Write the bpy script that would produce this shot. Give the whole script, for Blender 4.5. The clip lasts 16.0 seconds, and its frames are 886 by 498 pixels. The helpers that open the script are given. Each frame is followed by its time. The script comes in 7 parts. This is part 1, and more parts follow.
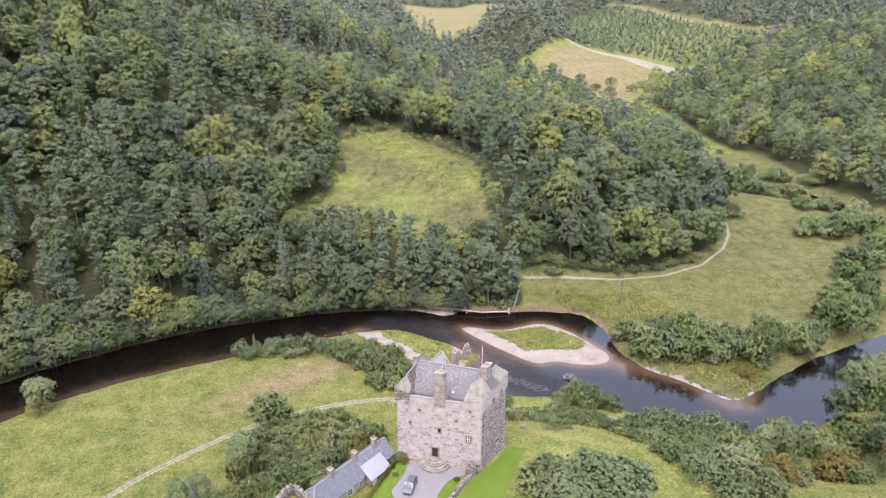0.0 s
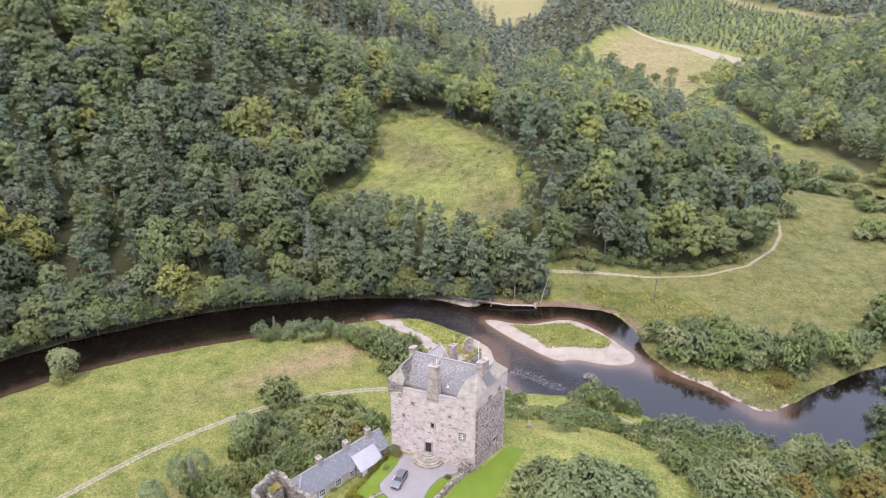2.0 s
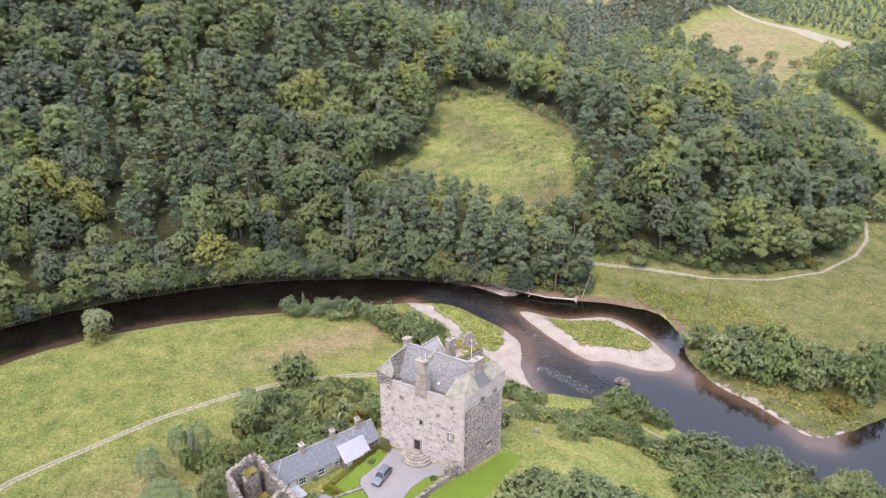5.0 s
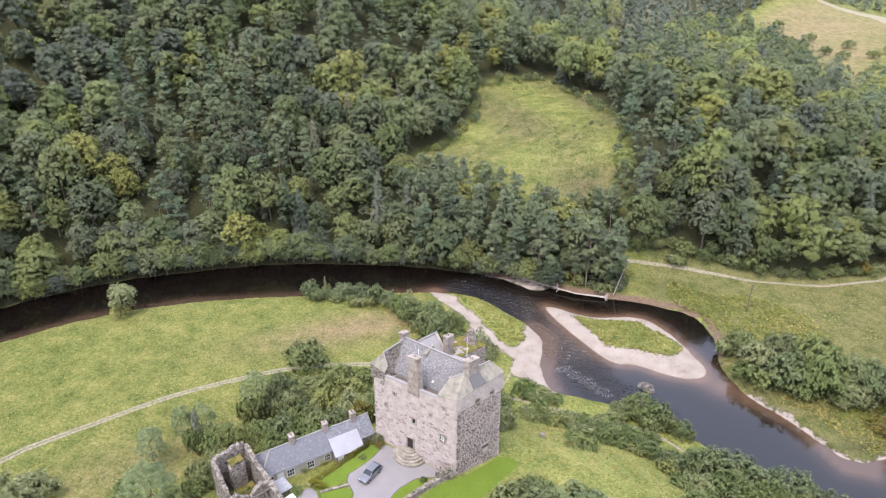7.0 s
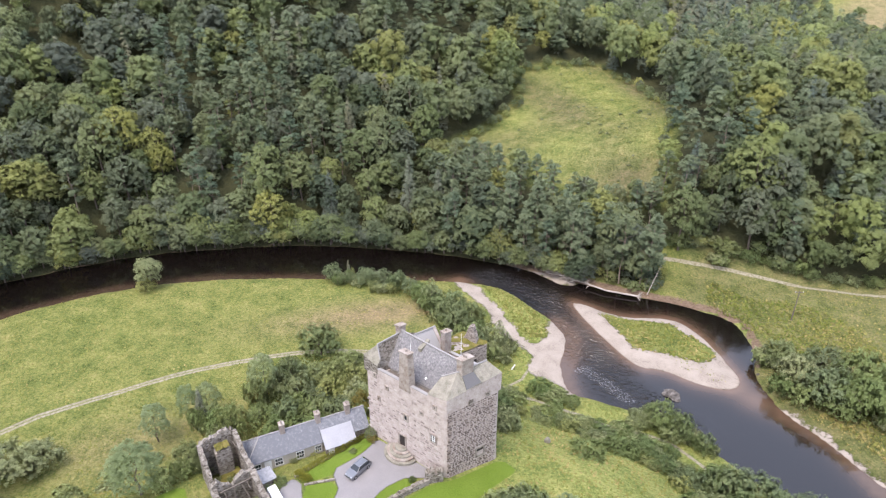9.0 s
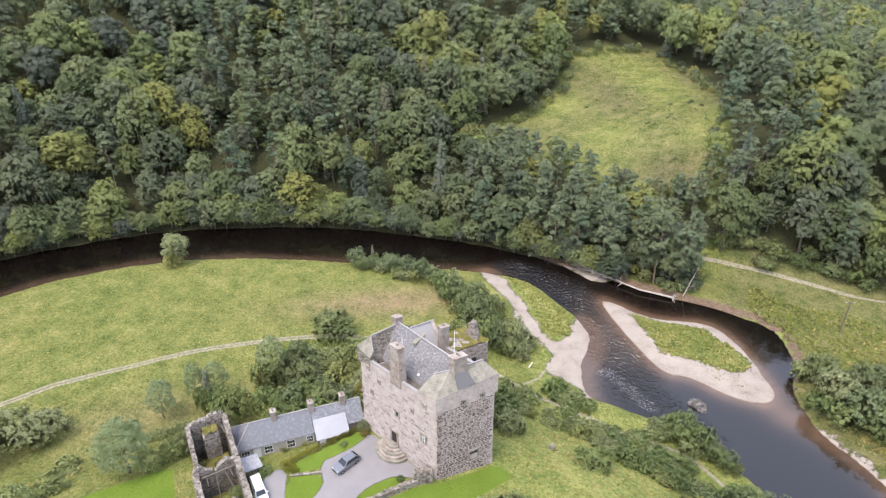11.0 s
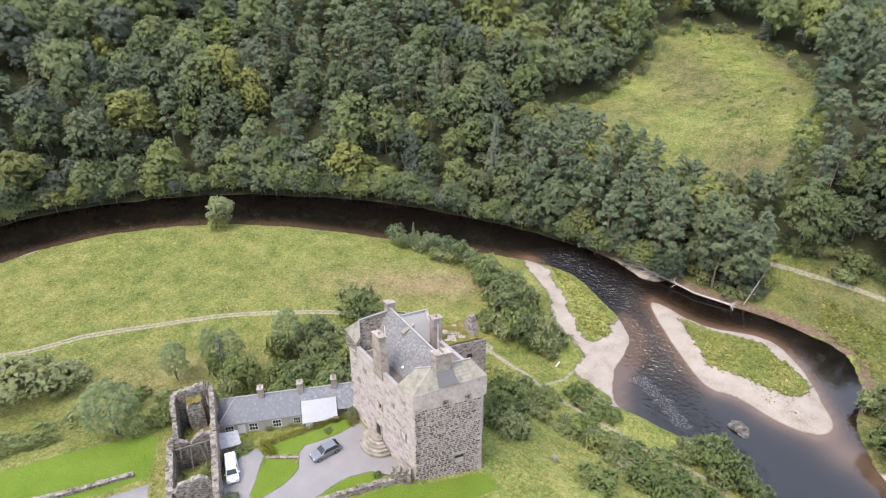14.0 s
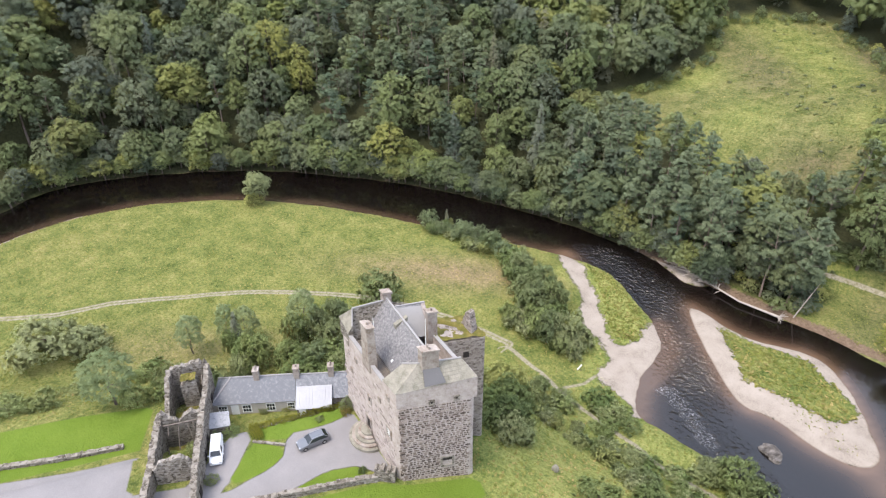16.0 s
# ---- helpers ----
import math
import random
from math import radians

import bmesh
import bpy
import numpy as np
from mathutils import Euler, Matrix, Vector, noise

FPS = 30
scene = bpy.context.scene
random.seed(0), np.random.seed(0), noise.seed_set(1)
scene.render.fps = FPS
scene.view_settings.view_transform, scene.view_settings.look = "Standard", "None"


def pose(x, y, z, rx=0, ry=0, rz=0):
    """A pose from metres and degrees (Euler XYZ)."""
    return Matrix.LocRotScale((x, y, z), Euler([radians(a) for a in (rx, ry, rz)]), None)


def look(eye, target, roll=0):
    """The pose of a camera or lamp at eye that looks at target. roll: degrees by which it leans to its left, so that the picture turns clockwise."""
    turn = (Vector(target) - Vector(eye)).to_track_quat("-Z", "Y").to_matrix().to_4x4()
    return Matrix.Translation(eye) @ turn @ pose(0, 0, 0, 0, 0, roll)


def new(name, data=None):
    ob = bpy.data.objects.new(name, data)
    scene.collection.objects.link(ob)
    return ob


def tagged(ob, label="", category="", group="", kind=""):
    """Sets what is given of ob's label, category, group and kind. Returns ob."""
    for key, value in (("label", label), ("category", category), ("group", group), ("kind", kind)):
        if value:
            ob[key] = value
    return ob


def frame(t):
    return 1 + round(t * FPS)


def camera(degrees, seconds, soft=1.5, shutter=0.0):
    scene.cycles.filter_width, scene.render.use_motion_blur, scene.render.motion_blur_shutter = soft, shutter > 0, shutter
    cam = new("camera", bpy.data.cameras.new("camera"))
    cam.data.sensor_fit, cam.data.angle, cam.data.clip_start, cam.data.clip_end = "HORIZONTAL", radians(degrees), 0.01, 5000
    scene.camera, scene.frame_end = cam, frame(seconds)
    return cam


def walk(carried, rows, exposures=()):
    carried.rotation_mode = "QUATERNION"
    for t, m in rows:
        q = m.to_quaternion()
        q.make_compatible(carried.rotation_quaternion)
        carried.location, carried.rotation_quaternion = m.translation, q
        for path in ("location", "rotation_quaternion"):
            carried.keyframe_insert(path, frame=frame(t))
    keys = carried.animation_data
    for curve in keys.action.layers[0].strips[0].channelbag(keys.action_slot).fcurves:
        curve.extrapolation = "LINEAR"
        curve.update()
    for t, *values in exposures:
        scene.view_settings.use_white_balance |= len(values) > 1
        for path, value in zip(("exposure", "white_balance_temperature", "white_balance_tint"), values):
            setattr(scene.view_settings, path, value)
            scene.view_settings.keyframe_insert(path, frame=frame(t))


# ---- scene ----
cam = camera(68.0, 16.0, soft=1.2)
METRES, EYE, TILT, LEAN, TURN = 88.0, 109.4, -23.0, 0.0, 0.0
ROWS = [
    (0.0, 0.0, 0.0, 0.0, 0.0, 0.0, -0.0),
    (0.5, 0.0321, 0.0122, -0.0003, 1.28, -0.22, -0.54),
    (1.0, 0.0635, 0.0264, 0.0001, 2.56, -0.47, -1.09),
    (1.5, 0.0935, 0.0425, 0.0014, 3.85, -0.76, -1.64),
    (2.0, 0.1226, 0.0598, 0.0021, 5.13, -1.04, -2.18),
    (2.5, 0.1505, 0.0778, 0.0046, 6.37, -1.38, -2.7),
    (3.0, 0.1776, 0.0967, 0.0076, 7.61, -1.72, -3.23),
    (3.5, 0.2037, 0.1163, 0.0115, 8.86, -2.09, -3.77),
    (4.0, 0.2294, 0.1368, 0.0161, 10.11, -2.48, -4.31),
    (6.5, 0.342, 0.2489, 0.0405, 16.38, -4.6, -6.87),
    (7.0, 0.3623, 0.2727, 0.045, 17.69, -5.08, -7.39),
    (7.5, 0.3811, 0.2972, 0.0494, 18.97, -5.57, -7.9),
    (8.0, 0.3994, 0.322, 0.054, 20.25, -6.07, -8.39),
    (8.5, 0.4179, 0.3485, 0.0581, 21.63, -6.6, -8.93),
    (9.0, 0.4345, 0.3737, 0.0623, 22.94, -7.11, -9.45),
    (11.5, 0.5049, 0.5018, 0.0823, 29.55, -9.88, -11.87),
    (12.0, 0.5177, 0.5287, 0.0867, 30.95, -10.51, -12.35),
    (12.5, 0.53, 0.5556, 0.091, 32.39, -11.11, -12.85),
    (13.0, 0.5418, 0.5826, 0.0949, 33.84, -11.74, -13.32),
    (13.5, 0.553, 0.6091, 0.0992, 35.28, -12.38, -13.79),
    (14.0, 0.5634, 0.6356, 0.1032, 36.74, -13.03, -14.26),
    (14.5, 0.5728, 0.6626, 0.1073, 38.27, -13.71, -14.74),
    (15.0, 0.5819, 0.6902, 0.1117, 39.87, -14.44, -15.21),
    (15.5, 0.5907, 0.7176, 0.116, 41.47, -15.16, -15.67),
    (16.0, 0.5992, 0.7465, 0.1202, 43.21, -15.92, -16.16),
]
walk(cam, [(t, pose(0, 0, EYE, TILT, LEAN, TURN) @ pose(METRES * x, METRES * y, METRES * z, 90 + pitch, roll, yaw)) for t, x, y, z, yaw, pitch, roll in ROWS],
     exposures=[(0.0, 1.34, 6500, 21), (8.0, 1.33, 6600, 17), (16.0, 1.29, 6720, 12)])

# ---- sky and sun: bright, thinly overcast ----
SUN_UP, SUN_ROUND = 64.0, 192.0   # degrees above the horizon; degrees clockwise from +y
world = bpy.data.worlds.new("overcast_sky")
scene.world = world
world.use_nodes = True
wn, wl = world.node_tree.nodes, world.node_tree.links
wn.clear()
sky = wn.new("ShaderNodeTexSky")
sky.sky_type, sky.sun_disc = "NISHITA", False
sky.sun_elevation, sky.sun_rotation = radians(SUN_UP), radians(SUN_ROUND)
sky.air_density, sky.dust_density, sky.ozone_density = 1.0, 3.0, 1.0
cloud = wn.new("ShaderNodeMix")
cloud.data_type = "RGBA"
cloud.inputs[0].default_value = 0.72
cloud.inputs[7].default_value = (6.3, 7.25, 9.3, 1)
back = wn.new("ShaderNodeBackground")
back.inputs[1].default_value = 0.125
wout = wn.new("ShaderNodeOutputWorld")
wl.new(sky.outputs[0], cloud.inputs[6])
wl.new(cloud.outputs[2], back.inputs[0])
wl.new(back.outputs[0], wout.inputs[0])
sun_data = bpy.data.lights.new("sun", "SUN")
sun_data.energy, sun_data.angle, sun_data.color = 1.6, radians(28), (1.0, 0.94, 0.82)
sun = new("sun", sun_data)
a_up, a_round = radians(SUN_UP), radians(SUN_ROUND)
sun.matrix_world = look((math.cos(a_up) * math.sin(a_round) * 300, math.cos(a_up) * math.cos(a_round) * 300, math.sin(a_up) * 300), (0, 0, 0))


# ---- materials ----
def nodes_of(name, rough=0.9, spec=0.3):
    m = bpy.data.materials.new(name)
    m.use_nodes = True
    nt = m.node_tree
    b = nt.nodes["Principled BSDF"]
    b.inputs["Roughness"].default_value = rough
    b.inputs["Specular IOR Level"].default_value = spec
    return m, nt, b


def noise_node(nt, vec, scale, detail=4.0, rough=0.6):
    n = nt.nodes.new("ShaderNodeTexNoise")
    n.inputs["Scale"].default_value, n.inputs["Detail"].default_value, n.inputs["Roughness"].default_value = scale, detail, rough
    nt.links.new(vec, n.inputs["Vector"])
    return n.outputs["Fac"]


def ramp_node(nt, fac, stops):
    n = nt.nodes.new("ShaderNodeValToRGB")
    e = n.color_ramp.elements
    while len(e) < len(stops):
        e.new(0.5)
    for k, (at, col) in zip(e, stops):
        k.position, k.color = at, (*col, 1) if len(col) == 3 else col
    nt.links.new(fac, n.inputs[0])
    return n.outputs[0]


def mix_node(nt, fac, a, b, how="MIX"):
    n = nt.nodes.new("ShaderNodeMix")
    n.data_type, n.blend_type = "RGBA", how
    for sock, v in ((n.inputs[0], fac), (n.inputs[6], a), (n.inputs[7], b)):
        if hasattr(v, "is_linked"):
            nt.links.new(v, sock)
        elif isinstance(v, tuple):
            sock.default_value = (*v, 1)
        else:
            sock.default_value = v
    return n.outputs[2]


def math_node(nt, op, a, b=0.0, clamp=False):
    n = nt.nodes.new("ShaderNodeMath")
    n.operation, n.use_clamp = op, clamp
    for sock, v in ((n.inputs[0], a), (n.inputs[1], b)):
        if hasattr(v, "is_linked"):
            nt.links.new(v, sock)
        else:
            sock.default_value = v
    return n.outputs[0]


def bump_node(nt, b, h, strength, dist):
    n = nt.nodes.new("ShaderNodeBump")
    n.inputs["Strength"].default_value, n.inputs["Distance"].default_value = strength, dist
    nt.links.new(h, n.inputs["Height"])
    nt.links.new(n.outputs[0], b.inputs["Normal"])


def position(nt):
    return nt.nodes.new("ShaderNodeNewGeometry").outputs["Position"]


def attr(nt, name):
    n = nt.nodes.new("ShaderNodeAttribute")
    n.attribute_name = name
    return n.outputs["Fac"]


def plain(name, stops, scale, fine=None, rough=0.9, bump=0.4, dist=0.03, spec=0.3, metal=0.0, vary=0.0):
    """A weathered surface: a coarse and a fine noise choose among the colours."""
    m, nt, b = nodes_of(name, rough, spec)
    p = position(nt)
    coarse, grain = noise_node(nt, p, scale, 5), noise_node(nt, p, fine or scale * 9, 4, 0.7)
    f = math_node(nt, "ADD", math_node(nt, "MULTIPLY", coarse, 0.6), math_node(nt, "MULTIPLY", grain, 0.4))
    if vary:
        r = nt.nodes.new("ShaderNodeObjectInfo").outputs["Random"]
        f = math_node(nt, "ADD", f, math_node(nt, "MULTIPLY", math_node(nt, "SUBTRACT", r, 0.5), vary))
        i = nt.nodes.new("ShaderNodeNewGeometry").outputs["Random Per Island"]
        f = math_node(nt, "ADD", f, math_node(nt, "MULTIPLY", math_node(nt, "SUBTRACT", i, 0.5), vary))
    nt.links.new(ramp_node(nt, f, stops), b.inputs["Base Color"])
    b.inputs["Metallic"].default_value = metal
    if bump:
        bump_node(nt, b, grain, bump, dist)
    return m


def leaf(name, stops, through_light=0.4, speck=0.35, alone=False, fine=5.5, gaps=0.49):
    """Foliage: the plant chooses its green, the leaf a little of its brightness; a spray is broken into small leaves."""
    m, nt, b = nodes_of(name, 0.75, 0.04)
    info = nt.nodes.new("ShaderNodeObjectInfo").outputs["Random"]
    isl = nt.nodes.new("ShaderNodeNewGeometry").outputs["Random Per Island"]
    pick = attr(nt, "tint") if alone else math_node(nt, "FRACT", math_node(nt, "ADD", info, attr(nt, "tint")))
    col = ramp_node(nt, pick, stops)
    patch = math_node(nt, "MULTIPLY", math_node(nt, "SUBTRACT", noise_node(nt, position(nt), 3.5, 5, 0.85), 0.5), 2.6)
    lum = math_node(nt, "MAXIMUM", 0.25, math_node(nt, "ADD", 1 - speck * 0.5, math_node(nt, "MULTIPLY", math_node(nt, "ADD", isl, patch), speck)))
    n = nt.nodes.new("ShaderNodeVectorMath")
    n.operation = "SCALE"
    nt.links.new(col, n.inputs[0])
    nt.links.new(lum, n.inputs["Scale"])
    nt.links.new(n.outputs[0], b.inputs["Base Color"])
    bump_node(nt, b, noise_node(nt, position(nt), 5.0, 4, 0.75), 0.9, 0.3)
    tr = nt.nodes.new("ShaderNodeBsdfTranslucent")
    nt.links.new(n.outputs[0], tr.inputs[0])
    mx = nt.nodes.new("ShaderNodeMixShader")
    mx.inputs[0].default_value = through_light
    nt.links.new(b.outputs[0], mx.inputs[1])
    nt.links.new(tr.outputs[0], mx.inputs[2])
    holes = math_node(nt, "GREATER_THAN", noise_node(nt, position(nt), fine, 3, 0.75), gaps)
    clear, cut = nt.nodes.new("ShaderNodeBsdfTransparent"), nt.nodes.new("ShaderNodeMixShader")
    nt.links.new(holes, cut.inputs[0])
    nt.links.new(clear.outputs[0], cut.inputs[1])
    nt.links.new(mx.outputs[0], cut.inputs[2])
    nt.links.new(cut.outputs[0], nt.nodes["Material Output"].inputs[0])
    return m


LEAF_BROAD = leaf("broad_leaves", [(0.0, (0.108, 0.142, 0.092)), (0.15, (0.205, 0.250, 0.108)), (0.3, (0.145, 0.168, 0.132)), (0.45, (0.300, 0.345, 0.125)),
                                   (0.58, (0.180, 0.205, 0.150)), (0.72, (0.255, 0.300, 0.132)), (0.85, (0.128, 0.160, 0.108)), (0.93, (0.345, 0.350, 0.115)), (1.0, (0.265, 0.305, 0.128))])
LEAF_BUSH = leaf("bush_leaves", [(0.0, (0.165, 0.222, 0.098)), (0.3, (0.240, 0.298, 0.118)), (0.6, (0.200, 0.240, 0.132)), (1.0, (0.300, 0.345, 0.135))])
LEAF_PINE = leaf("pine_needles", [(0.0, (0.142, 0.190, 0.122)), (0.35, (0.186, 0.226, 0.132)), (0.7, (0.202, 0.240, 0.142)), (1.0, (0.176, 0.214, 0.112))], 0.25)
LEAF_SPRUCE = leaf("spruce_needles", [(0.0, (0.118, 0.150, 0.122)), (0.5, (0.158, 0.178, 0.130)), (1.0, (0.205, 0.205, 0.130))], 0.1)
LEAF_SHRUB = leaf("shrub_leaves", [(0.0, (0.205, 0.278, 0.108)), (0.3, (0.320, 0.380, 0.155)), (0.55, (0.400, 0.425, 0.225)), (0.8, (0.255, 0.300, 0.145)), (1.0, (0.430, 0.440, 0.155))])
LEAF_WILLOW = leaf("willow_leaves", [(0.0, (0.285, 0.345, 0.185)), (0.5, (0.240, 0.300, 0.150)), (1.0, (0.310, 0.355, 0.175))])
LEAF_GOLD = leaf("golden_leaves", [(0.0, (0.336, 0.264, 0.090)), (1.0, (0.246, 0.231, 0.064))])
LEAF_YOUNG = leaf("young_conifer_needles", [(0.0, (0.142, 0.185, 0.120)), (1.0, (0.180, 0.216, 0.135))], 0.3, gaps=0.2)
LEAF_GRASS = leaf("grass_blades", [(0.0, (0.099, 0.132, 0.028)), (0.3, (0.153, 0.171, 0.040)), (0.5, (0.199, 0.201, 0.054)), (0.7, (0.251, 0.222, 0.074)), (1.0, (0.364, 0.281, 0.121))], 0.15, 0.4, True, 6.0, 0.40)
BARK = plain("bark", [(0.3, (0.07, 0.055, 0.045)), (0.7, (0.19, 0.15, 0.12))], 1.5, rough=0.95, bump=0.6)
PINE_BARK = plain("pine_bark", [(0.3, (0.13, 0.09, 0.07)), (0.7, (0.34, 0.27, 0.22))], 0.6, rough=0.95, bump=0.5)
DEADWOOD = plain("bleached_wood", [(0.3, (0.27, 0.23, 0.20)), (0.7, (0.46, 0.41, 0.36))], 1.2, rough=0.9)


def ground_material():
    """Meadow, lawn, gravel, drive and trodden path on one sheet, told apart by distances to their outlines."""
    m, nt, b = nodes_of("meadow_and_gravel", 0.95, 0.15)
    p = position(nt)
    n1, n2, n3, n4 = noise_node(nt, p, 0.035, 4), noise_node(nt, p, 0.22, 5, 0.65), noise_node(nt, p, 1.6, 5, 0.7), noise_node(nt, p, 7.0, 3, 0.7)
    f = math_node(nt, "ADD", math_node(nt, "MULTIPLY", n1, 0.2), math_node(nt, "ADD", math_node(nt, "MULTIPLY", n2, 0.3), math_node(nt, "ADD", math_node(nt, "MULTIPLY", n3, 0.5), math_node(nt, "MULTIPLY", math_node(nt, "SUBTRACT", n4, 0.5), 0.3))))
    grass = ramp_node(nt, f, [(0.36, (0.076, 0.106, 0.028)), (0.44, (0.132, 0.160, 0.042)), (0.51, (0.180, 0.194, 0.056)), (0.58, (0.216, 0.212, 0.070)), (0.66, (0.282, 0.236, 0.106))])
    dry = ramp_node(nt, f, [(0.36, (0.133, 0.127, 0.050)), (0.50, (0.253, 0.192, 0.108)), (0.66, (0.295, 0.212, 0.132))])
    col = mix_node(nt, math_node(nt, "MULTIPLY", attr(nt, "dry"), 1.0, True), grass, dry)
    lush = ramp_node(nt, f, [(0.38, (0.145, 0.185, 0.046)), (0.50, (0.232, 0.256, 0.074)), (0.62, (0.312, 0.305, 0.105))])
    col = mix_node(nt, attr(nt, "lush"), col, lush)
    heath = ramp_node(nt, math_node(nt, "ADD", math_node(nt, "MULTIPLY", n2, 0.6), math_node(nt, "MULTIPLY", n3, 0.4)), [(0.36, (0.062, 0.068, 0.025)), (0.50, (0.110, 0.095, 0.054)), (0.62, (0.147, 0.110, 0.070))])
    col = mix_node(nt, attr(nt, "scrub"), col, heath)
    tuft = ramp_node(nt, math_node(nt, "ADD", math_node(nt, "MULTIPLY", noise_node(nt, p, 1.3, 7, 0.92), 0.8), math_node(nt, "MULTIPLY", n2, 0.2)), [(0.39, (0.42, 0.52, 0.42)), (0.50, (1.0, 1.0, 1.0)), (0.61, (1.50, 1.40, 1.50))])
    col = mix_node(nt, 1.0, col, tuft, "MULTIPLY")
    edge = math_node(nt, "MULTIPLY", math_node(nt, "ADD", math_node(nt, "SUBTRACT", n3, 0.5), math_node(nt, "MULTIPLY", math_node(nt, "SUBTRACT", n2, 0.5), 1.2)), 1.8)

    def inside(name, sharp, wobble):
        v = math_node(nt, "ADD", attr(nt, name), math_node(nt, "MULTIPLY", edge, wobble))
        return math_node(nt, "MULTIPLY", math_node(nt, "ADD", v, 0.5 / sharp), sharp, True)

    # wood floor: brown-green litter darkened to paint in the shade between trees
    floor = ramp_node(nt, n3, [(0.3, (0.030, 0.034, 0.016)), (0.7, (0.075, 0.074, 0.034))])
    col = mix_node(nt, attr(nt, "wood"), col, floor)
    lawn = ramp_node(nt, math_node(nt, "ADD", math_node(nt, "MULTIPLY", n2, 0.5), math_node(nt, "MULTIPLY", n4, 0.5)), [(0.35, (0.112, 0.178, 0.020)), (0.65, (0.165, 0.230, 0.034))])
    col = mix_node(nt, inside("lawn", 4.0, 0.2), col, lawn)
    pebble = ramp_node(nt, math_node(nt, "ADD", math_node(nt, "MULTIPLY", n4, 0.55), math_node(nt, "MULTIPLY", n2, 0.45)), [(0.36, (0.142, 0.116, 0.094)), (0.46, (0.272, 0.230, 0.194)), (0.62, (0.345, 0.300, 0.258))])
    col = mix_node(nt, inside("gravel", 2.5, 2.2), col, pebble)
    mud = ramp_node(nt, n3, [(0.35, (0.122, 0.083, 0.054)), (0.65, (0.235, 0.167, 0.120))])
    col = mix_node(nt, inside("mud", 1.6, 1.2), col, mud)
    path = ramp_node(nt, n3, [(0.38, (0.205, 0.185, 0.112)), (0.50, (0.300, 0.265, 0.190)), (0.62, (0.370, 0.330, 0.262))])
    bend = math_node(nt, "MULTIPLY", edge, 0.25)

    def trodden(name, half):
        return math_node(nt, "MULTIPLY", math_node(nt, "SUBTRACT", half, math_node(nt, "ABSOLUTE", math_node(nt, "ADD", attr(nt, name), bend))), 4.0, True)

    worn = math_node(nt, "SUBTRACT", trodden("track", 0.95), math_node(nt, "MULTIPLY", trodden("track", 0.30), 0.75), True)
    for name, half in (("trail", 0.6), ("side_trail", 0.45), ("far_trail", 0.7)):
        worn = math_node(nt, "MAXIMUM", worn, trodden(name, half))
    worn = math_node(nt, "MAXIMUM", worn, inside("road", 3.0, 0.35))
    worn = math_node(nt, "MULTIPLY", worn, math_node(nt, "GREATER_THAN", attr(nt, "path"), -2.0))
    col = mix_node(nt, worn, col, path)
    drive = ramp_node(nt, math_node(nt, "ADD", math_node(nt, "MULTIPLY", n2, 0.5), math_node(nt, "MULTIPLY", n4, 0.5)), [(0.35, (0.185, 0.174, 0.176)), (0.65, (0.245, 0.230, 0.230))])
    col = mix_node(nt, inside("drive", 5.0, 0.12), col, drive)
    bed = ramp_node(nt, n3, [(0.35, (0.060, 0.035, 0.020)), (0.65, (0.140, 0.085, 0.050))])
    sep = nt.nodes.new("ShaderNodeSeparateXYZ")
    nt.links.new(p, sep.inputs[0])
    col = mix_node(nt, math_node(nt, "MULTIPLY", math_node(nt, "ADD", sep.outputs[2], -0.06), -12.0, True), col, bed)
    nt.links.new(col, b.inputs["Base Color"])
    rough_land = math_node(nt, "SUBTRACT", 1.0, math_node(nt, "MULTIPLY", math_node(nt, "MAXIMUM", inside("drive", 5.0, 0.12), inside("gravel", 2.5, 2.2)), 0.9))
    bump_node(nt, b, math_node(nt, "MULTIPLY", math_node(nt, "ADD", n3, math_node(nt, "MULTIPLY", n4, 0.5)), rough_land), 0.9, 0.5)
    return m


GROUND = ground_material()


def water_material():
    m, nt, b = nodes_of("peaty_water", 0.06, 0.75)
    p = position(nt)
    b.inputs["Base Color"].default_value = (0.012, 0.006, 0.0035, 1)
    b.inputs["IOR"].default_value = 1.45
    b.inputs["Alpha"].default_value = 1.0
    wave, small = noise_node(nt, p, 0.55, 3), noise_node(nt, p, 1.3, 3)
    rapid = attr(nt, "rapid")
    ridge = math_node(nt, "ABSOLUTE", math_node(nt, "SUBTRACT", noise_node(nt, p, 0.6, 2, 0.5), 0.5))
    h = math_node(nt, "ADD", math_node(nt, "MULTIPLY", math_node(nt, "ADD", wave, math_node(nt, "MULTIPLY", small, 0.3)), 0.15), math_node(nt, "MULTIPLY", math_node(nt, "ADD", small, math_node(nt, "MULTIPLY", ridge, 3.0)), math_node(nt, "MULTIPLY", rapid, 6.0)))
    bump_node(nt, b, h, 0.6, 0.18)
    foam = math_node(nt, "MULTIPLY", math_node(nt, "SUBTRACT", math_node(nt, "MULTIPLY", attr(nt, "foam"), noise_node(nt, p, 2.3, 8, 0.95)), 0.495), 9.0, True)
    body = mix_node(nt, attr(nt, "shallow"), (0.0045, 0.0032, 0.0028), (0.115, 0.070, 0.045))
    nt.links.new(mix_node(nt, foam, body, (0.72, 0.72, 0.75)), b.inputs["Base Color"])
    nt.links.new(math_node(nt, "ADD", 0.07, math_node(nt, "MULTIPLY", foam, 0.7)), b.inputs["Roughness"])
    return m


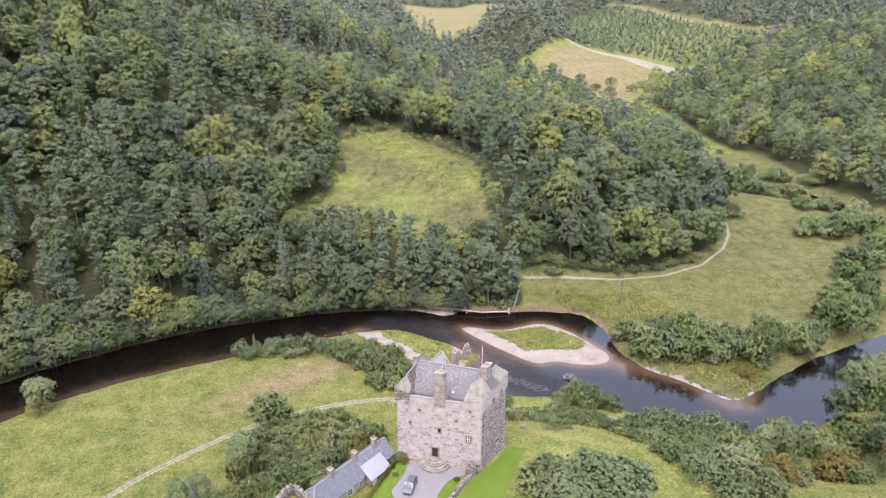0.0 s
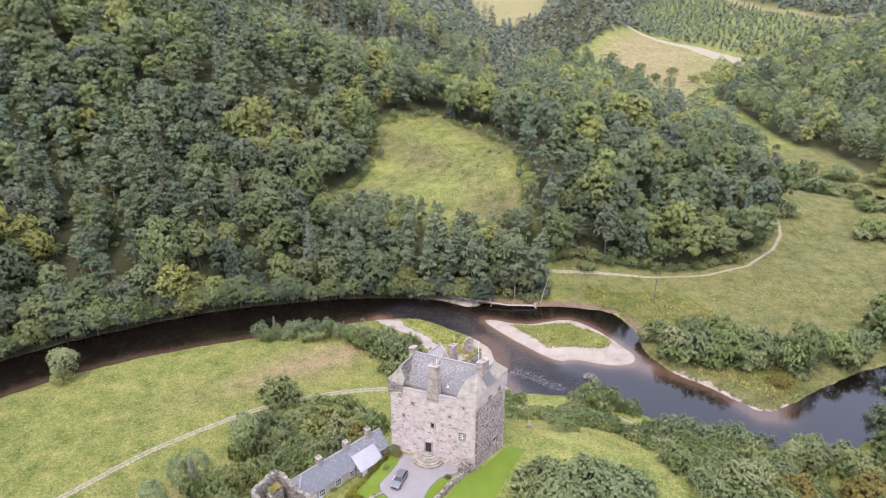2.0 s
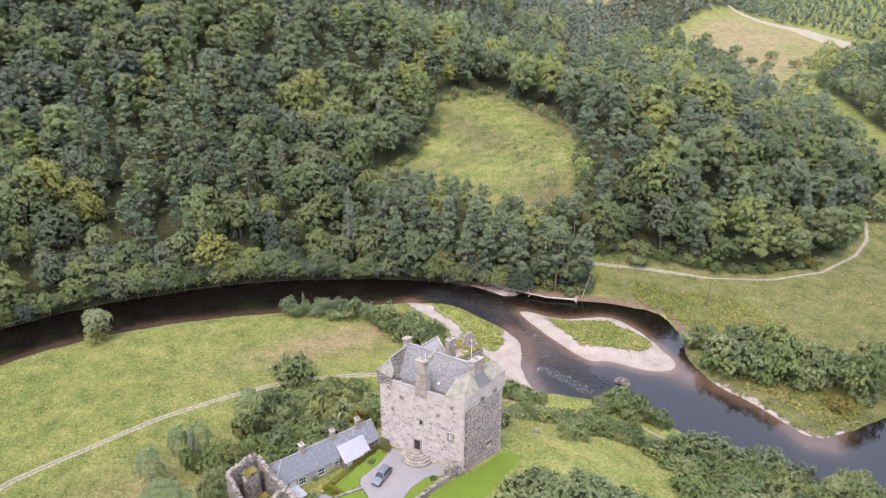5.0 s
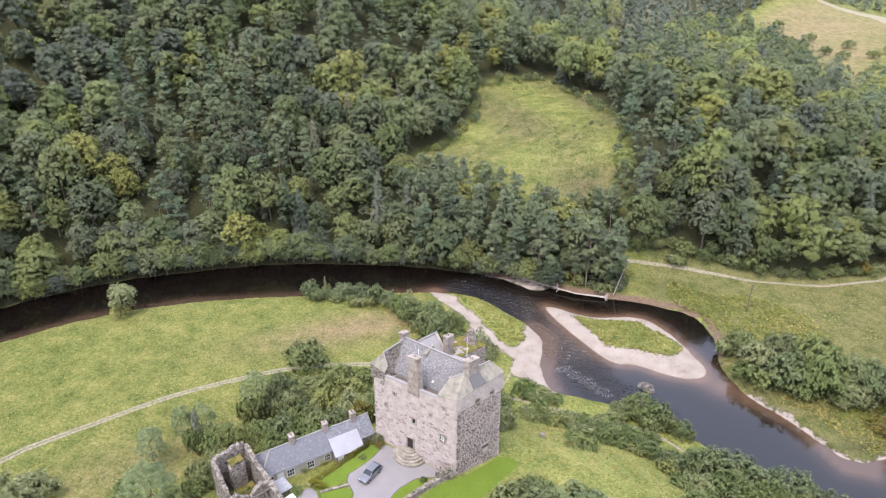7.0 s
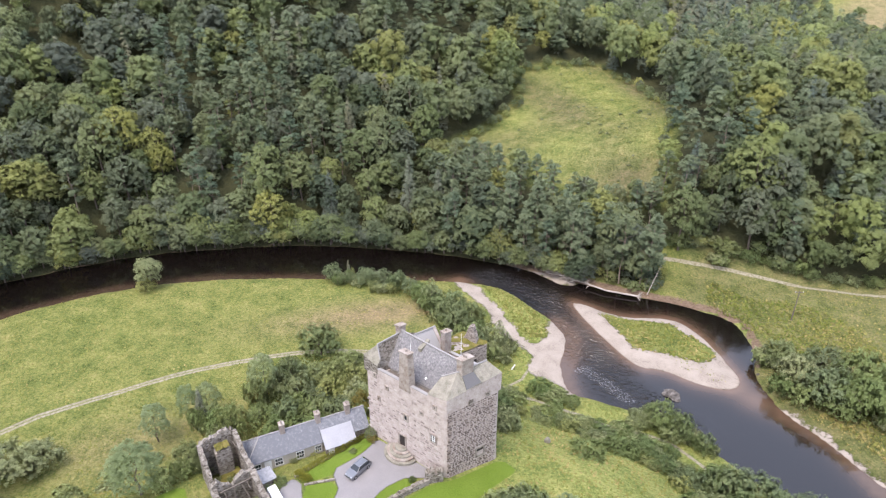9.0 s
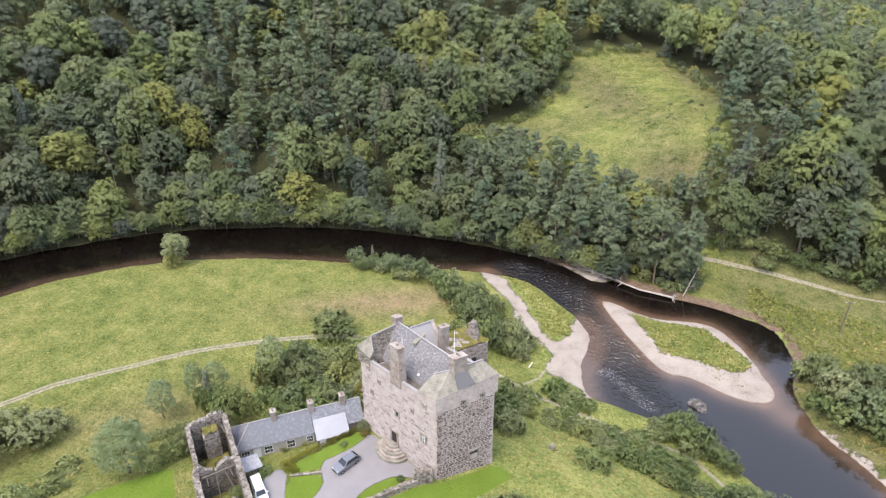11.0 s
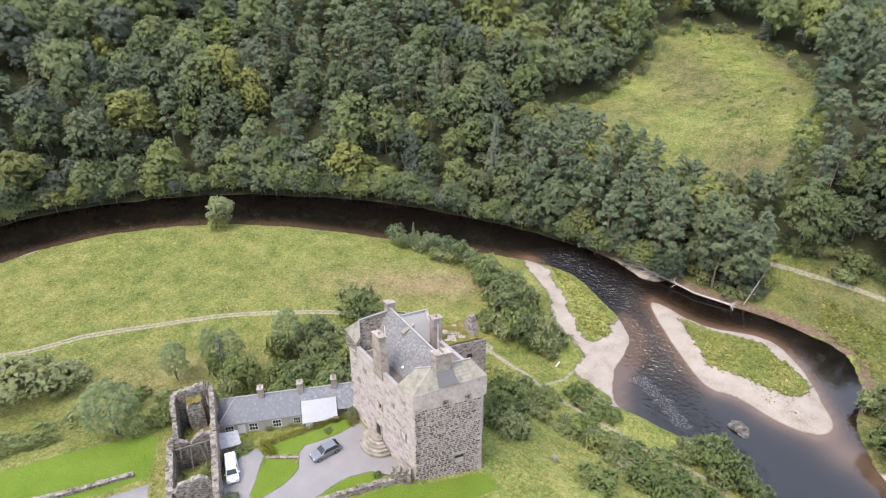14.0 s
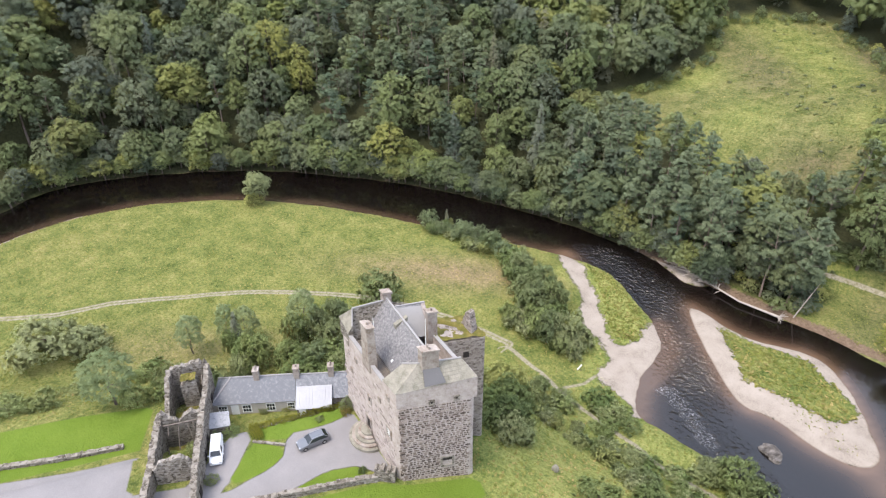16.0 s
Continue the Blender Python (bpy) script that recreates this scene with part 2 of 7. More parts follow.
WATER = water_material()
HARL = plain("pink_lime_harling", [(0.34, (0.235, 0.194, 0.174)), (0.44, (0.360, 0.303, 0.275)), (0.56, (0.435, 0.372, 0.340)), (0.68, (0.490, 0.428, 0.394))], 0.9, 3.5, bump=0.7, dist=0.05)
MORTAR = plain("pale_lime_mortar", [(0.30, (0.238, 0.198, 0.167)), (0.50, (0.348, 0.301, 0.261)), (0.68, (0.412, 0.365, 0.325))], 0.8, 7.0, bump=0.6, dist=0.04)
WHIN = plain("dark_whinstone", [(0.2, (0.075, 0.055, 0.045)), (0.45, (0.150, 0.115, 0.095)), (0.62, (0.235, 0.185, 0.155)), (0.85, (0.350, 0.290, 0.250))], 1.4, 9.0, bump=0.7, dist=0.04, vary=0.55)
PINKSTONE = plain("pinkish_rubble_stone", [(0.25, (0.215, 0.178, 0.160)), (0.5, (0.345, 0.300, 0.275)), (0.75, (0.460, 0.410, 0.378))], 1.4, 9.0, bump=0.7, dist=0.04, vary=0.5)
def masonry(name, stone, mortar, scale, joint=0.09):
    """Random rubble: cells of stone of differing tone in paler joints."""
    m, nt, b = nodes_of(name, 0.95, 0.2)
    p = position(nt)
    mp = nt.nodes.new("ShaderNodeMapping")
    mp.inputs["Scale"].default_value = (1.0, 1.0, 1.7)
    nt.links.new(p, mp.inputs["Vector"])
    cell, rim = nt.nodes.new("ShaderNodeTexVoronoi"), nt.nodes.new("ShaderNodeTexVoronoi")
    rim.feature = "DISTANCE_TO_EDGE"
    for v in (cell, rim):
        v.inputs["Scale"].default_value = scale
        nt.links.new(mp.outputs[0], v.inputs["Vector"])
    sep = nt.nodes.new("ShaderNodeSeparateColor")
    nt.links.new(cell.outputs["Color"], sep.inputs[0])
    grain = noise_node(nt, p, 5.0, 4, 0.7)
    stain = noise_node(nt, p, 0.5, 4)
    tone = math_node(nt, "ADD", math_node(nt, "MULTIPLY", sep.outputs[0], 0.5), math_node(nt, "ADD", math_node(nt, "MULTIPLY", grain, 0.25), math_node(nt, "MULTIPLY", stain, 0.3)))
    col = ramp_node(nt, tone, stone)
    gap = math_node(nt, "SUBTRACT", 1.0, math_node(nt, "MULTIPLY", rim.outputs["Distance"], 1.0 / joint, True), True)
    col = mix_node(nt, gap, col, ramp_node(nt, grain, mortar))
    nt.links.new(col, b.inputs["Base Color"])
    bump_node(nt, b, math_node(nt, "SUBTRACT", grain, math_node(nt, "MULTIPLY", gap, 0.8)), 0.8, 0.1)
    return m


RUBBLE = masonry("grey_rubble", [(0.25, (0.075, 0.063, 0.050)), (0.45, (0.165, 0.142, 0.117)), (0.6, (0.245, 0.216, 0.184)), (0.8, (0.335, 0.304, 0.270))], [(0.35, (0.225, 0.198, 0.168)), (0.65, (0.330, 0.298, 0.262))], 2.2)
WING_STONE = masonry("pinkish_wing_rubble", [(0.25, (0.130, 0.105, 0.088)), (0.45, (0.225, 0.188, 0.162)), (0.6, (0.305, 0.262, 0.232)), (0.8, (0.380, 0.335, 0.302))], [(0.35, (0.300, 0.258, 0.228)), (0.65, (0.410, 0.362, 0.326))], 2.0)
SLABS = plain("lichened_stone_slabs", [(0.36, (0.130, 0.124, 0.095)), (0.48, (0.217, 0.200, 0.162)), (0.62, (0.294, 0.267, 0.223))], 0.9, 8.0, bump=0.5)
SLATE = plain("weathered_slate", [(0.38, (0.115, 0.110, 0.112)), (0.50, (0.185, 0.176, 0.178)), (0.62, (0.315, 0.300, 0.292))], 3.2, 11.0, rough=0.6, bump=0.5, spec=0.35, vary=0.35)
BLUESLATE = plain("blue_grey_slate", [(0.38, (0.119, 0.122, 0.136)), (0.50, (0.182, 0.185, 0.203)), (0.62, (0.269, 0.269, 0.285))], 2.0, 6.0, rough=0.5, bump=0.4, spec=0.45, vary=0.35)
LEAD = plain("pale_lead", [(0.3, (0.210, 0.198, 0.193)), (0.7, (0.309, 0.292, 0.282))], 0.8, rough=0.5, bump=0.2, spec=0.5)
TIN = plain("pale_metal_sheet", [(0.3, (0.261, 0.261, 0.285)), (0.7, (0.340, 0.340, 0.365))], 0.5, rough=0.4, bump=0.1, spec=0.5)
SANDSTONE = plain("buff_sandstone", [(0.34, (0.150, 0.100, 0.070)), (0.46, (0.255, 0.212, 0.180)), (0.64, (0.36, 0.32, 0.29))], 0.9, 3.0, bump=0.5)
MOSS = plain("moss", [(0.35, (0.068, 0.076, 0.016)), (0.5, (0.135, 0.119, 0.028)), (0.66, (0.214, 0.167, 0.056))], 1.2, bump=0.9, dist=0.08)
RENDER_WALL = plain("cream_cottage_render", [(0.3, (0.317, 0.285, 0.246)), (0.7, (0.444, 0.412, 0.365))], 0.9, bump=0.3)
WHITE = plain("white_paint", [(0.3, (0.630, 0.630, 0.621)), (0.7, (0.738, 0.738, 0.729))], 2.0, rough=0.5, bump=0.05)
TIMBER = plain("grey_timber", [(0.3, (0.079, 0.063, 0.052)), (0.7, (0.182, 0.155, 0.133))], 2.5, bump=0.4)
# door boards; also the flat dark that paints shade inside window openings
BOARDS_AND_HOLE_SHADE = plain("dark_boards_and_hole_shade", [(0.3, (0.016, 0.013, 0.012)), (0.7, (0.045, 0.036, 0.032))], 3.0, bump=0.3)
BOULDER = plain("river_boulder", [(0.36, (0.040, 0.035, 0.032)), (0.5, (0.100, 0.088, 0.080)), (0.64, (0.260, 0.235, 0.218))], 1.1, bump=0.8, dist=0.08)
GLASS = nodes_of("window_glass", 0.08, 0.6)[0]
GLASS.node_tree.nodes["Principled BSDF"].inputs["Base Color"].default_value = (0.018, 0.022, 0.026, 1)
GREY_CAR = nodes_of("grey_car_paint", 0.3, 0.6)[0]
GREY_CAR.node_tree.nodes["Principled BSDF"].inputs["Base Color"].default_value = (0.17, 0.175, 0.19, 1)
GREY_CAR.node_tree.nodes["Principled BSDF"].inputs["Metallic"].default_value = 0.5
GREY_CAR.node_tree.nodes["Principled BSDF"].inputs["Coat Weight"].default_value = 0.6
WHITE_CAR = nodes_of("white_van_paint", 0.3, 0.5)[0]
WHITE_CAR.node_tree.nodes["Principled BSDF"].inputs["Base Color"].default_value = (0.75, 0.75, 0.76, 1)
TYRE = nodes_of("rubber", 0.8, 0.2)[0]
TYRE.node_tree.nodes["Principled BSDF"].inputs["Base Color"].default_value = (0.02, 0.02, 0.02, 1)
STEEL = nodes_of("alloy", 0.35, 0.5)[0]
STEEL.node_tree.nodes["Principled BSDF"].inputs["Base Color"].default_value = (0.45, 0.45, 0.46, 1)
STEEL.node_tree.nodes["Principled BSDF"].inputs["Metallic"].default_value = 0.9
# ---- the lie of the land ----
NORTH_BANK = [(-150, 60), (-155, 89), (-161, 100), (-159, 114), (-147, 136), (-126, 161), (-103, 176), (-89, 185), (-66, 194), (-36, 202),
              (-12, 203), (13, 201), (41, 202), (50, 198), (54, 187), (54, 176), (61, 165), (68, 161), (74, 155), (80, 149), (89, 155),
              (103, 165), (116, 173), (145, 187), (200, 205)]
SOUTH_BANK = [(-132, 60), (-138, 85), (-139, 99), (-134, 118), (-118, 141), (-96, 158), (-73, 169), (-50, 179), (-28, 188), (-20, 189.5), (-11.6, 188.3),
              (-2.4, 183), (3, 179.6), (8.3, 174.5), (10, 170), (10.5, 163), (12, 158), (15.5, 152), (24, 152.5), (34, 152.5), (44, 149), (54, 143),
              (63, 139), (75, 135), (86, 129), (105, 145), (125, 155), (150, 160), (230, 190)]


def eased(pts):
    """A closed outline with its corners cut."""
    out = []
    for (ax, ay), (bx, by) in zip(pts, pts[1:] + pts[:1]):
        out += [(0.75 * ax + 0.25 * bx, 0.75 * ay + 0.25 * by), (0.25 * ax + 0.75 * bx, 0.25 * ay + 0.75 * by)]
    return out


RIVER = eased(NORTH_BANK + SOUTH_BANK[::-1])
FAR_REACH = [(150, 346), (162, 334), (178, 334), (190, 318), (205, 280), (240, 250), (240, 265), (210, 300), (196, 330), (178, 346)]
ISLAND = eased([(4.5, 191.6), (10.2, 190.9), (18.2, 189), (25.4, 190.9), (32.1, 194.2), (38.3, 191.3), (42.3, 187), (45.5, 183), (48.9, 178), (51.5, 174), (50.2, 169.2), (45.7, 168.4),
                (40.6, 168.2), (35.8, 170), (32.3, 169.8), (29.2, 168.8), (24.7, 171), (18.9, 176.2), (12.3, 182.3)])
ISLAND_GREEN = eased([(12.5, 189.6), (20.7, 188.8), (26.9, 189.8), (32.3, 190.6), (37, 187), (42.5, 185.5), (45.5, 181.6), (42.5, 176.5), (38.2, 176), (32, 177), (27, 174.6), (23.1, 178), (20.2, 182.6)])
BEACH = eased([(-30, 186.4), (-22.2, 181.3), (-17, 178.4), (-11.5, 171.8), (-7, 167), (-3, 164.8), (1, 163.5), (4, 160), (4, 154), (9.7, 154.6), (12.8, 153.6), (15.5, 150.5), (18, 151), (14, 158),
               (13.5, 163), (13, 170), (11, 176), (4, 182), (2.3, 176.4), (5, 171), (2.4, 166.7), (-1, 167.5), (-4.3, 170.7), (-10.5, 177.4), (-20.3, 186), (-28, 190.5)])
LOG_BAR = [(-12, 203.4), (-5, 200.6), (0, 198.8), (5, 199.8), (3, 203), (-6, 205)]
EDGE_BAR = [(-138, 72), (-140.2, 85), (-140.8, 99), (-138, 110), (-134, 119), (-136.2, 109), (-138, 99), (-135.6, 85), (-131.5, 70)]
SPIT = [(60, 167), (68, 162.5), (74, 157), (80, 150.5), (83, 151.5), (88, 155.5), (84, 147), (78, 147), (70, 158), (60, 164)]
N_SIDE = NORTH_BANK + [(260, 235), (3600, 400), (3600, 6000), (-3600, 6000), (-3600, 60)]


def poly_sd(x, y, pts):
    """Signed distance to a closed polygon, positive inside."""
    x, y = np.asarray(x, float), np.asarray(y, float)
    best, inside = np.full(x.shape, 1e9), np.zeros(x.shape, bool)
    for (ax, ay), (bx, by) in zip(pts, pts[1:] + pts[:1]):
        ex, ey = bx - ax, by - ay
        t = np.clip(((x - ax) * ex + (y - ay) * ey) / (ex * ex + ey * ey), 0, 1)
        best = np.minimum(best, (x - ax - t * ex) ** 2 + (y - ay - t * ey) ** 2)
        if ay != by:
            inside ^= ((ay > y) != (by > y)) & (x < (bx - ax) * (y - ay) / (by - ay) + ax)
    best = np.sqrt(best)
    return np.where(inside, best, -best)


def line_d(x, y, pts):
    """Distance to an open line."""
    best = np.full(np.shape(x), 1e9)
    for (ax, ay), (bx, by) in zip(pts, pts[1:]):
        ex, ey = bx - ax, by - ay
        t = np.clip(((x - ax) * ex + (y - ay) * ey) / (ex * ex + ey * ey), 0, 1)
        best = np.minimum(best, (x - ax - t * ex) ** 2 + (y - ay - t * ey) ** 2)
    return np.sqrt(best)


def line_s(x, y, pts):
    """Distance to an open line, negative on its right, positive beyond its ends."""
    best, out = np.full(np.shape(x), 1e9), np.full(np.shape(x), 1e9)
    for k, ((ax, ay), (bx, by)) in enumerate(zip(pts, pts[1:])):
        ex, ey = bx - ax, by - ay
        t = ((x - ax) * ex + (y - ay) * ey) / (ex * ex + ey * ey)
        q = np.clip(t, 0, 1)
        d = (x - ax - q * ex) ** 2 + (y - ay - q * ey) ** 2
        side = np.where((ex * (y - ay) - ey * (x - ax) < 0) & ~((t < 0) & (k == 0)) & ~((t > 1) & (k == len(pts) - 2)), -1, 1)
        out = np.where(d < best, side * np.sqrt(d), out)
        best = np.minimum(best, d)
    return np.clip(out, -9, 9)


def ramp(v):
    v = np.clip(v, 0, 1)
    return v * v * (3 - 2 * v)


def soft(v, k=1.0):
    return k * np.logaddexp(0, v / k)


def waves(x, y, size):
    """Gentle unevenness of about one unit."""
    a, b = x / size, y / size
    return (np.sin(a + 1.3 * np.sin(b * 0.7 + 1)) + np.sin(b * 1.1 + 1.7 * np.sin(a * 0.6 + 2)) + np.sin((a + b) * 0.63 + 4)) / 3


HILL = [17.47, 36.97, -4.62, -9.04, -12.12, -2.5, -1.65, 0.19, -0.38, -2.57]
DOMES = [(-50, 268, 30, -5.2), (-125, 285, 30, 8.0), (32, 264, 24, 10.2), (-12, 335, 30, -8.4), (-105, 225, 25, 2.5), (-70, 300, 30, -11.9)]


def north_hill(x, y):
    u, v = np.clip(x, -320, 150) / 100, (np.clip(y, 120, 420) - 250) / 100
    z = sum(c * u ** i * v ** j for c, (i, j) in zip(HILL, [(i, j) for i in range(4) for j in range(4 - i)]))
    for cx, cy, width, top in DOMES:
        z = z + top * np.exp(-((x - cx) ** 2 + (y - cy) ** 2) / (2 * width ** 2))
    return z


def far_land(x, y):
    z = 3 + (0.018 + 0.015 * ramp((x - 40) / 50)) * np.clip(y - 420, 0, 560)
    z = z + 95 * (1 - np.exp(-0.3 * soft(x - 205 - 15 * ramp((y - 560) / 60), 8) / 95))
    z = z + 150 * (1 - np.exp(-0.55 * soft(75 - 0.24 * (np.clip(y, 400, 900) - 460) - x, 12) / 150)) * (1 - 0.75 * ramp((y - 800) / 500))
    z = z + 42 * np.exp(-((x - 95) ** 2 / (2 * 38.0 ** 2) + (y - 870) ** 2 / (2 * 80.0 ** 2)))
    z = z + 170 * ramp((y - 2000) / 1900)
    return z + 3 * waves(x, y, 60)


def height(x, y):
    x, y = np.asarray(x, float), np.asarray(y, float)
    d = 0.35 * waves(x, y, 2.6) + 0.2 * waves(y, x, 1.1) - np.maximum(poly_sd(x, y, RIVER), poly_sd(x, y, FAR_REACH))
    north = poly_sd(x, y, N_SIDE) > 0
    low = np.where(d < 0, np.maximum(0.35 * d, -1.2), 1.0 * ramp(d / 3.0) + 0.004 * np.clip(d, 0, 60))
    # castle mound
    e = ((x + 85) * 78 - (y - 62) * 70) / 104.8
    step = ramp(((x + 15.9) * 0.909 - (y - 92) * 0.42) / 1.6)
    top = 16.2 + 2.3 * step + 0.02 * np.clip(x, 0, 40) - 0.16 * soft(y - 101, 2) * ramp((x + 4) / 8)
    mound = top * ramp(e / 27) * ramp((d - 1) / 42)
    # north side
    w = np.maximum(ramp((y - 380) / 90), ramp((x - 130) / 60))
    hill = (1 - w) * np.maximum(north_hill(x, y), 0.6) + w * far_land(x, y)
    hill = soft(hill - 1, 1.5) * ramp(d / 26)
    out = low + np.where(north, hill, mound) + np.where(d > 4, 0.18 * waves(x, y, 5) + 0.1 * waves(y, x, 2.3), 0) * ramp((d - 4) / 8) * (1 - ramp((20 - np.hypot(x + 3, y - 97)) / 8))
    beach = np.maximum(poly_sd(x, y, BEACH), poly_sd(x, y, SPIT))
    out = out + (np.minimum(out, 0.25 + 0.04 * d) - out) * ramp((beach + 1.5) / 2) * (d > 0)
    bar = np.maximum(np.clip(0.16 * poly_sd(x, y, ISLAND), -1.2, 0.75), np.clip(0.2 * poly_sd(x, y, LOG_BAR), -1.2, 0.5))
    return np.maximum(out, bar + 0.05 * waves(x, y, 1.3))


# ---- building helpers ----
def part(name, bm, material, parent=None, label=""):
    """Links a bmesh as one mesh object, under a thing or a part if one is given."""
    me = bpy.data.meshes.new(name)
    bm.to_mesh(me)
    bm.free()
    me.materials.append(material)
    ob = new(name, me)
    if parent is not None:
        ob.parent = parent
    if label:
        ob["label"] = label
    return ob


def child(name, me, parent, m=None):
    ob = new(name, me)
    ob.parent = parent
    if m is not None:
        ob.matrix_basis = m
    return ob


def thing(name, at=(0, 0, 0), turn=0.0, **tags):
    ob = new(name)
    ob.matrix_basis = pose(*at, 0, 0, turn)
    return tagged(ob, **tags)


def raw_mesh(name, verts, faces, material, tint=None, smooth=False, normals=None):
    """A mesh from arrays; faces is (n, 3) or (n, 4)."""
    verts, faces = np.asarray(verts, np.float32), np.asarray(faces, np.int32)
    me = bpy.data.meshes.new(name)
    n, k = faces.shape
    me.vertices.add(len(verts))
    me.vertices.foreach_set("co", verts.ravel())
    me.loops.add(n * k)
    me.loops.foreach_set("vertex_index", faces.ravel())
    me.polygons.add(n)
    me.polygons.foreach_set("loop_start", np.arange(0, n * k, k, dtype=np.int32))
    if smooth or normals is not None:
        me.polygons.foreach_set("use_smooth", np.ones(n, bool))
    me.update(calc_edges=True)
    me.materials.append(material)
    if normals is not None:
        me.normals_split_custom_set_from_vertices(np.asarray(normals, np.float32).tolist())
    if tint is not None:
        me.attributes.new("tint", "FLOAT", "POINT").data.foreach_set("value", np.asarray(tint, np.float32))
    return me


def box(bm, lo, hi, taper=0.0, bevel=0.0):
    """A box between two corners; the top may be drawn in."""
    (x0, y0, z0), (x1, y1, z1) = lo, hi
    t = taper
    v = [bm.verts.new(c) for c in ((x0, y0, z0), (x1, y0, z0), (x1, y1, z0), (x0, y1, z0), (x0 + t, y0 + t, z1), (x1 - t, y0 + t, z1), (x1 - t, y1 - t, z1), (x0 + t, y1 - t, z1))]
    f = [bm.faces.new([v[i] for i in q]) for q in ((3, 2, 1, 0), (4, 5, 6, 7), (0, 1, 5, 4), (1, 2, 6, 5), (2, 3, 7, 6), (3, 0, 4, 7))]
    if bevel:
        edges = {e for q in f for e in q.edges}
        bmesh.ops.bevel(bm, geom=list(edges), offset=bevel, segments=1, affect="EDGES")
    return v


def slab(bm, corners, drop):
    """A thick sheet: corners in order, and the vector from its face to its back."""
    a = [bm.verts.new(c) for c in corners]
    b = [bm.verts.new(Vector(c) + Vector(drop)) for c in corners]
    n = len(a)
    bm.faces.new(a)
    bm.faces.new(b[::-1])
    for i in range(n):
        j = (i + 1) % n
        bm.faces.new((a[j], a[i], b[i], b[j]))
    return a


def tube(bm, p0, p1, r0, r1, sides=8, cap=True):
    p0, p1 = Vector(p0), Vector(p1)
    q = (p1 - p0).to_track_quat("Z", "Y")
    rings = []
    for p, r in ((p0, r0), (p1, r1)):
        rings.append([bm.verts.new(p + q @ Vector((r * math.cos(6.2832 * k / sides), r * math.sin(6.2832 * k / sides), 0))) for k in range(sides)])
    for k in range(sides):
        j = (k + 1) % sides
        bm.faces.new((rings[0][k], rings[0][j], rings[1][j], rings[1][k]))
    if cap:
        bm.faces.new(rings[0][::-1])
        bm.faces.new(rings[1])


# ---- ground: one sheet to the horizon ----
LAWN_A = [(-15.2, 92.4), (-9.9, 104.6), (-7.9, 103.7), (-7.1, 102.6), (-7.6, 100), (-9.0, 96.8), (-9.9, 95.2), (-9.4, 94.0), (-12.6, 90.6)]
LAWN_B = [(-12.4, 90.0), (-8.6, 92.9), (-7.2, 92.1), (-6.6, 89.7), (-6.9, 87.2), (-8.3, 83.2), (-9.9, 86.3)]
LAWN_C = [(-1.5, 89.6), (-0.8, 94.9), (1.3, 98.1), (3.2, 99.1), (3.0, 97.0), (1.4, 93.8), (-0.6, 89.0)]
LAWN_WEST = [(-60, 40), (-42.6, 64.8), (-37, 75.1), (-31.9, 84.0), (-24.5, 78.5), (-29.3, 68.5), (-32.5, 62.2), (-45, 36)]
LAWN_EAST = [(1.6, 91.0), (5.6, 98.6), (8.6, 101.2), (13.6, 109.4), (17, 108), (13, 98), (9, 88), (2, 84)]
DRIVE = [(-16.6, 91.0), (-13.0, 90.4), (-9.9, 86.3), (-7.2, 82), (-12, 68), (-24, 52), (-45, 36), (-32.5, 62), (-27.4, 70), (-23.3, 78), (-16, 73.5), (-11.8, 80), (-14.5, 86)]
COURT = [(-9.2, 93.6), (-9.9, 95.2), (-8.9, 97), (-7.6, 100), (-7.1, 102.6), (-8.2, 104.2), (7.0, 101), (5.6, 100), (3.4, 99.3), (1.3, 98.3), (-0.8, 94.9), (-1.6, 89.2),
         (-4.4, 82), (-7.4, 82), (-6.9, 87.2), (-6.6, 89.7), (-7.2, 92.1)]
FIELD_PATH = [(-120, 48), (-99.8, 74.7), (-92.3, 84.3), (-87.8, 95.1), (-80.4, 105.3), (-71.5, 117.9), (-64.2, 125.7), (-53.7, 134.5), (-45.1, 141.1), (-30, 147), (-14, 150)]
BANK_PATH = [(-14, 149), (-3.7, 147.6), (2.4, 145.5), (8, 145), (13.3, 144.5), (19.2, 144.6), (24.4, 143.2), (27.9, 142.8), (34.5, 144.2), (39.4, 144), (46, 140), (56, 134)]
BEACH_PATH = [(2, 146.6), (4.2, 151), (4.3, 156)]
NORTH_PATH = [(20, 219), (32.8, 220.9), (45.7, 222.2), (67.5, 223.9), (85.7, 227.6), (101.7, 236), (117.5, 253.6), (124.6, 266), (126.9, 277), (124, 290)]
FAR_ROAD = [(148, 830), (180, 804), (209.6, 773.4), (225, 715), (238, 660)]
FAR_TRACK = [(329, 1377), (333, 1092), (336, 903), (353, 790), (370, 733)]
PLANTATION = [(226, 1300), (318, 1260), (329, 905), (358, 750), (300, 715), (258, 682), (235, 740), (218, 795), (165, 850), (172, 1050)]
PALE_FIELDS = [(-95, 1640), (-150, 1950), (190, 1950), (136, 1754), (75, 1330), (45, 1060), (25, 990), (0, 1000), (-35, 1150)]
RIVER_MEADOW = [(24, 197), (27, 208), (36, 221), (60, 222), (130, 226), (140, 180), (60, 150)]
CLEARING = [(-56, 312), (-41, 327), (-22, 334), (-4, 320), (15, 287), (17, 274), (20, 238), (3, 232), (-19, 238), (-43, 248), (-60, 243), (-50, 275), (-46, 298)]
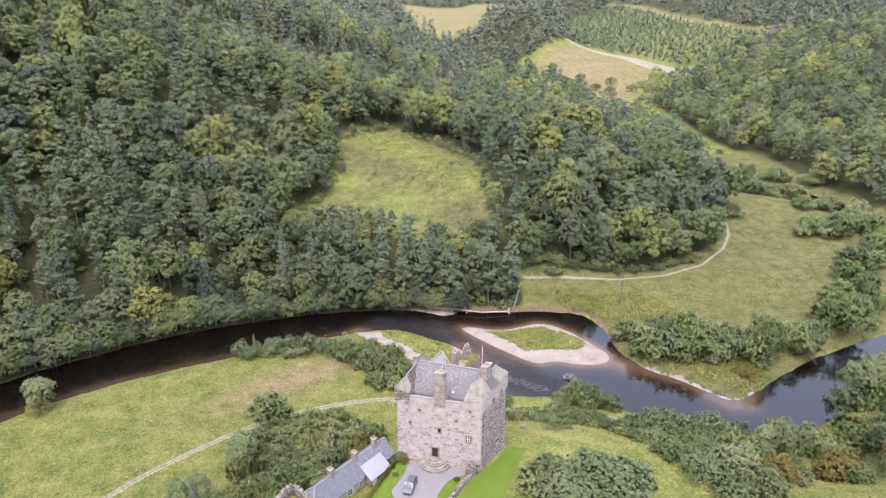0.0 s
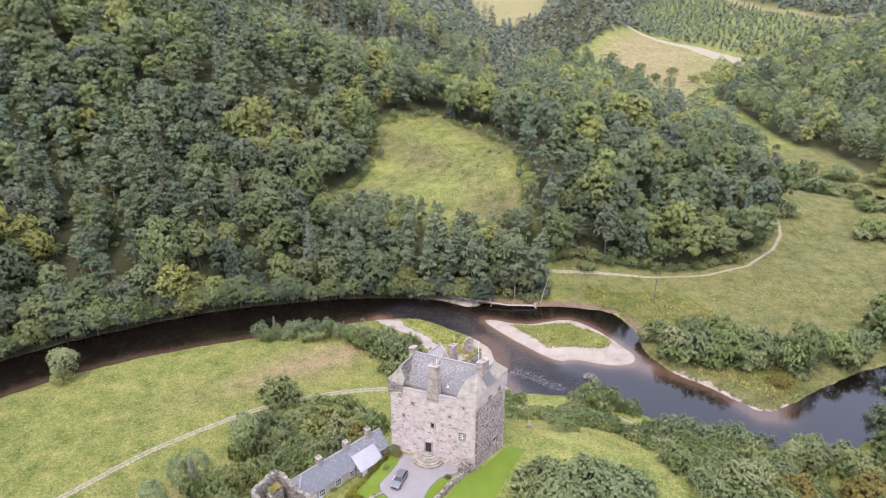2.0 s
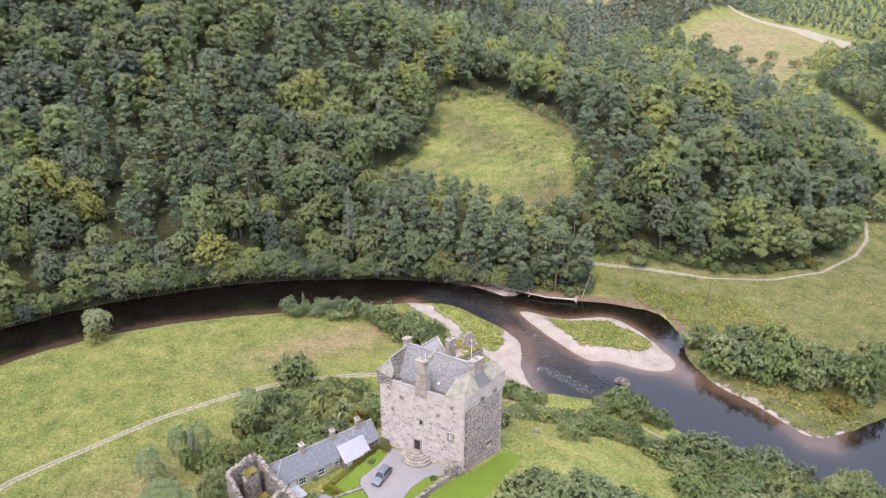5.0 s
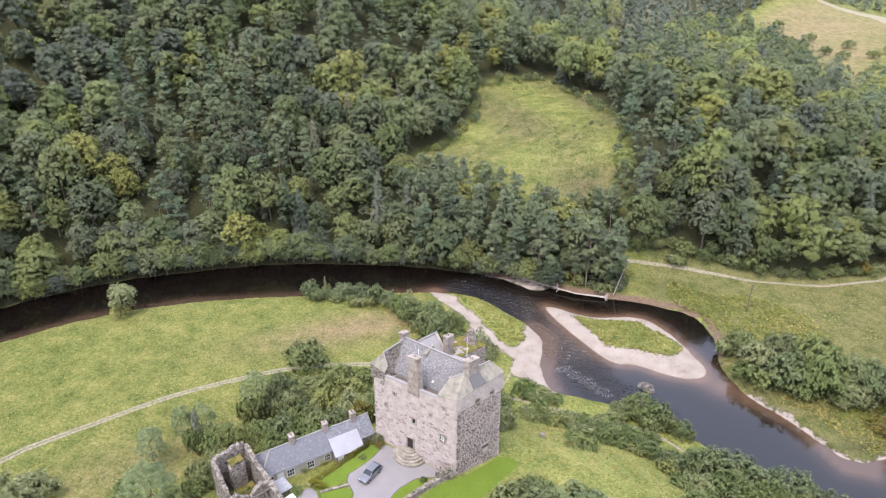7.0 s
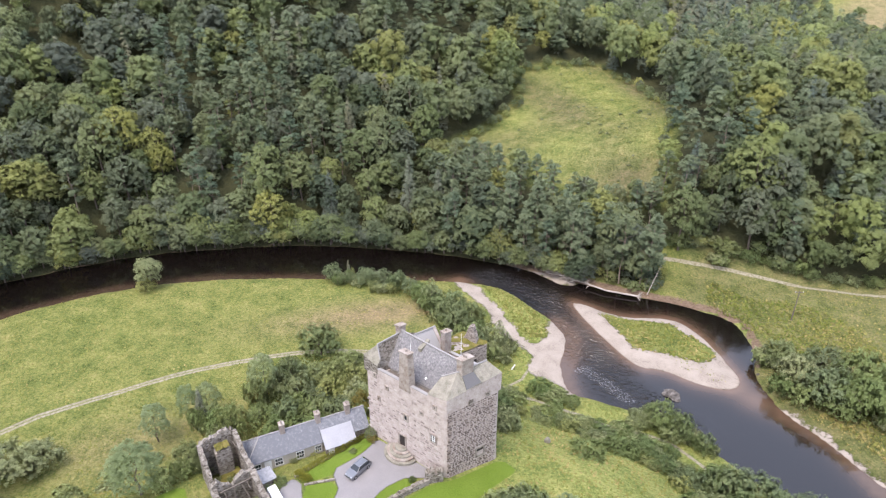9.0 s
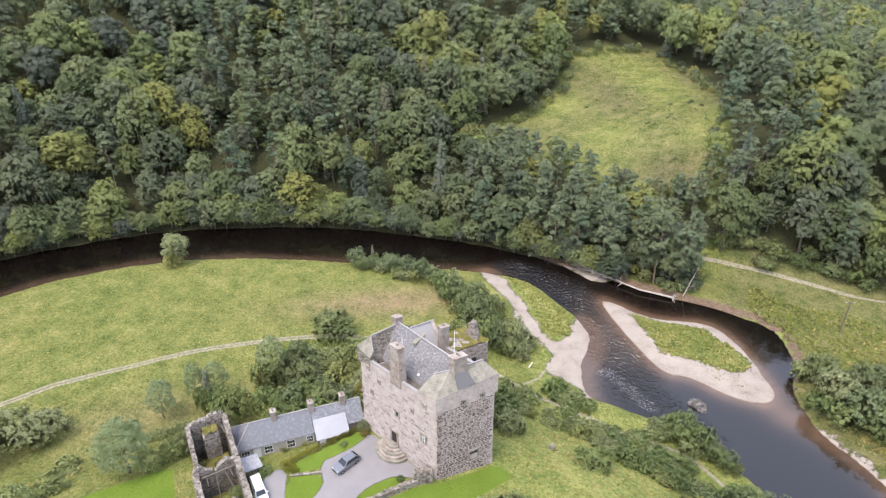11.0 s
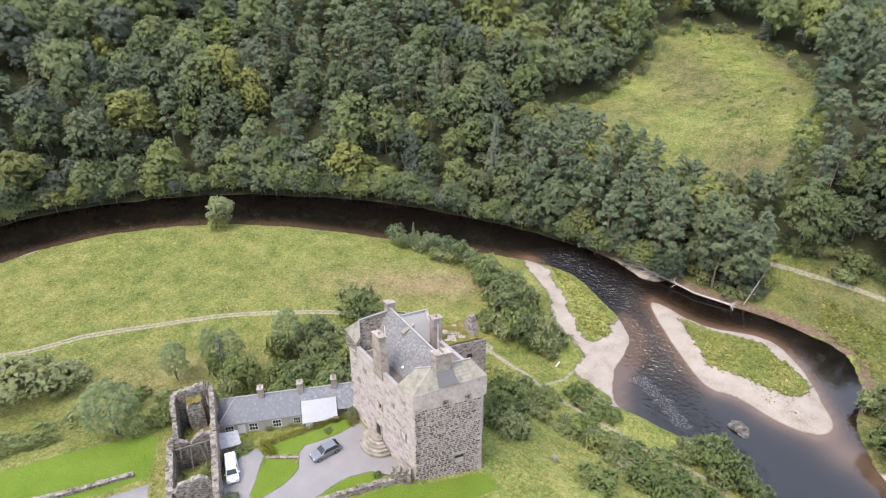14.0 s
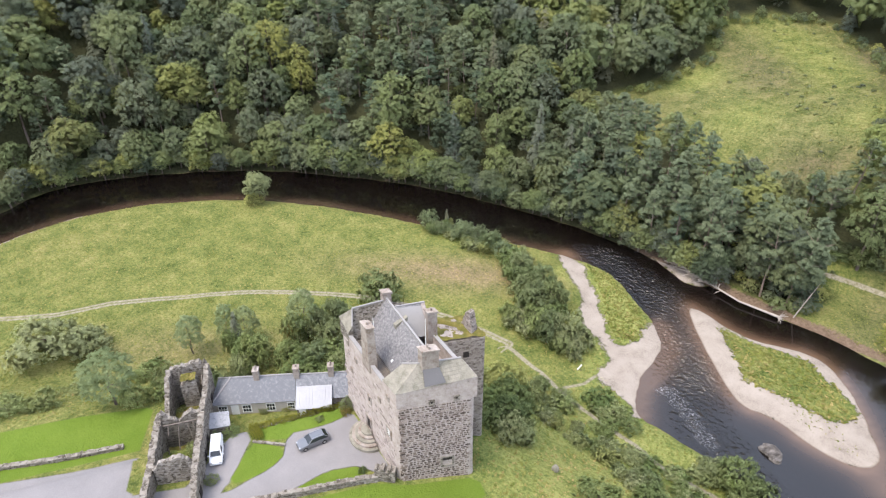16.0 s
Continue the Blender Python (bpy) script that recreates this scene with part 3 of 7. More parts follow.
TAN_FIELD = [(80, 712), (146, 812), (154, 840), (190, 820), (222, 785), (240, 715), (264, 655), (240, 626), (197, 636), (174, 560), (166, 520), (150, 478), (128, 520), (118, 600), (104, 642)]
EAST_STRIP = [(155, 520), (172, 542), (176, 510), (178, 444), (181, 412), (194, 397), (200, 340), (214, 300), (262, 262), (205, 205), (145, 190), (60, 200), (52, 205), (33, 216), (60, 222), (92, 229), (116, 250), (128, 275), (136, 310), (150, 370), (152, 440)]


def axis(lo, fine_lo, fine_hi, hi, step, grow):
    mid = list(np.arange(fine_lo, fine_hi + 0.01, step))
    s, v, right = step, fine_hi, []
    while v < hi:
        s *= grow
        v += s
        right.append(v)
    s, v, left = step, fine_lo, []
    while v > lo:
        s *= grow
        v -= s
        left.append(v)
    return np.array(left[::-1] + mid + right)


gx, gy = axis(-3500, -165, 140, 3500, 1.3, 1.07), axis(-1200, 72, 228, 4800, 1.3, 1.027)
GX, GY = np.meshgrid(gx, gy)
PX, PY = GX.ravel(), GY.ravel()
PZ = height(PX, PY)
grid = np.arange(PX.size).reshape(GX.shape)
quads = np.stack([grid[:-1, :-1], grid[:-1, 1:], grid[1:, 1:], grid[1:, :-1]], -1).reshape(-1, 4)
river_d = -np.maximum(poly_sd(PX, PY, RIVER), poly_sd(PX, PY, FAR_REACH))
north_side = poly_sd(PX, PY, N_SIDE)


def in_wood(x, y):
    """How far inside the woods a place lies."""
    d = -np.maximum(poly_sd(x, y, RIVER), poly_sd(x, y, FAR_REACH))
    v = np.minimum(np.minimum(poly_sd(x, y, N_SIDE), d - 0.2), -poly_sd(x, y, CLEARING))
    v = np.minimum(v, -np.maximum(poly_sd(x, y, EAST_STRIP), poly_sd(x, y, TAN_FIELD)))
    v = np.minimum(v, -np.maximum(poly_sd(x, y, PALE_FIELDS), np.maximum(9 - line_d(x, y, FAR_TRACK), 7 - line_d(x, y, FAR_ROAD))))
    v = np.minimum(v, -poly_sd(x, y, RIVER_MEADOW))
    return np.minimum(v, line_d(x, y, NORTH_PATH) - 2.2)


fields = {
    "lawn": np.max([poly_sd(PX, PY, p) for p in (LAWN_A, LAWN_B, LAWN_C, LAWN_WEST, LAWN_EAST)], 0),
    "gravel": np.maximum(np.maximum(poly_sd(PX, PY, BEACH), poly_sd(PX, PY, SPIT)), np.maximum(np.maximum(poly_sd(PX, PY, LOG_BAR), poly_sd(PX, PY, EDGE_BAR)), np.minimum(poly_sd(PX, PY, ISLAND) + 0.8, -poly_sd(PX, PY, ISLAND_GREEN)))),
    "drive": np.maximum(poly_sd(PX, PY, DRIVE), poly_sd(PX, PY, COURT)),
    "path": np.max([0.9 - line_d(PX, PY, FIELD_PATH), 0.62 - line_d(PX, PY, BANK_PATH), 0.45 - line_d(PX, PY, BEACH_PATH), 0.65 - line_d(PX, PY, NORTH_PATH), 8.0 - line_d(PX, PY, FAR_ROAD)], 0),
    "track": line_s(PX, PY, FIELD_PATH), "trail": line_s(PX, PY, BANK_PATH), "side_trail": line_s(PX, PY, BEACH_PATH), "far_trail": line_s(PX, PY, NORTH_PATH), "road": 8.0 - line_d(PX, PY, FAR_ROAD),
    "mud": np.where((PX > -18) & (PX < 58) & (PY > 180), 1.5 - np.abs(river_d - 0.9), np.where(PX < -18, 0.1 - np.abs(river_d - 0.3), -3.0)) * (north_side > 0) - 3.0 * (north_side <= 0),
    # strength of that painted tree shade: inside the woods and along their river bank
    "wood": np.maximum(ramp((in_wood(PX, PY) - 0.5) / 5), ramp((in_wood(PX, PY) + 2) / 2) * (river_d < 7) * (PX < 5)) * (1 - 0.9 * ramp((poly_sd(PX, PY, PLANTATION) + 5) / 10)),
    "dry": np.maximum(0.95 * np.exp(-(((PX + 42) * 0.8 + (PY - 160) * 0.6) / 26) ** 2 - (((PX + 42) * -0.6 + (PY - 160) * 0.8) / 7) ** 2),
                      np.maximum(np.maximum(0.85 * ramp(poly_sd(PX, PY, TAN_FIELD) / 25) * (0.8 + 0.3 * waves(PX, PY, 18)), 0.8 * np.maximum(ramp((10 - line_d(PX, PY, FAR_TRACK)) / 6), 0.7 * ramp(poly_sd(PX, PY, PALE_FIELDS) / 20))), 0.45 * np.exp(-(((PX + 62) * 0.67 + (PY - 98) * 0.74) / 22) ** 2 - (((PX + 62) * -0.74 + (PY - 98) * 0.67) / 9) ** 2))),
    "lush": np.maximum(0.8 * ramp((16 - river_d) / 10) * (river_d > 0) * (north_side < 0) * (PX > -25), 0.95 * np.exp(-((PX - 25) ** 2 / 1400 + (PY - 114) ** 2 / 520))) + 0.6 * np.exp(-((PX - 62) ** 2 + (PY - 207) ** 2) / 500) + 0.75 * ramp(poly_sd(PX, PY, CLEARING) / 8) * np.clip(0.35 + 0.9 * waves(PX, PY, 9) + 0.4 * waves(PY, PX, 4), 0, 1),
    "scrub": np.maximum(ramp((poly_sd(PX, PY, CLEARING) + 4) / 5) * np.clip(0.3 + 0.5 * waves(PX, PY, 7) + 0.4 * ramp((PX + 15) / 25) * ramp((PY - 275) / 30), 0, 0.9), 0.5 * ramp((PX - 26) / 12) * (north_side > 0) * (PY < 400) * (PY > 120) + 0.3 * ramp((PX - 40) / 40) * ramp((17 - PZ) / 6) * (north_side < 0) * (PY < 150)),
}
zones = {"footpath": fields["path"], "gravel_bank": np.where(fields["gravel"] > 0, fields["gravel"], -1), "driveway": fields["drive"], "lawn": fields["lawn"]}
labels = {"ground": "rough meadow grass rolling over valley floor and hills", "footpath": "narrow trodden earth path through rough grass", "gravel_bank": "pale grey shingle bar with grassy patches beside the river",
          "driveway": "pale grey gravel drive and courtyard before the tower", "lawn": "short mown bright green lawn"}
zone_of = np.zeros(len(quads), int)
for k, name in enumerate(("footpath", "gravel_bank", "lawn", "driveway")):
    zone_of[zones[name][quads].mean(1) > 0] = k + 1
for k, name in enumerate(("ground", "footpath", "gravel_bank", "lawn", "driveway")):
    q = quads[zone_of == k]
    used, back_ix = np.unique(q, return_inverse=True)
    me = raw_mesh(name, np.stack([PX, PY, PZ], -1)[used], back_ix.reshape(-1, 4), GROUND, smooth=True)
    for key, v in fields.items():
        me.attributes.new(key, "FLOAT", "POINT").data.foreach_set("value", v[used].astype(np.float32))
    tagged(new(name, me), label=labels[name], category=name.replace("_", " "), kind="structure")

# ---- river ----
wx, wy = np.meshgrid(np.arange(-180, 262, 1.5), np.arange(56, 362, 1.5))
wx, wy = wx.ravel(), wy.ravel()
wgrid = np.arange(wx.size).reshape(-1, len(np.arange(-180, 262, 1.5)))
wq = np.stack([wgrid[:-1, :-1], wgrid[:-1, 1:], wgrid[1:, 1:], wgrid[1:, :-1]], -1).reshape(-1, 4)
wd = np.maximum(poly_sd(wx, wy, RIVER), poly_sd(wx, wy, FAR_REACH))
wq = wq[wd[wq].max(1) > -3]
used, back_ix = np.unique(wq, return_inverse=True)
me = raw_mesh("river", np.stack([wx, wy, 0 * wx], -1)[used], back_ix.reshape(-1, 4), WATER, smooth=True)
rapid = np.exp(-line_d(wx, wy, [(-22, 196), (-4, 190), (8, 181), (17, 172)]) ** 2 / 40) + 0.5 * np.exp(-line_d(wx, wy, [(18, 170), (24, 158), (40, 150)]) ** 2 / 40)
foam = np.minimum(0.925, 1.6 * np.exp(-line_d(wx, wy, [(17, 162.5), (21.5, 160), (28, 156)]) ** 2 / 9)) + 0.5 * np.exp(-line_d(wx, wy, [(13.5, 161), (15.5, 157), (20, 154.5)]) ** 2 / 1.5)
shallow = np.exp(np.minimum(0, poly_sd(wx, wy, ISLAND) + 0.4) / 1.5) + 0.7 * np.exp(np.minimum(0, np.maximum(poly_sd(wx, wy, BEACH), poly_sd(wx, wy, SPIT))) / 1.5) + 0.8 * np.exp(-((wx - 55) ** 2 + (wy - 168) ** 2) / 18) + 0.4 * np.exp(-line_d(wx, wy, SOUTH_BANK[:9]) ** 2 / 7)
for key, v in (("rapid", rapid), ("foam", foam), ("shallow", np.clip(shallow, 0, 1))):
    me.attributes.new(key, "FLOAT", "POINT").data.foreach_set("value", v[used].astype(np.float32))
tagged(new("river", me), label="dark brown peaty river with ripples and sky reflections", category="water", kind="structure")


# ---- plants ----
def rot_to(n):
    """Two directions square to each row of n."""
    a = np.where(np.abs(n[:, 2:3]) < 0.9, [[0, 0, 1.0]], [[1.0, 0, 0]])
    t = np.cross(n, a)
    t /= np.linalg.norm(t, axis=1, keepdims=True)
    return t, np.cross(n, t)


def unit(v):
    return v / np.maximum(np.linalg.norm(v, axis=1, keepdims=True), 1e-9)


def sprays(rng, c, n0, size, jitter=0.7, long=1.0, along=None):
    """Folded leaf sprays at c, facing about n0; gives corners and soft normals."""
    n = unit(n0 + (0, 0, 0.4) + rng.normal(0, jitter, n0.shape))
    n = np.where((n * n0).sum(1, keepdims=True) < 0, -n, n)
    t, b = rot_to(n)
    a = rng.uniform(0, 6.283, (len(c), 1))
    t, b = t * np.cos(a) + b * np.sin(a), b * np.cos(a) - t * np.sin(a)
    if along is not None:
        t = unit(along)
        b = unit(np.cross(n, t))
    s = size * rng.uniform(0.45, 1.4, (len(c), 1))
    fold = n * s * 0.35
    v = np.stack([c - b * s * 0.75, c + t * s * long - fold * 1.4, c + b * s * 0.75, c - t * s * long - fold], 1)
    soft_n = unit(n0 * 0.9 + n * 0.45 + (0, 0, 0.12))
    return v.reshape(-1, 3), np.repeat(soft_n, 4, 0)


def quads_for(v):
    return np.arange(len(v)).reshape(-1, 4)


def lobed_crown(rng, lobes, n, size, jitter=0.7):
    """Sprays over the outside of a heap of lobes: rows of x, y, z, radius, flatness."""
    L = np.array(lobes)
    area = L[:, 3] ** 2
    pick = rng.choice(len(L), n * 3, p=area / area.sum())
    u = unit(rng.normal(0, 1, (n * 3, 3)))
    u[:, 2] = np.where(u[:, 2] < -0.35, -u[:, 2], u[:, 2])
    sq = np.stack([np.ones(n * 3), np.ones(n * 3), L[pick, 4]], -1)
    c = L[pick, :3] + u * sq * L[pick, 3:4] * rng.uniform(0.80, 1.10, (n * 3, 1))
    keep = np.ones(n * 3, bool)
    for k, (x, y, z, r, fl) in enumerate(L):
        q = (c - (x, y, z)) / (1, 1, fl)
        keep &= (pick == k) | ((q ** 2).sum(1) > (0.8 * r) ** 2)
    c, nrm = c[keep][:n], unit(u / sq)[keep][:n]
    mid = (L[:, :3] * area[:, None]).sum(0) / area.sum() - (0, 0, 0.25 * (L[:, 2].max() - L[:, 2].min()))
    return sprays(rng, c, unit(nrm * 0.6 + unit(c - mid) * 0.75), size, jitter)


def core(rng, lobes, shrink=0.70):
    """Closed dark inner leaf mass, one rough ball to a lobe."""
    base = np.array([(1, 0, 0), (-1, 0, 0), (0, 1, 0), (0, -1, 0), (0, 0, 1), (0, 0, -1)], float)
    tri = [(0, 2, 4), (2, 1, 4), (1, 3, 4), (3, 0, 4), (2, 0, 5), (1, 2, 5), (3, 1, 5), (0, 3, 5)]
    vs, fs = [], []
    for x, y, z, r, fl in lobes:
        o = len(vs) * 6
        vs.append(base * (r * shrink * 1.15, r * shrink * 1.15, r * shrink * fl * 1.15) * rng.uniform(0.85, 1.1, (6, 1)) + (x, y, z))
        fs += [(a + o, b + o, c + o, c + o) for a, b, c in tri]
    return np.concatenate(vs), np.array(fs)


def with_core(rng, leafs, lobes):
    """Sprays and core as quads (core triangles folded into quads of two)."""
    v, nv = leafs
    cv, cf = core(rng, lobes)
    pairs = []
    for k in range(0, len(cf), 8):
        o = cf[k, 0] // 6 * 6
        pairs += [(o, o + 2, o + 1, o + 4), (o + 1, o + 3, o, o + 4), (o, o + 5, o + 1, o + 2), (o, o + 3, o + 1, o + 5)]
    mid = np.repeat(np.array(lobes)[:, :3], 6, 0)
    return np.concatenate([v, cv]), np.concatenate([quads_for(v), np.array(pairs) + len(v)]), np.concatenate([nv, unit(cv - mid)])


def broad_lobes(rng, H, R, low=0.3, n=22):
    """A domed crown, a little lopsided: one large body and bosses over it."""
    zc, tall = H * (low + 1) / 2 - R * 0.05, H * (1 - low) / 2
    ox, oy = rng.uniform(-0.12, 0.12, 2) * R
    out = [(ox, oy, zc, R * 0.76, tall * 0.86 / (R * 0.76))]
    for k in range(n):
        z = 1 - 1.6 * (k + 0.5) / n
        a, ring = 2.4 * k + rng.uniform(-0.4, 0.4), math.sqrt(max(0.0, 1 - z * z))
        f = rng.uniform(0.58, 0.86)
        out.append((ox + R * f * ring * math.cos(a), oy + R * f * ring * math.sin(a), zc + tall * f * z, R * rng.uniform(0.20, 0.40), rng.uniform(0.7, 1.1)))
    return out


def pine_lobes(rng, H, R):
    """An open crown of uneven tufts, the lower ones on longer limbs."""
    out = [(0, 0, H * 0.93, R * 0.34, 0.9)]
    for k in range(30):
        up = rng.uniform(0.34, 0.95)
        a, reach = 2.4 * k + rng.uniform(-0.6, 0.6), R * rng.uniform(0.25, 1.0) * (1.3 - 0.95 * up)
        out.append((reach * math.cos(a), reach * math.sin(a), H * up - 0.15 * reach, R * rng.uniform(0.16, 0.32), rng.uniform(0.4, 0.7)))
    return out


def spruce_sprays(rng, H, R, n, size, low=0.08):
    up = low + (1 - low) * (1 - np.sqrt(rng.uniform(0, 1, n)))
    tier = np.round(up * 13) / 13 + rng.normal(0, 0.03, n)
    rad = R * (1.02 - tier) * rng.uniform(0.25, 1.0, n) ** 0.6
    a = rng.uniform(0, 6.283, n)
    out = np.stack([np.cos(a), np.sin(a), np.full(n, -0.35)], -1)
    c = np.stack([rad * np.cos(a), rad * np.sin(a), H * tier - rad * 0.22], -1)
    nrm = unit(np.stack([np.cos(a) * 0.5, np.sin(a) * 0.5, np.ones(n)], -1))
    return sprays(rng, c, nrm, size, 0.3, 1.2, out)


def trunk_mesh(rng, H, r, limbs, reach, start, bark=None):
    bm = bmesh.new()
    p, rr = Vector((0, 0, -0.5)), r
    for k in range(4):
        q = Vector((rng.normal(0, 0.15), rng.normal(0, 0.15), H * (k + 1) / 4))
        tube(bm, p, q, rr, rr * 0.72, 7, False)
        p, rr = q, rr * 0.72
    for k in range(limbs):
        a, z = 2.4 * k, H * (start + (0.9 - start) * k / max(1, limbs))
        tube(bm, (0, 0, z), (reach * math.cos(a), reach * math.sin(a), z + reach * 0.6), r * 0.35, r * 0.08, 5, False)
    me = bpy.data.meshes.new("trunk")
    bm.to_mesh(me)
    bm.free()
    me.materials.append(bark or BARK)
    return me


rng = np.random.default_rng(7)
TREES = {}   # kind -> detail -> list of (verts, faces)
for kind, (H, R) in {"broad": (17, 5.3), "bank": (13, 5.2), "pine": (19, 3.7), "spruce": (19, 3.6)}.items():
    TREES[kind] = {}
    for detail, (n, size) in {"near": (1000, 0.47), "mid": (400, 0.74), "far": (120, 1.35), "tiny": (40, 2.4), "young": (22, 2.6)}.items():
        made = []
        for _ in range(4):
            if kind == "spruce":
                v, nv = spruce_sprays(rng, H, R, n, size * 0.95)
                made.append((v, quads_for(v), nv))
            else:
                lobes = pine_lobes(rng, H, R) if kind == "pine" else broad_lobes(rng, H, R, 0.0 if kind == "bank" else 0.08)
                v = lobed_crown(rng, lobes, n, size * (0.8 if kind == "pine" else 1), 0.5)
                made.append(with_core(rng, v, lobes) if detail in ("near", "mid") else (v[0], quads_for(v[0]), v[1]))
        TREES[kind][detail] = made
TREES["young"] = TREES["spruce"]
LEAVES = {"broad": LEAF_BROAD, "bank": LEAF_BROAD, "pine": LEAF_PINE, "spruce": LEAF_SPRUCE, "young": LEAF_YOUNG}


def planted(x0, x1, y0, y1, step):
    """Jittered places in the woods, with their heights."""
    ax, ay = np.meshgrid(np.arange(x0, x1, step), np.arange(y0, y1, step))
    ax, ay = ax.ravel() + rng.uniform(-0.42, 0.42, ax.size) * step, ay.ravel() + rng.uniform(-0.42, 0.42, ay.size) * step
    keep = in_wood(ax, ay) > 0.8
    ax, ay = ax[keep], ay[keep]
    return ax, ay, height(ax, ay)


def joined(places, kind, detail, label, group_name):
    """One wood of many trees in one mesh."""
    vs, fs, ts, ns, o = [], [], [], [], 0
    for x, y, z, s, tall in places:
        v, f, nv = TREES[kind][detail][rng.integers(4)]
        a = rng.uniform(0, 6.283)
        m = np.array([[math.cos(a), math.sin(a), 0], [-math.sin(a), math.cos(a), 0], [0, 0, 1]])
        vs.append((v * (s, s, s * tall)) @ m + (x, y, z - 0.3))
        ns.append(nv @ m)
        fs.append(f + o)
        ts.append(np.full(len(v), rng.uniform(0, 1)))
        o += len(v)
    if vs:
        me = raw_mesh(group_name, np.concatenate(vs), np.concatenate(fs), LEAVES[kind], np.concatenate(ts), normals=np.concatenate(ns))
        tagged(new(group_name, me), label=label, category="woodland", kind="stuff")


FULL = {"broad": 17, "bank": 13, "pine": 19, "spruce": 19, "young": 19}
BELT = [(-62, 252), (-58, 254), (-40, 261), (-20, 255), (-7, 247.5), (5, 242), (18, 246), (22, 246)]   # where the clearing comes into sight over the belt of pines


def size_at(kind, x, y, z):
    """Half the trees middling, some small, some great; lower ones in the belt below the clearing. Gives the scale and the stretch."""
    u = rng.uniform()
    s = rng.uniform(0.70, 0.95) if u < 0.45 else rng.uniform(0.95, 1.25) if u < 0.85 else rng.uniform(1.25, 1.5)
    if kind in ("pine", "spruce"):
        s = 0.55 + 0.5 * s
    tall = rng.uniform(0.82, 1.12)
    yb = float(np.interp(x, [p[0] for p in BELT], [p[1] for p in BELT]))
    if -60 < x < 21 and y < yb:
        room = float(height(x, yb)) + 0.375 * (yb - y) - z
        s = min(s, room / (FULL[kind] * tall))
    return s, tall


def species(x, y, z, d):
    """Which kind grows at a place."""
    u = rng.uniform()
    if y > 700 or (x < 30 and y > 400 and u < 0.75):
        return "spruce"
    if -45 < x < 32 and y < 245:
        return "pine" if u < 0.72 else ("bank" if d < 10 else "broad")
    if x > 130:
        return "broad" if u < 0.88 else "pine"
    if d < 9:
        return "bank" if u < 0.75 else "broad"
    patch = math.sin(x * 0.045 + 1) + math.sin(y * 0.05 + x * 0.02)
    if u < 0.10:
        return "spruce"
    return "pine" if u < 0.36 + 0.22 * patch else "broad"


# trees along the far bank, one by one
tx, ty, tz = planted(-175, 60, 100, 250, 7.0)
td = -poly_sd(tx, ty, RIVER)
ex, ey, ez = planted(-45, 33, 203, 222, 5.0)
tx, ty, tz, td = np.concatenate([tx, ex]), np.concatenate([ty, ey]), np.concatenate([tz, ez]), np.concatenate([td, -poly_sd(ex, ey, RIVER)])
order = np.argsort(td)
singles = order[:290]
shared = {}
for kind in ("broad", "bank", "pine", "spruce"):
    for k, (v, f, nv) in enumerate(TREES[kind]["near"]):
        H = {"broad": 17, "bank": 13, "pine": 19, "spruce": 19}[kind]
        shared[kind, k] = (raw_mesh("crown", v, f, LEAVES[kind], normals=nv), trunk_mesh(rng, H * 0.86, 0.32 if kind != "pine" else 0.24, 0 if kind == "spruce" else 7, 2.6, 0.45, PINE_BARK if kind == "pine" else None))
SAY = {"broad": ("tall rounded broadleaf tree with dense green crown", "tree"), "bank": ("broadleaf tree drooping over the river bank", "tree"),
       "pine": ("tall pine with bare trunk and flat needle tufts", "pine tree"), "spruce": ("dark conical spruce with drooping tiers", "spruce tree")}
for i in singles:
    kind = species(tx[i], ty[i], tz[i], td[i])
    s, tall = size_at(kind, tx[i], ty[i], tz[i])
    if s < 0.3:
        continue
    t = thing({"broad": "broadleaf_tree", "bank": "riverside_tree", "pine": "pine_tree", "spruce": "spruce_tree"}[kind], (tx[i], ty[i], tz[i]), rng.uniform(0, 360), label=SAY[kind][0], category=SAY[kind][1], group="trees on the wooded river bank")
    t.scale = (s, s, s * tall)
    crown, trunk = shared[kind, int(rng.integers(4))]
    child("crown", crown, t)
    child("trunk", trunk, t)

under = [(tx[i] + rng.uniform(-3, 3), ty[i] + rng.uniform(-3, 3), tz[i], rng.uniform(0.30, 0.5), rng.uniform(0.6, 0.9)) for i in range(len(tx)) if td[i] > 3 and not (-60 < tx[i] < 21 and ty[i] > 225) for _ in range(1 if -45 < tx[i] < 33 else 2)]
for (ax, ay), (bx, by) in zip(NORTH_BANK[1:12], NORTH_BANK[2:13]):
    run = math.hypot(bx - ax, by - ay)
    for k in range(max(1, int(run / 2.5))):
        f = (k + rng.uniform(0.1, 0.9)) / max(1, int(run / 2.5))
        x, y = ax + (bx - ax) * f - (by - ay) / run * (off := rng.uniform(0.1, 1.9)), ay + (by - ay) * f + (bx - ax) / run * off
        if x > 8:
            continue
        s = rng.uniform(0.5, 0.95)
        t = thing("riverside_tree", (x, y, float(height(x, y))), rng.uniform(0, 360), label=SAY["bank"][0], category="tree", group="trees on the wooded river bank")
        t.scale = (s, s, s * rng.uniform(0.7, 1.0))
        crown, trunk = shared["bank", int(rng.integers(4))]
        child("crown", crown, t)
        child("trunk", trunk, t)

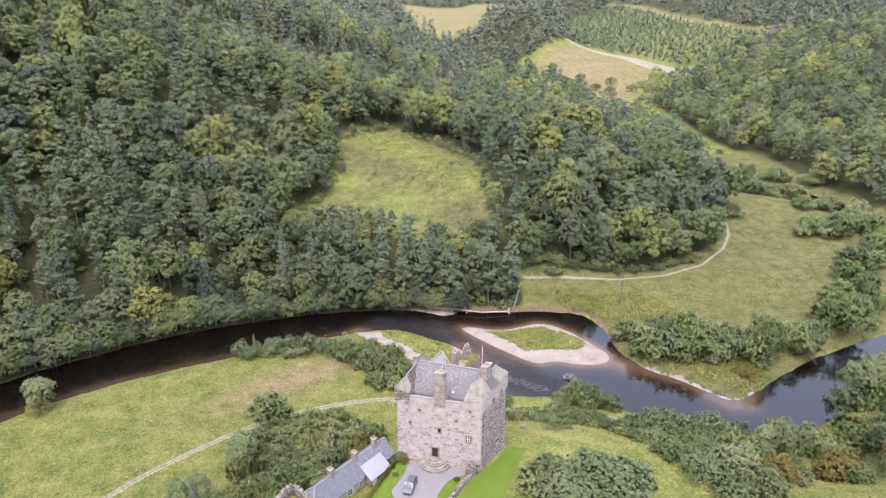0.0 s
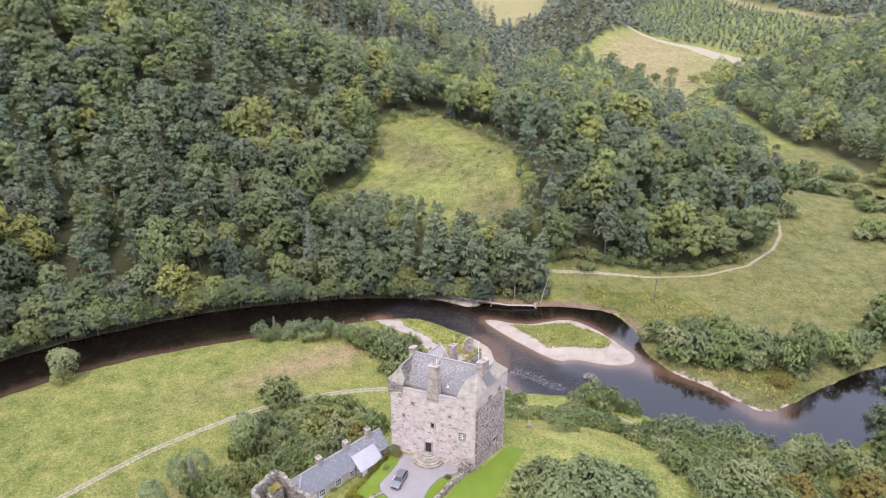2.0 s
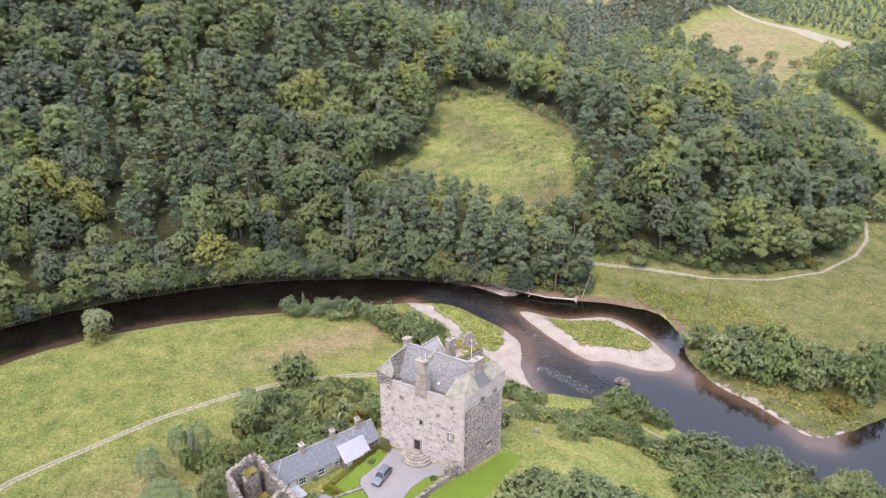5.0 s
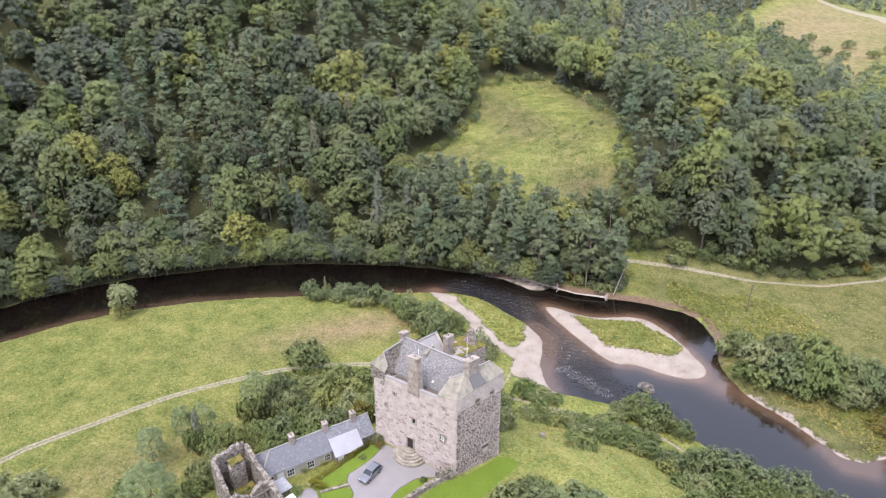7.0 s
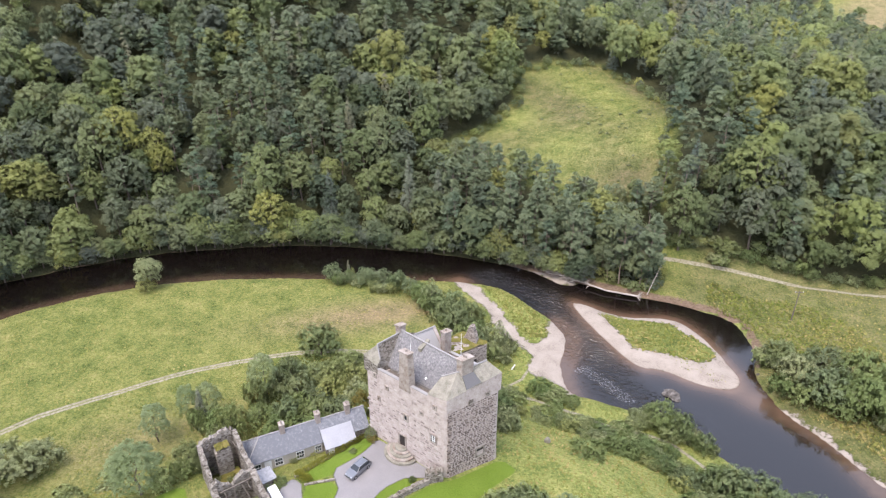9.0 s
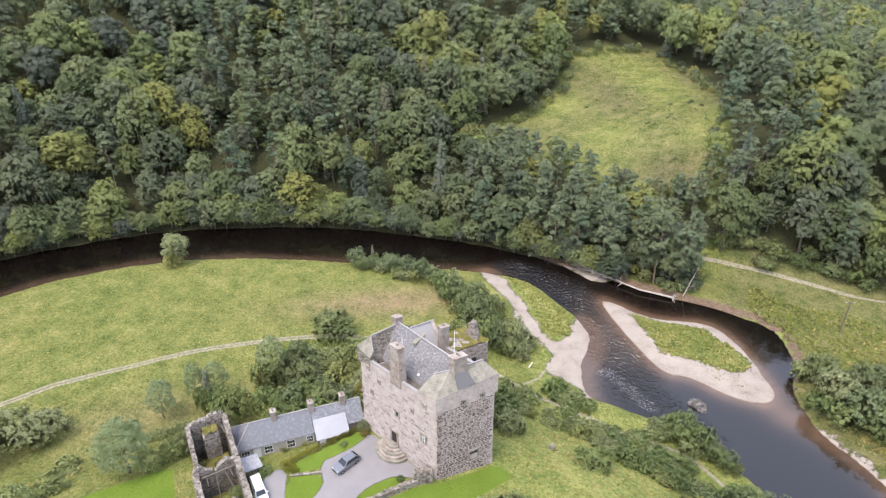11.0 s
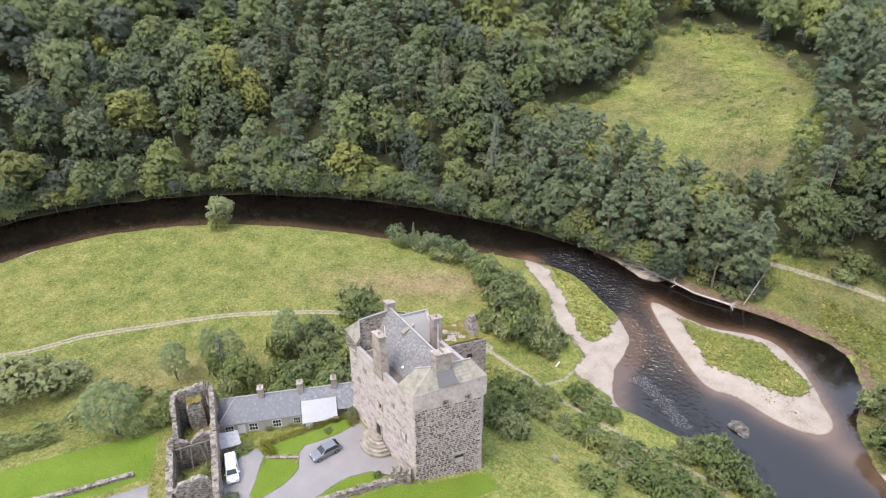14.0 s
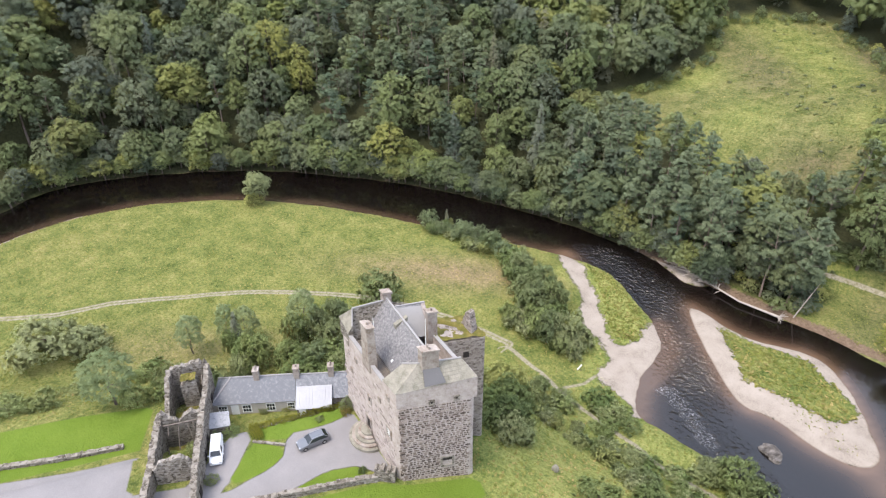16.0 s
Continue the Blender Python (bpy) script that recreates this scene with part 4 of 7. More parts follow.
# bushes at the foot of the wood round the clearing, and bracken clumps in it
for (ax, ay), (bx, by) in zip(CLEARING, CLEARING[1:] + CLEARING[:1]):
    run = math.hypot(bx - ax, by - ay)
    for k in range(int(run / 3.0)):
        f = (k + rng.uniform(0, 1)) / (run / 3.0)
        x, y = ax + (bx - ax) * f + rng.uniform(-1.5, 1.5), ay + (by - ay) * f + rng.uniform(-1.5, 1.5)
        s = rng.uniform(0.18, 0.42) if y > 258 else rng.uniform(0.10, 0.2)
        under.append((x, y, float(height(x, y)), s, rng.uniform(0.7, 1.0)))
for _ in range(260):
    x, y = rng.uniform(-56, 18), rng.uniform(236, 330)
    if float(poly_sd(x, y, CLEARING)) > 1 and float(waves(x, y, 6)) > -0.15:
        under.append((x, y, float(height(x, y)), rng.uniform(0.06, 0.16), rng.uniform(0.35, 0.6)))
bins = {("bank", "far"): under}
for i in order[290:]:
    kind = species(tx[i], ty[i], tz[i], td[i])
    s, tall = size_at(kind, tx[i], ty[i], tz[i])
    if s > 0.3:
        bins.setdefault((kind, "mid"), []).append((tx[i], ty[i], tz[i], s, tall))
for (x0, x1, y0, y1), step, detail in (((-300, -175, 60, 250), 8.4, "mid"), ((-260, 150, 250, 350), 8.0, "mid"), ((60, 150, 210, 250), 7.2, "mid"), ((-240, 330, 350, 620), 9.4, "far"), ((150, 330, 200, 350), 9.0, "far"),
                                       ((-140, 560, 620, 1000), 12.5, "tiny"), ((150, 380, 640, 1310), 7.5, "young"), ((330, 700, 250, 620), 17.0, "far"), ((-700, 700, 1000, 2400), 34.0, "tiny")):
    for x, y, z in zip(*planted(x0, x1, y0, y1, step)):
        if z > 104 and y < 620:
            continue
        kind = species(x, y, z, 50)
        s, tall = size_at(kind, x, y, z)
        if y > 620:
            young = float(poly_sd(x, y, PLANTATION)) > 0
            if young != (detail == "young"):
                continue
            s = rng.uniform(0.36, 0.58) if young else rng.uniform(0.8, 1.1)
            kind = "young" if young else kind
        if y > 1000 and detail != "young":
            s = rng.uniform(1.4, 2.0)
        bins.setdefault((kind, detail), []).append((x, y, z, s, tall))
for (kind, detail), places in bins.items():
    joined(places, kind, detail, {"broad": "dense mixed green broadleaf wood on the hillside", "bank": "leafy thicket below the hillside wood", "pine": "grey-green pines standing through the hillside wood", "spruce": "dark conical spruces on the hill", "young": "young pale green conifer plantation on the far slope"}[kind],
           {"broad": "broadleaf_wood", "bank": "thicket", "pine": "pine_wood", "spruce": "spruce_wood", "young": "young_plantation"}[kind])


# ---- tussocks of rough grass ----
def tussocks(name, x0, x1, y0, y1, n, size, label, where):
    x, y = rng.uniform(x0, x1, n), rng.uniform(y0, y1, n)
    keep = where(x, y)
    x, y = x[keep], y[keep]
    z = height(x, y)
    keep = z > 0.35
    x, y, z = x[keep], y[keep], z[keep]
    a, s = rng.uniform(0, 6.283, len(x)), size * rng.uniform(0.5, 1.3, len(x))
    lean = unit(rng.normal(0, 1, (len(x), 2))) * s[:, None] * 0.85
    c = np.stack([x, y, z - 0.04], -1)
    side = np.stack([-lean[:, 1], lean[:, 0], 0 * x], -1) * 0.5
    tip = c + np.stack([lean[:, 0], lean[:, 1], s * 0.42], -1)
    v = np.stack([c + side, c - side, tip - side * 0.35, tip + side * 0.35], 1).reshape(-1, 3)
    up = unit(np.stack([-0.35 * lean[:, 0] / s, -0.35 * lean[:, 1] / s, np.ones(len(x))], -1) + rng.normal(0, 0.12, (len(x), 3)))
    tone = 0.45 + 0.12 * np.exp(-((x - 25) ** 2 / 900 + (y - 114) ** 2 / 350)) + 0.22 * waves(x, y, 9.0) + 0.16 * waves(y, x, 3.1) + rng.normal(0, 0.2, len(x))
    tone = tone + 0.3 * np.exp(-(((x + 42) * 0.8 + (y - 160) * 0.6) / 26) ** 2 - (((x + 42) * -0.6 + (y - 160) * 0.8) / 7) ** 2)
    me = raw_mesh(name, v, quads_for(v), LEAF_GRASS, np.repeat(np.clip(tone, 0.01, 0.99), 4), normals=np.repeat(up, 4, 0))
    tagged(new(name, me), label=label, category="grass", kind="stuff")


ISLET = [(-26, 189), (-11.6, 187.6), (-2.4, 182.3), (2.3, 178), (4.4, 171), (2, 167.4), (-1.6, 169), (-5, 173), (-10, 178.6), (-19, 186.6)]


def open_land(x, y):
    v = np.maximum.reduce([poly_sd(x, y, q) for q in (LAWN_A, LAWN_B, LAWN_C, LAWN_WEST, LAWN_EAST, DRIVE, COURT, RIVER, FAR_REACH)])
    paths = np.minimum.reduce([line_d(x, y, q) for q in (FIELD_PATH, BANK_PATH, BEACH_PATH, NORTH_PATH)])
    house = np.minimum(line_d(x, y, [(-24, 93), (-10, 108), (5, 106)]) - 6.5, line_d(x, y, [(-28, 88), (-8, 76)]) - 4.5)
    gravel = np.maximum(np.maximum(poly_sd(x, y, BEACH), poly_sd(x, y, SPIT)), np.minimum(poly_sd(x, y, ISLAND), -poly_sd(x, y, ISLAND_GREEN)))
    return (v < -0.4) & (paths > 0.9) & (house > 0) & (gravel < -0.3) & (in_wood(x, y) < 0)


tussocks("rough_grass", -150, 130, 62, 232, 110000, 0.42, "rough tussocky meadow grass in greens and straw", open_land)
tussocks("rough_grass", -32, 50, 160, 194, 9000, 0.7, "tall green herbs on the river islets", lambda x, y: (poly_sd(x, y, ISLAND_GREEN) > -0.6) | (poly_sd(x, y, ISLET) > 0))
HERBS_A = [(40, 205), (52, 199), (57, 188), (70, 190), (84, 192), (78, 207), (60, 214), (42, 215)]
HERBS_B = [(68, 167), (78, 158), (84, 153), (92, 159), (98, 167), (88, 171), (76, 172)]
tussocks("rough_grass", 4, 52, 166, 195, 1500, 0.4, "sparse small weeds on the shingle island", lambda x, y: (poly_sd(x, y, ISLAND) > 0.8) & (poly_sd(x, y, ISLAND_GREEN) < 0) & (waves(x, y, 2.5) > 0.05))
tussocks("leafy_herbs", 38, 100, 150, 216, 16000, 0.75, "broad yellow-green leafy herbs on the river meadow", lambda x, y: (poly_sd(x, y, HERBS_A) > 3 * waves(x, y, 4)) | (poly_sd(x, y, HERBS_B) > 1.5 * waves(x, y, 3)))
tussocks("rough_grass", -62, 22, 238, 338, 12000, 0.5, "coarse grass and bracken in the hillside clearing", lambda x, y: poly_sd(x, y, CLEARING) > -3)
tussocks("rough_grass", 20, 215, 190, 420, 16000, 0.6, "coarse grass of the valley meadow", lambda x, y: (poly_sd(x, y, EAST_STRIP) > 1) & (line_d(x, y, NORTH_PATH) > 1.2))


# ---- the tower house ----
L0, N0, R0 = Vector((-9.3, 105.0, 0)), Vector((7.32, 101.0, 0)), Vector((12.83, 109.65, 0))
EU, EV = (N0 - L0), (R0 - N0)
LEN, DEEP = EU.length, EV.length
EU.normalize()
EV.normalize()
SPIN = math.degrees(math.atan2(EU.y, EU.x))


def tw(u, v, z):
    """A place of the tower's own plan: u along its front from the west, v back from the front."""
    p = L0 + EU * u + EV * v
    return Vector((p.x, p.y, z))


Z0, WALL, WALK, RIDGE = 15.5, 34.4, 33.5, 39.0
tower = thing("tower_house", label="roofed pinkish rubble stone tower house above the river", category="castle")


def rounded(u0, u1, v0, v1, r, k=4):
    out = []
    for cu, cv, a0 in ((u0 + r, v0 + r, 180), (u1 - r, v0 + r, 270), (u1 - r, v1 - r, 0), (u0 + r, v1 - r, 90)):
        for i in range(k + 1):
            a = radians(a0 + 90 * i / k)
            out.append((cu + r * math.cos(a), cv + r * math.sin(a)))
    return out


def shell(bm, outline, levels, step=0.9):
    """A closed wall surface: the outline lofted through rows of (z, growth)."""
    rings = []
    cu = sum(p[0] for p in outline) / len(outline)
    cv = sum(p[1] for p in outline) / len(outline)
    for z, g in levels:
        rings.append([bm.verts.new(tw(cu + (u - cu) * g, cv + (v - cv) * g, z)) for u, v in outline])
    for a, b in zip(rings, rings[1:]):
        for i in range(len(a)):
            j = (i + 1) % len(a)
            bm.faces.new((a[i], a[j], b[j], b[i]))
    bm.faces.new(rings[-1])
    bm.faces.new(rings[0][::-1])


bm = bmesh.new()
shell(bm, rounded(0, LEN, 0, DEEP, 0.9), [(Z0, 1.035), (21, 1.012), (26, 1.004), (WALK, 1.0)])
part("wall_body", bm, HARL, tower)

# openings, set back into the front: u, z of the sill, width, height
OPENINGS = [("door_opening", 8.05, 21.3, 1.25, 2.2), ("window_opening", 8.9, 27.2, 0.62, 1.05), ("window_opening", 14.6, 25.9, 1.0, 1.5)]


def framed(name, u, z, w, h, at_end=False, glazed=True):
    """A window or door: a stone surround standing proud, a dark recess and its leaf."""
    def pt(a, out, zz):
        return tw(LEN + out, a, zz) if at_end else tw(a, -out, zz)
    g = 0.055 if z < 23 else 0.02
    bm = bmesh.new()
    for a0, a1, z0, z1 in ((u - w / 2 - 0.22, u - w / 2, z - 0.2, z + h + 0.22), (u + w / 2, u + w / 2 + 0.22, z - 0.2, z + h + 0.22), (u - w / 2, u + w / 2, z + h, z + h + 0.22), (u - w / 2, u + w / 2, z - 0.2, z)):
        c = [pt(a0, g + 0.16, z0), pt(a1, g + 0.16, z0), pt(a1, g + 0.16, z1), pt(a0, g + 0.16, z1)]
        slab(bm, c, pt(u, -0.3, z) - pt(u, g + 0.16, z))
    opening = part(name, bm, RUBBLE if at_end else SANDSTONE, tower, "dressed stone surround")
    bm = bmesh.new()
    slab(bm, [pt(u - w / 2, g + 0.03, z), pt(u + w / 2, g + 0.03, z), pt(u + w / 2, g + 0.03, z + h), pt(u - w / 2, g + 0.03, z + h)], pt(u, -0.2, z) - pt(u, g + 0.03, z))
    # in the end wall the pane is a dark sheet painting the opening's shade
    part("pane" if glazed else "door_leaf", bm, (GLASS if not at_end else BOARDS_AND_HOLE_SHADE) if glazed else BOARDS_AND_HOLE_SHADE, opening)
    if glazed and w > 0.8 and not at_end:
        bm = bmesh.new()
        for a in (u - w / 6, u + w / 6):
            slab(bm, [pt(a - 0.03, g + 0.07, z), pt(a + 0.03, g + 0.07, z), pt(a + 0.03, g + 0.07, z + h), pt(a - 0.03, g + 0.07, z + h)], pt(u, 0, z) - pt(u, 0.05, z))
        for k in (0.25, 0.5, 0.75):
            zz = z + h * k
            slab(bm, [pt(u - w / 2, g + 0.075, zz - 0.03), pt(u + w / 2, g + 0.075, zz - 0.03), pt(u + w / 2, g + 0.075, zz + 0.03), pt(u - w / 2, g + 0.075, zz + 0.03)], pt(u, 0, z) - pt(u, 0.05, z))
        part("glazing_bar", bm, WHITE, opening)


for name, u, z, w, h in OPENINGS:
    framed(name, u, z, w, h, glazed="window" in name)
framed("window_opening", 6.4, 21.4, 1.35, 1.5, True)
for u, z in ((2.4, 33.0), (5.0, 31.6), (14.9, 32.9), (12.2, 30.3), (3.1, 28.4)):
    framed("window_slit", u, z, 0.28, 0.45)
for v, z in ((4.4, 33.2), (7.6, 33.4)):
    framed("window_slit", v, z, 0.3, 0.42, True)

# parapets of the wall walk, front and back
UA, UB = 3.0, 13.4       # where the open walk begins and ends
for v0, v1, rise in ((0.0, 0.45, 0.0), (DEEP - 0.45, DEEP, 1.3)):
    WTOP = WALL + rise
    bm = bmesh.new()
    slab(bm, [tw(UA, v0, WTOP + 0.25), tw(UB, v0, WTOP + 0.25), tw(UB, v1, WTOP + 0.25), tw(UA, v1, WTOP + 0.25)], (0, 0, -(WTOP + 0.25 - WALK + 0.1)))
    p = part("parapet", bm, HARL, tower)
    bm = bmesh.new()
    slab(bm, [tw(UA, v0 - 0.06, WTOP + 0.37), tw(UB, v0 - 0.06, WTOP + 0.37), tw(UB, v1 + 0.06, WTOP + 0.37), tw(UA, v1 + 0.06, WTOP + 0.37)], (0, 0, -0.115))
    part("coping", bm, LEAD, p)
bm = bmesh.new()
slab(bm, [tw(UA, 0.45, WALK + 0.06), tw(UB, 0.45, WALK + 0.06), tw(UB, 2.25, WALK + 0.06), tw(UA, 2.25, WALK + 0.06)], (0, 0, -0.055))
part("walk_floor", bm, TIMBER, tower, "dark boarded wall walk")

# main roof between the end blocks; the ridge runs a little askew
RV0, RV1 = 6.3, 5.6
EAVE = WALK + 0.55


def roof_sheet(bm, c, thick=0.16):
    n = (Vector(c[1]) - Vector(c[0])).cross(Vector(c[-1]) - Vector(c[0])).normalized()
    if n.z < 0:
        n = -n
    slab(bm, c, n * -thick)


for vfoot, name in ((2.25, "front"), (DEEP - 1.3, "back")):
    bm = bmesh.new()
    roof_sheet(bm, [tw(0.8, vfoot, EAVE), tw(LEN - 1.6, vfoot, EAVE), tw(LEN - 1.6, RV1, RIDGE), tw(0.8, RV0, RIDGE)])
    part("roof_slope", bm, SLATE, tower, "weathered grey slate roof")
bm = bmesh.new()
slab(bm, [tw(0.8, RV0 - 0.14, RIDGE + 0.16), tw(LEN - 1.8, RV1 - 0.14, RIDGE + 0.16), tw(LEN - 1.8, RV1 + 0.14, RIDGE + 0.16), tw(0.8, RV0 + 0.14, RIDGE + 0.16)], (0, 0, -0.25))
part("ridge_cap", bm, LEAD, tower, "pale lead ridge")
# wall below the roof foot, beside the walk
bm = bmesh.new()
slab(bm, [tw(UA, 2.27, EAVE), tw(UB, 2.27, EAVE), tw(UB, 2.6, EAVE), tw(UA, 2.6, EAVE)], (0, 0, -0.7))
part("roof_kerb", bm, LEAD, tower)

# end blocks: stone walls carried up under sloping slab roofs
def end_block(front_in, front_out, back_out, ridge_f, ridge_b, low_in, back_in, east):
    """Corners of the roof: eaves at the front (inner, outer) and back, the two ends of its upper edge, and the inner foot."""
    bm = bmesh.new()
    low = WALK - 0.3
    A, B, C, E, D, G, F = (bm.verts.new(tw(*q)) for q in (front_in, front_out, back_out, ridge_f, ridge_b, low_in, back_in))
    a, b_, c_, g, f = (bm.verts.new(tw(q[0], q[1], low)) for q in (front_in, front_out, back_out, low_in, back_in))
    for face in ((a, b_, B, A), (b_, c_, C, B), (c_, f, F, C), (f, g, G, E, D, F), (g, a, A, G), (A, B, E, G), (B, C, D, E), (C, F, D), (a, g, f, c_, b_)):
        bm.faces.new(face)
    bmesh.ops.recalc_face_normals(bm, faces=bm.faces)
    block = part("end_block", bm, RUBBLE if not east else HARL, tower)
    for quad in ((front_in, front_out, ridge_f, low_in), (front_out, back_out, ridge_b, ridge_f)):
        p0, p1, p2, p3 = (tw(*q) for q in quad)
        nrm = (p1 - p0).cross(p3 - p0).normalized()
        nrm = -nrm if nrm.z < 0 else nrm
        rows = 6
        for k in range(rows):
            s0, s1 = k / rows, min(1, (k + 1.12) / rows)
            q = [p0.lerp(p3, s0), p1.lerp(p2, s0), p1.lerp(p2, s1), p0.lerp(p3, s1)]
            lift = [nrm * 0.08, nrm * 0.08, nrm * 0.04, nrm * 0.04]
            bm = bmesh.new()
            slab(bm, [w + o for w, o in zip(q, lift)], nrm * -0.1)
            part("slab_course", bm, SLABS, block, "pale lichened stone slabs")
    bm = bmesh.new()
    tube(bm, tw(*low_in) + Vector((0, 0, 0.1)), tw(*ridge_f) + Vector((0, 0, 0.1)), 0.12, 0.12, 6)
    tube(bm, tw(*ridge_f) + Vector((0, 0, 0.1)), tw(*ridge_b) + Vector((0, 0, 0.1)), 0.12, 0.12, 6)
    part("coping", bm, LEAD, block)


end_block((13.4, 0, 35.0), (LEN, 0, 35.6), (LEN, DEEP, 36.6), (15.2, 3.8, 38.4), (15.2, 9.2, 38.4), (13.4, 2.6, 37.2), (15.0, DEEP, 36.8), True)
end_block((3.0, 0, 35.2), (0, 0, 36.1), (0, DEEP, 36.4), (1.6, 1.3, 38.3), (1.0, 6.0, 38.6), (3.0, 0.6, 36.2), (1.0, DEEP, 37.0), False)
# slate strip below the east chimney
bm = bmesh.new()
sl = [tw(LEN - 0.05, 3.6, 35.98), tw(LEN - 0.05, 6.3, 36.24), tw(15.3, 6.0, 38.3), tw(15.3, 4.2, 38.3)]
slab(bm, [w + Vector((0.08, -0.05, 0.22)) for w in sl], (-0.04, 0.02, -0.08))
part("slate_strip", bm, SLATE, tower)


def chimney(u, v, z0, z1, w, d, pots, mat_, batter=0.0, name="chimney"):
    bm = bmesh.new()
    k = batter
    lo = [tw(u + a * (w / 2 + k), v + b * (d / 2 + k * 0.3), z0) for a, b in ((-1, -1), (1, -1), (1, 1), (-1, 1))]
    hi = [tw(u + a * w / 2, v + b * d / 2, z1) for a, b in ((-1, -1), (1, -1), (1, 1), (-1, 1))]
    lo, hi = [bm.verts.new(p) for p in lo], [bm.verts.new(p) for p in hi]
    for i in range(4):
        j = (i + 1) % 4
        bm.faces.new((lo[i], lo[j], hi[j], hi[i]))
    bm.faces.new(hi)
    bm.faces.new(lo[::-1])
    bmesh.ops.bevel(bm, geom=list(bm.edges), offset=0.04, segments=1, affect="EDGES")
    stack = part(name, bm, mat_, tower)
    bm = bmesh.new()
    o = 0.1
    slab(bm, [tw(u + a * (w / 2 + o), v + b * (d / 2 + o), z1 + 0.22) for a, b in ((-1, -1), (1, -1), (1, 1), (-1, 1))], (0, 0, -0.24))
    part("cope", bm, SANDSTONE if mat_ is not LEAD else LEAD, stack)
    for k in range(pots):
        bm = bmesh.new()
        p = tw(u + (k - (pots - 1) / 2) * w / max(1, pots) * 0.8, v, z1 + 0.2)
        tube(bm, p, p + Vector((0, 0, 0.45)), 0.16, 0.13, 10)
        part("chimney_pot", bm, SANDSTONE, stack)
    return stack


chimney(8.9, 0.35, 33.4, 40.6, 1.7, 1.0, 1, SANDSTONE, 0.28)
chimney(0.7, 6.4, 37.0, 39.8, 0.9, 1.2, 0, SANDSTONE)
chimney(15.3, 5.0, 36.2, 40.6, 1.1, 2.1, 2, SANDSTONE)
chimney(6.6, DEEP - 0.5, 33.4, 39.8, 0.9, 1.3, 1, SANDSTONE)

# cross roof running back from the ridge
bm = bmesh.new()
for uf in (1.2, 6.2):
    roof_sheet(bm, [tw(uf, DEEP - 0.2, 35.4), tw(uf, 6.2, 35.4), tw(3.8, 6.2, 39.3), tw(3.8, DEEP - 0.2, 39.3)])
cross = part("cross_roof", bm, SLATE, tower)
bm = bmesh.new()
slab(bm, [tw(0.9, DEEP - 0.5, 35.0), tw(6.5, DEEP - 0.5, 35.0), tw(3.8, DEEP - 0.5, 39.6)], EV * 0.5)
slab(bm, [tw(1.2, DEEP - 0.5, 33.0), tw(6.2, DEEP - 0.5, 33.0), tw(6.2, DEEP - 0.5, 35.4), tw(1.2, DEEP - 0.5, 35.4)], EV * 0.49)
part("gable", bm, HARL, tower)
bm = bmesh.new()
slab(bm, [tw(3.8 - 0.1, 6.2, 39.42), tw(3.8 + 0.1, 6.2, 39.42), tw(3.8 + 0.1, DEEP, 39.62), tw(3.8 - 0.1, DEEP, 39.62)], (0, 0, -0.2))
part("ridge_cap", bm, LEAD, cross)

# flagpoles and lead flashings
for u, v, z0, z1 in ((14.3, 5.2, 38.6, 44.6), (8.9, 1.15, 36.0, 41.9)):
    bm = bmesh.new()
    tube(bm, tw(u, v, z0), tw(u, v, z1), 0.06, 0.035, 8)
    part("flagpole", bm, WHITE, tower, "white painted pole")
bm = bmesh.new()
roof_sheet(bm, [tw(9.9, 2.62, 34.97), tw(10.2, 2.62, 34.97), tw(10.2, 2.85, 35.28), tw(9.9, 2.85, 35.28)], 0.05)
part("rooflight", bm, WHITE, tower, "small white rooflight")

# ruined wing at the back, roofless and mossy
bm = bmesh.new()
W0, W1, WV0, WV1 = 3.2, 8.6, DEEP - 0.3, DEEP + 6.2
out = rounded(W0, W1, WV0, WV1, 0.7)
shell(bm, out, [(2.0, 1.05), (20, 1.02), (35.7, 1.0)])
wing = part("ruined_wing", bm, WING_STONE, tower, "roofless ruined wing of pinkish rubble")
bm = bmesh.new()
pts = []
nx, ny = 14, 14
for j in range(ny + 1):
    for i in range(nx + 1):
        a, b = i / nx, j / ny
        rim = max(abs(a - 0.5), abs(b - 0.5)) * 2
        z = 35.5 + 0.5 * noise.noise((a * 5, b * 5, 3)) + 0.5 * rim + 0.5 * math.exp(-((a - 0.45) / 0.22) ** 2 - ((b - 0.75) / 0.14) ** 2)
        pts.append(bm.verts.new(tw(W0 + 0.1 + (W1 - W0 - 0.2) * a, WV0 + (WV1 - WV0 - 0.1) * b, z)))
for j in range(ny):
    for i in range(nx):
        k = j * (nx + 1) + i
        bm.faces.new((pts[k], pts[k + 1], pts[k + nx + 2], pts[k + nx + 1]))
part("moss_cap", bm, MOSS, wing, "mossy broken wall heads")
bm = bmesh.new()
for k in range(26):
    a = k / 26
    p = tw(W0 + 0.5 + (W1 - W0 - 1.6) * (0.25 + 0.65 * a), WV1 - 1.1, 35.4)
    hh = 2.7 * math.exp(-((a - 0.6) / 0.32) ** 2) + 0.4
    box(bm, (p.x - 0.3, p.y - 0.6, p.z), (p.x + 0.3, p.y + 0.6, p.z + hh * random.uniform(0.85, 1.1)), 0.06)
part("wall_stump", bm, WING_STONE, wing)
bm = bmesh.new()
slab(bm, [tw(6.1, 4.9, 38.3), tw(6.7, 4.9, 38.3), tw(6.7, 6.6, 39.5), tw(6.1, 6.6, 39.5)], (0, 0, -0.6))
part("skew_block", bm, SLABS, tower, "raised stone skew across the ridge")
framed_v = WV0 + 3.2
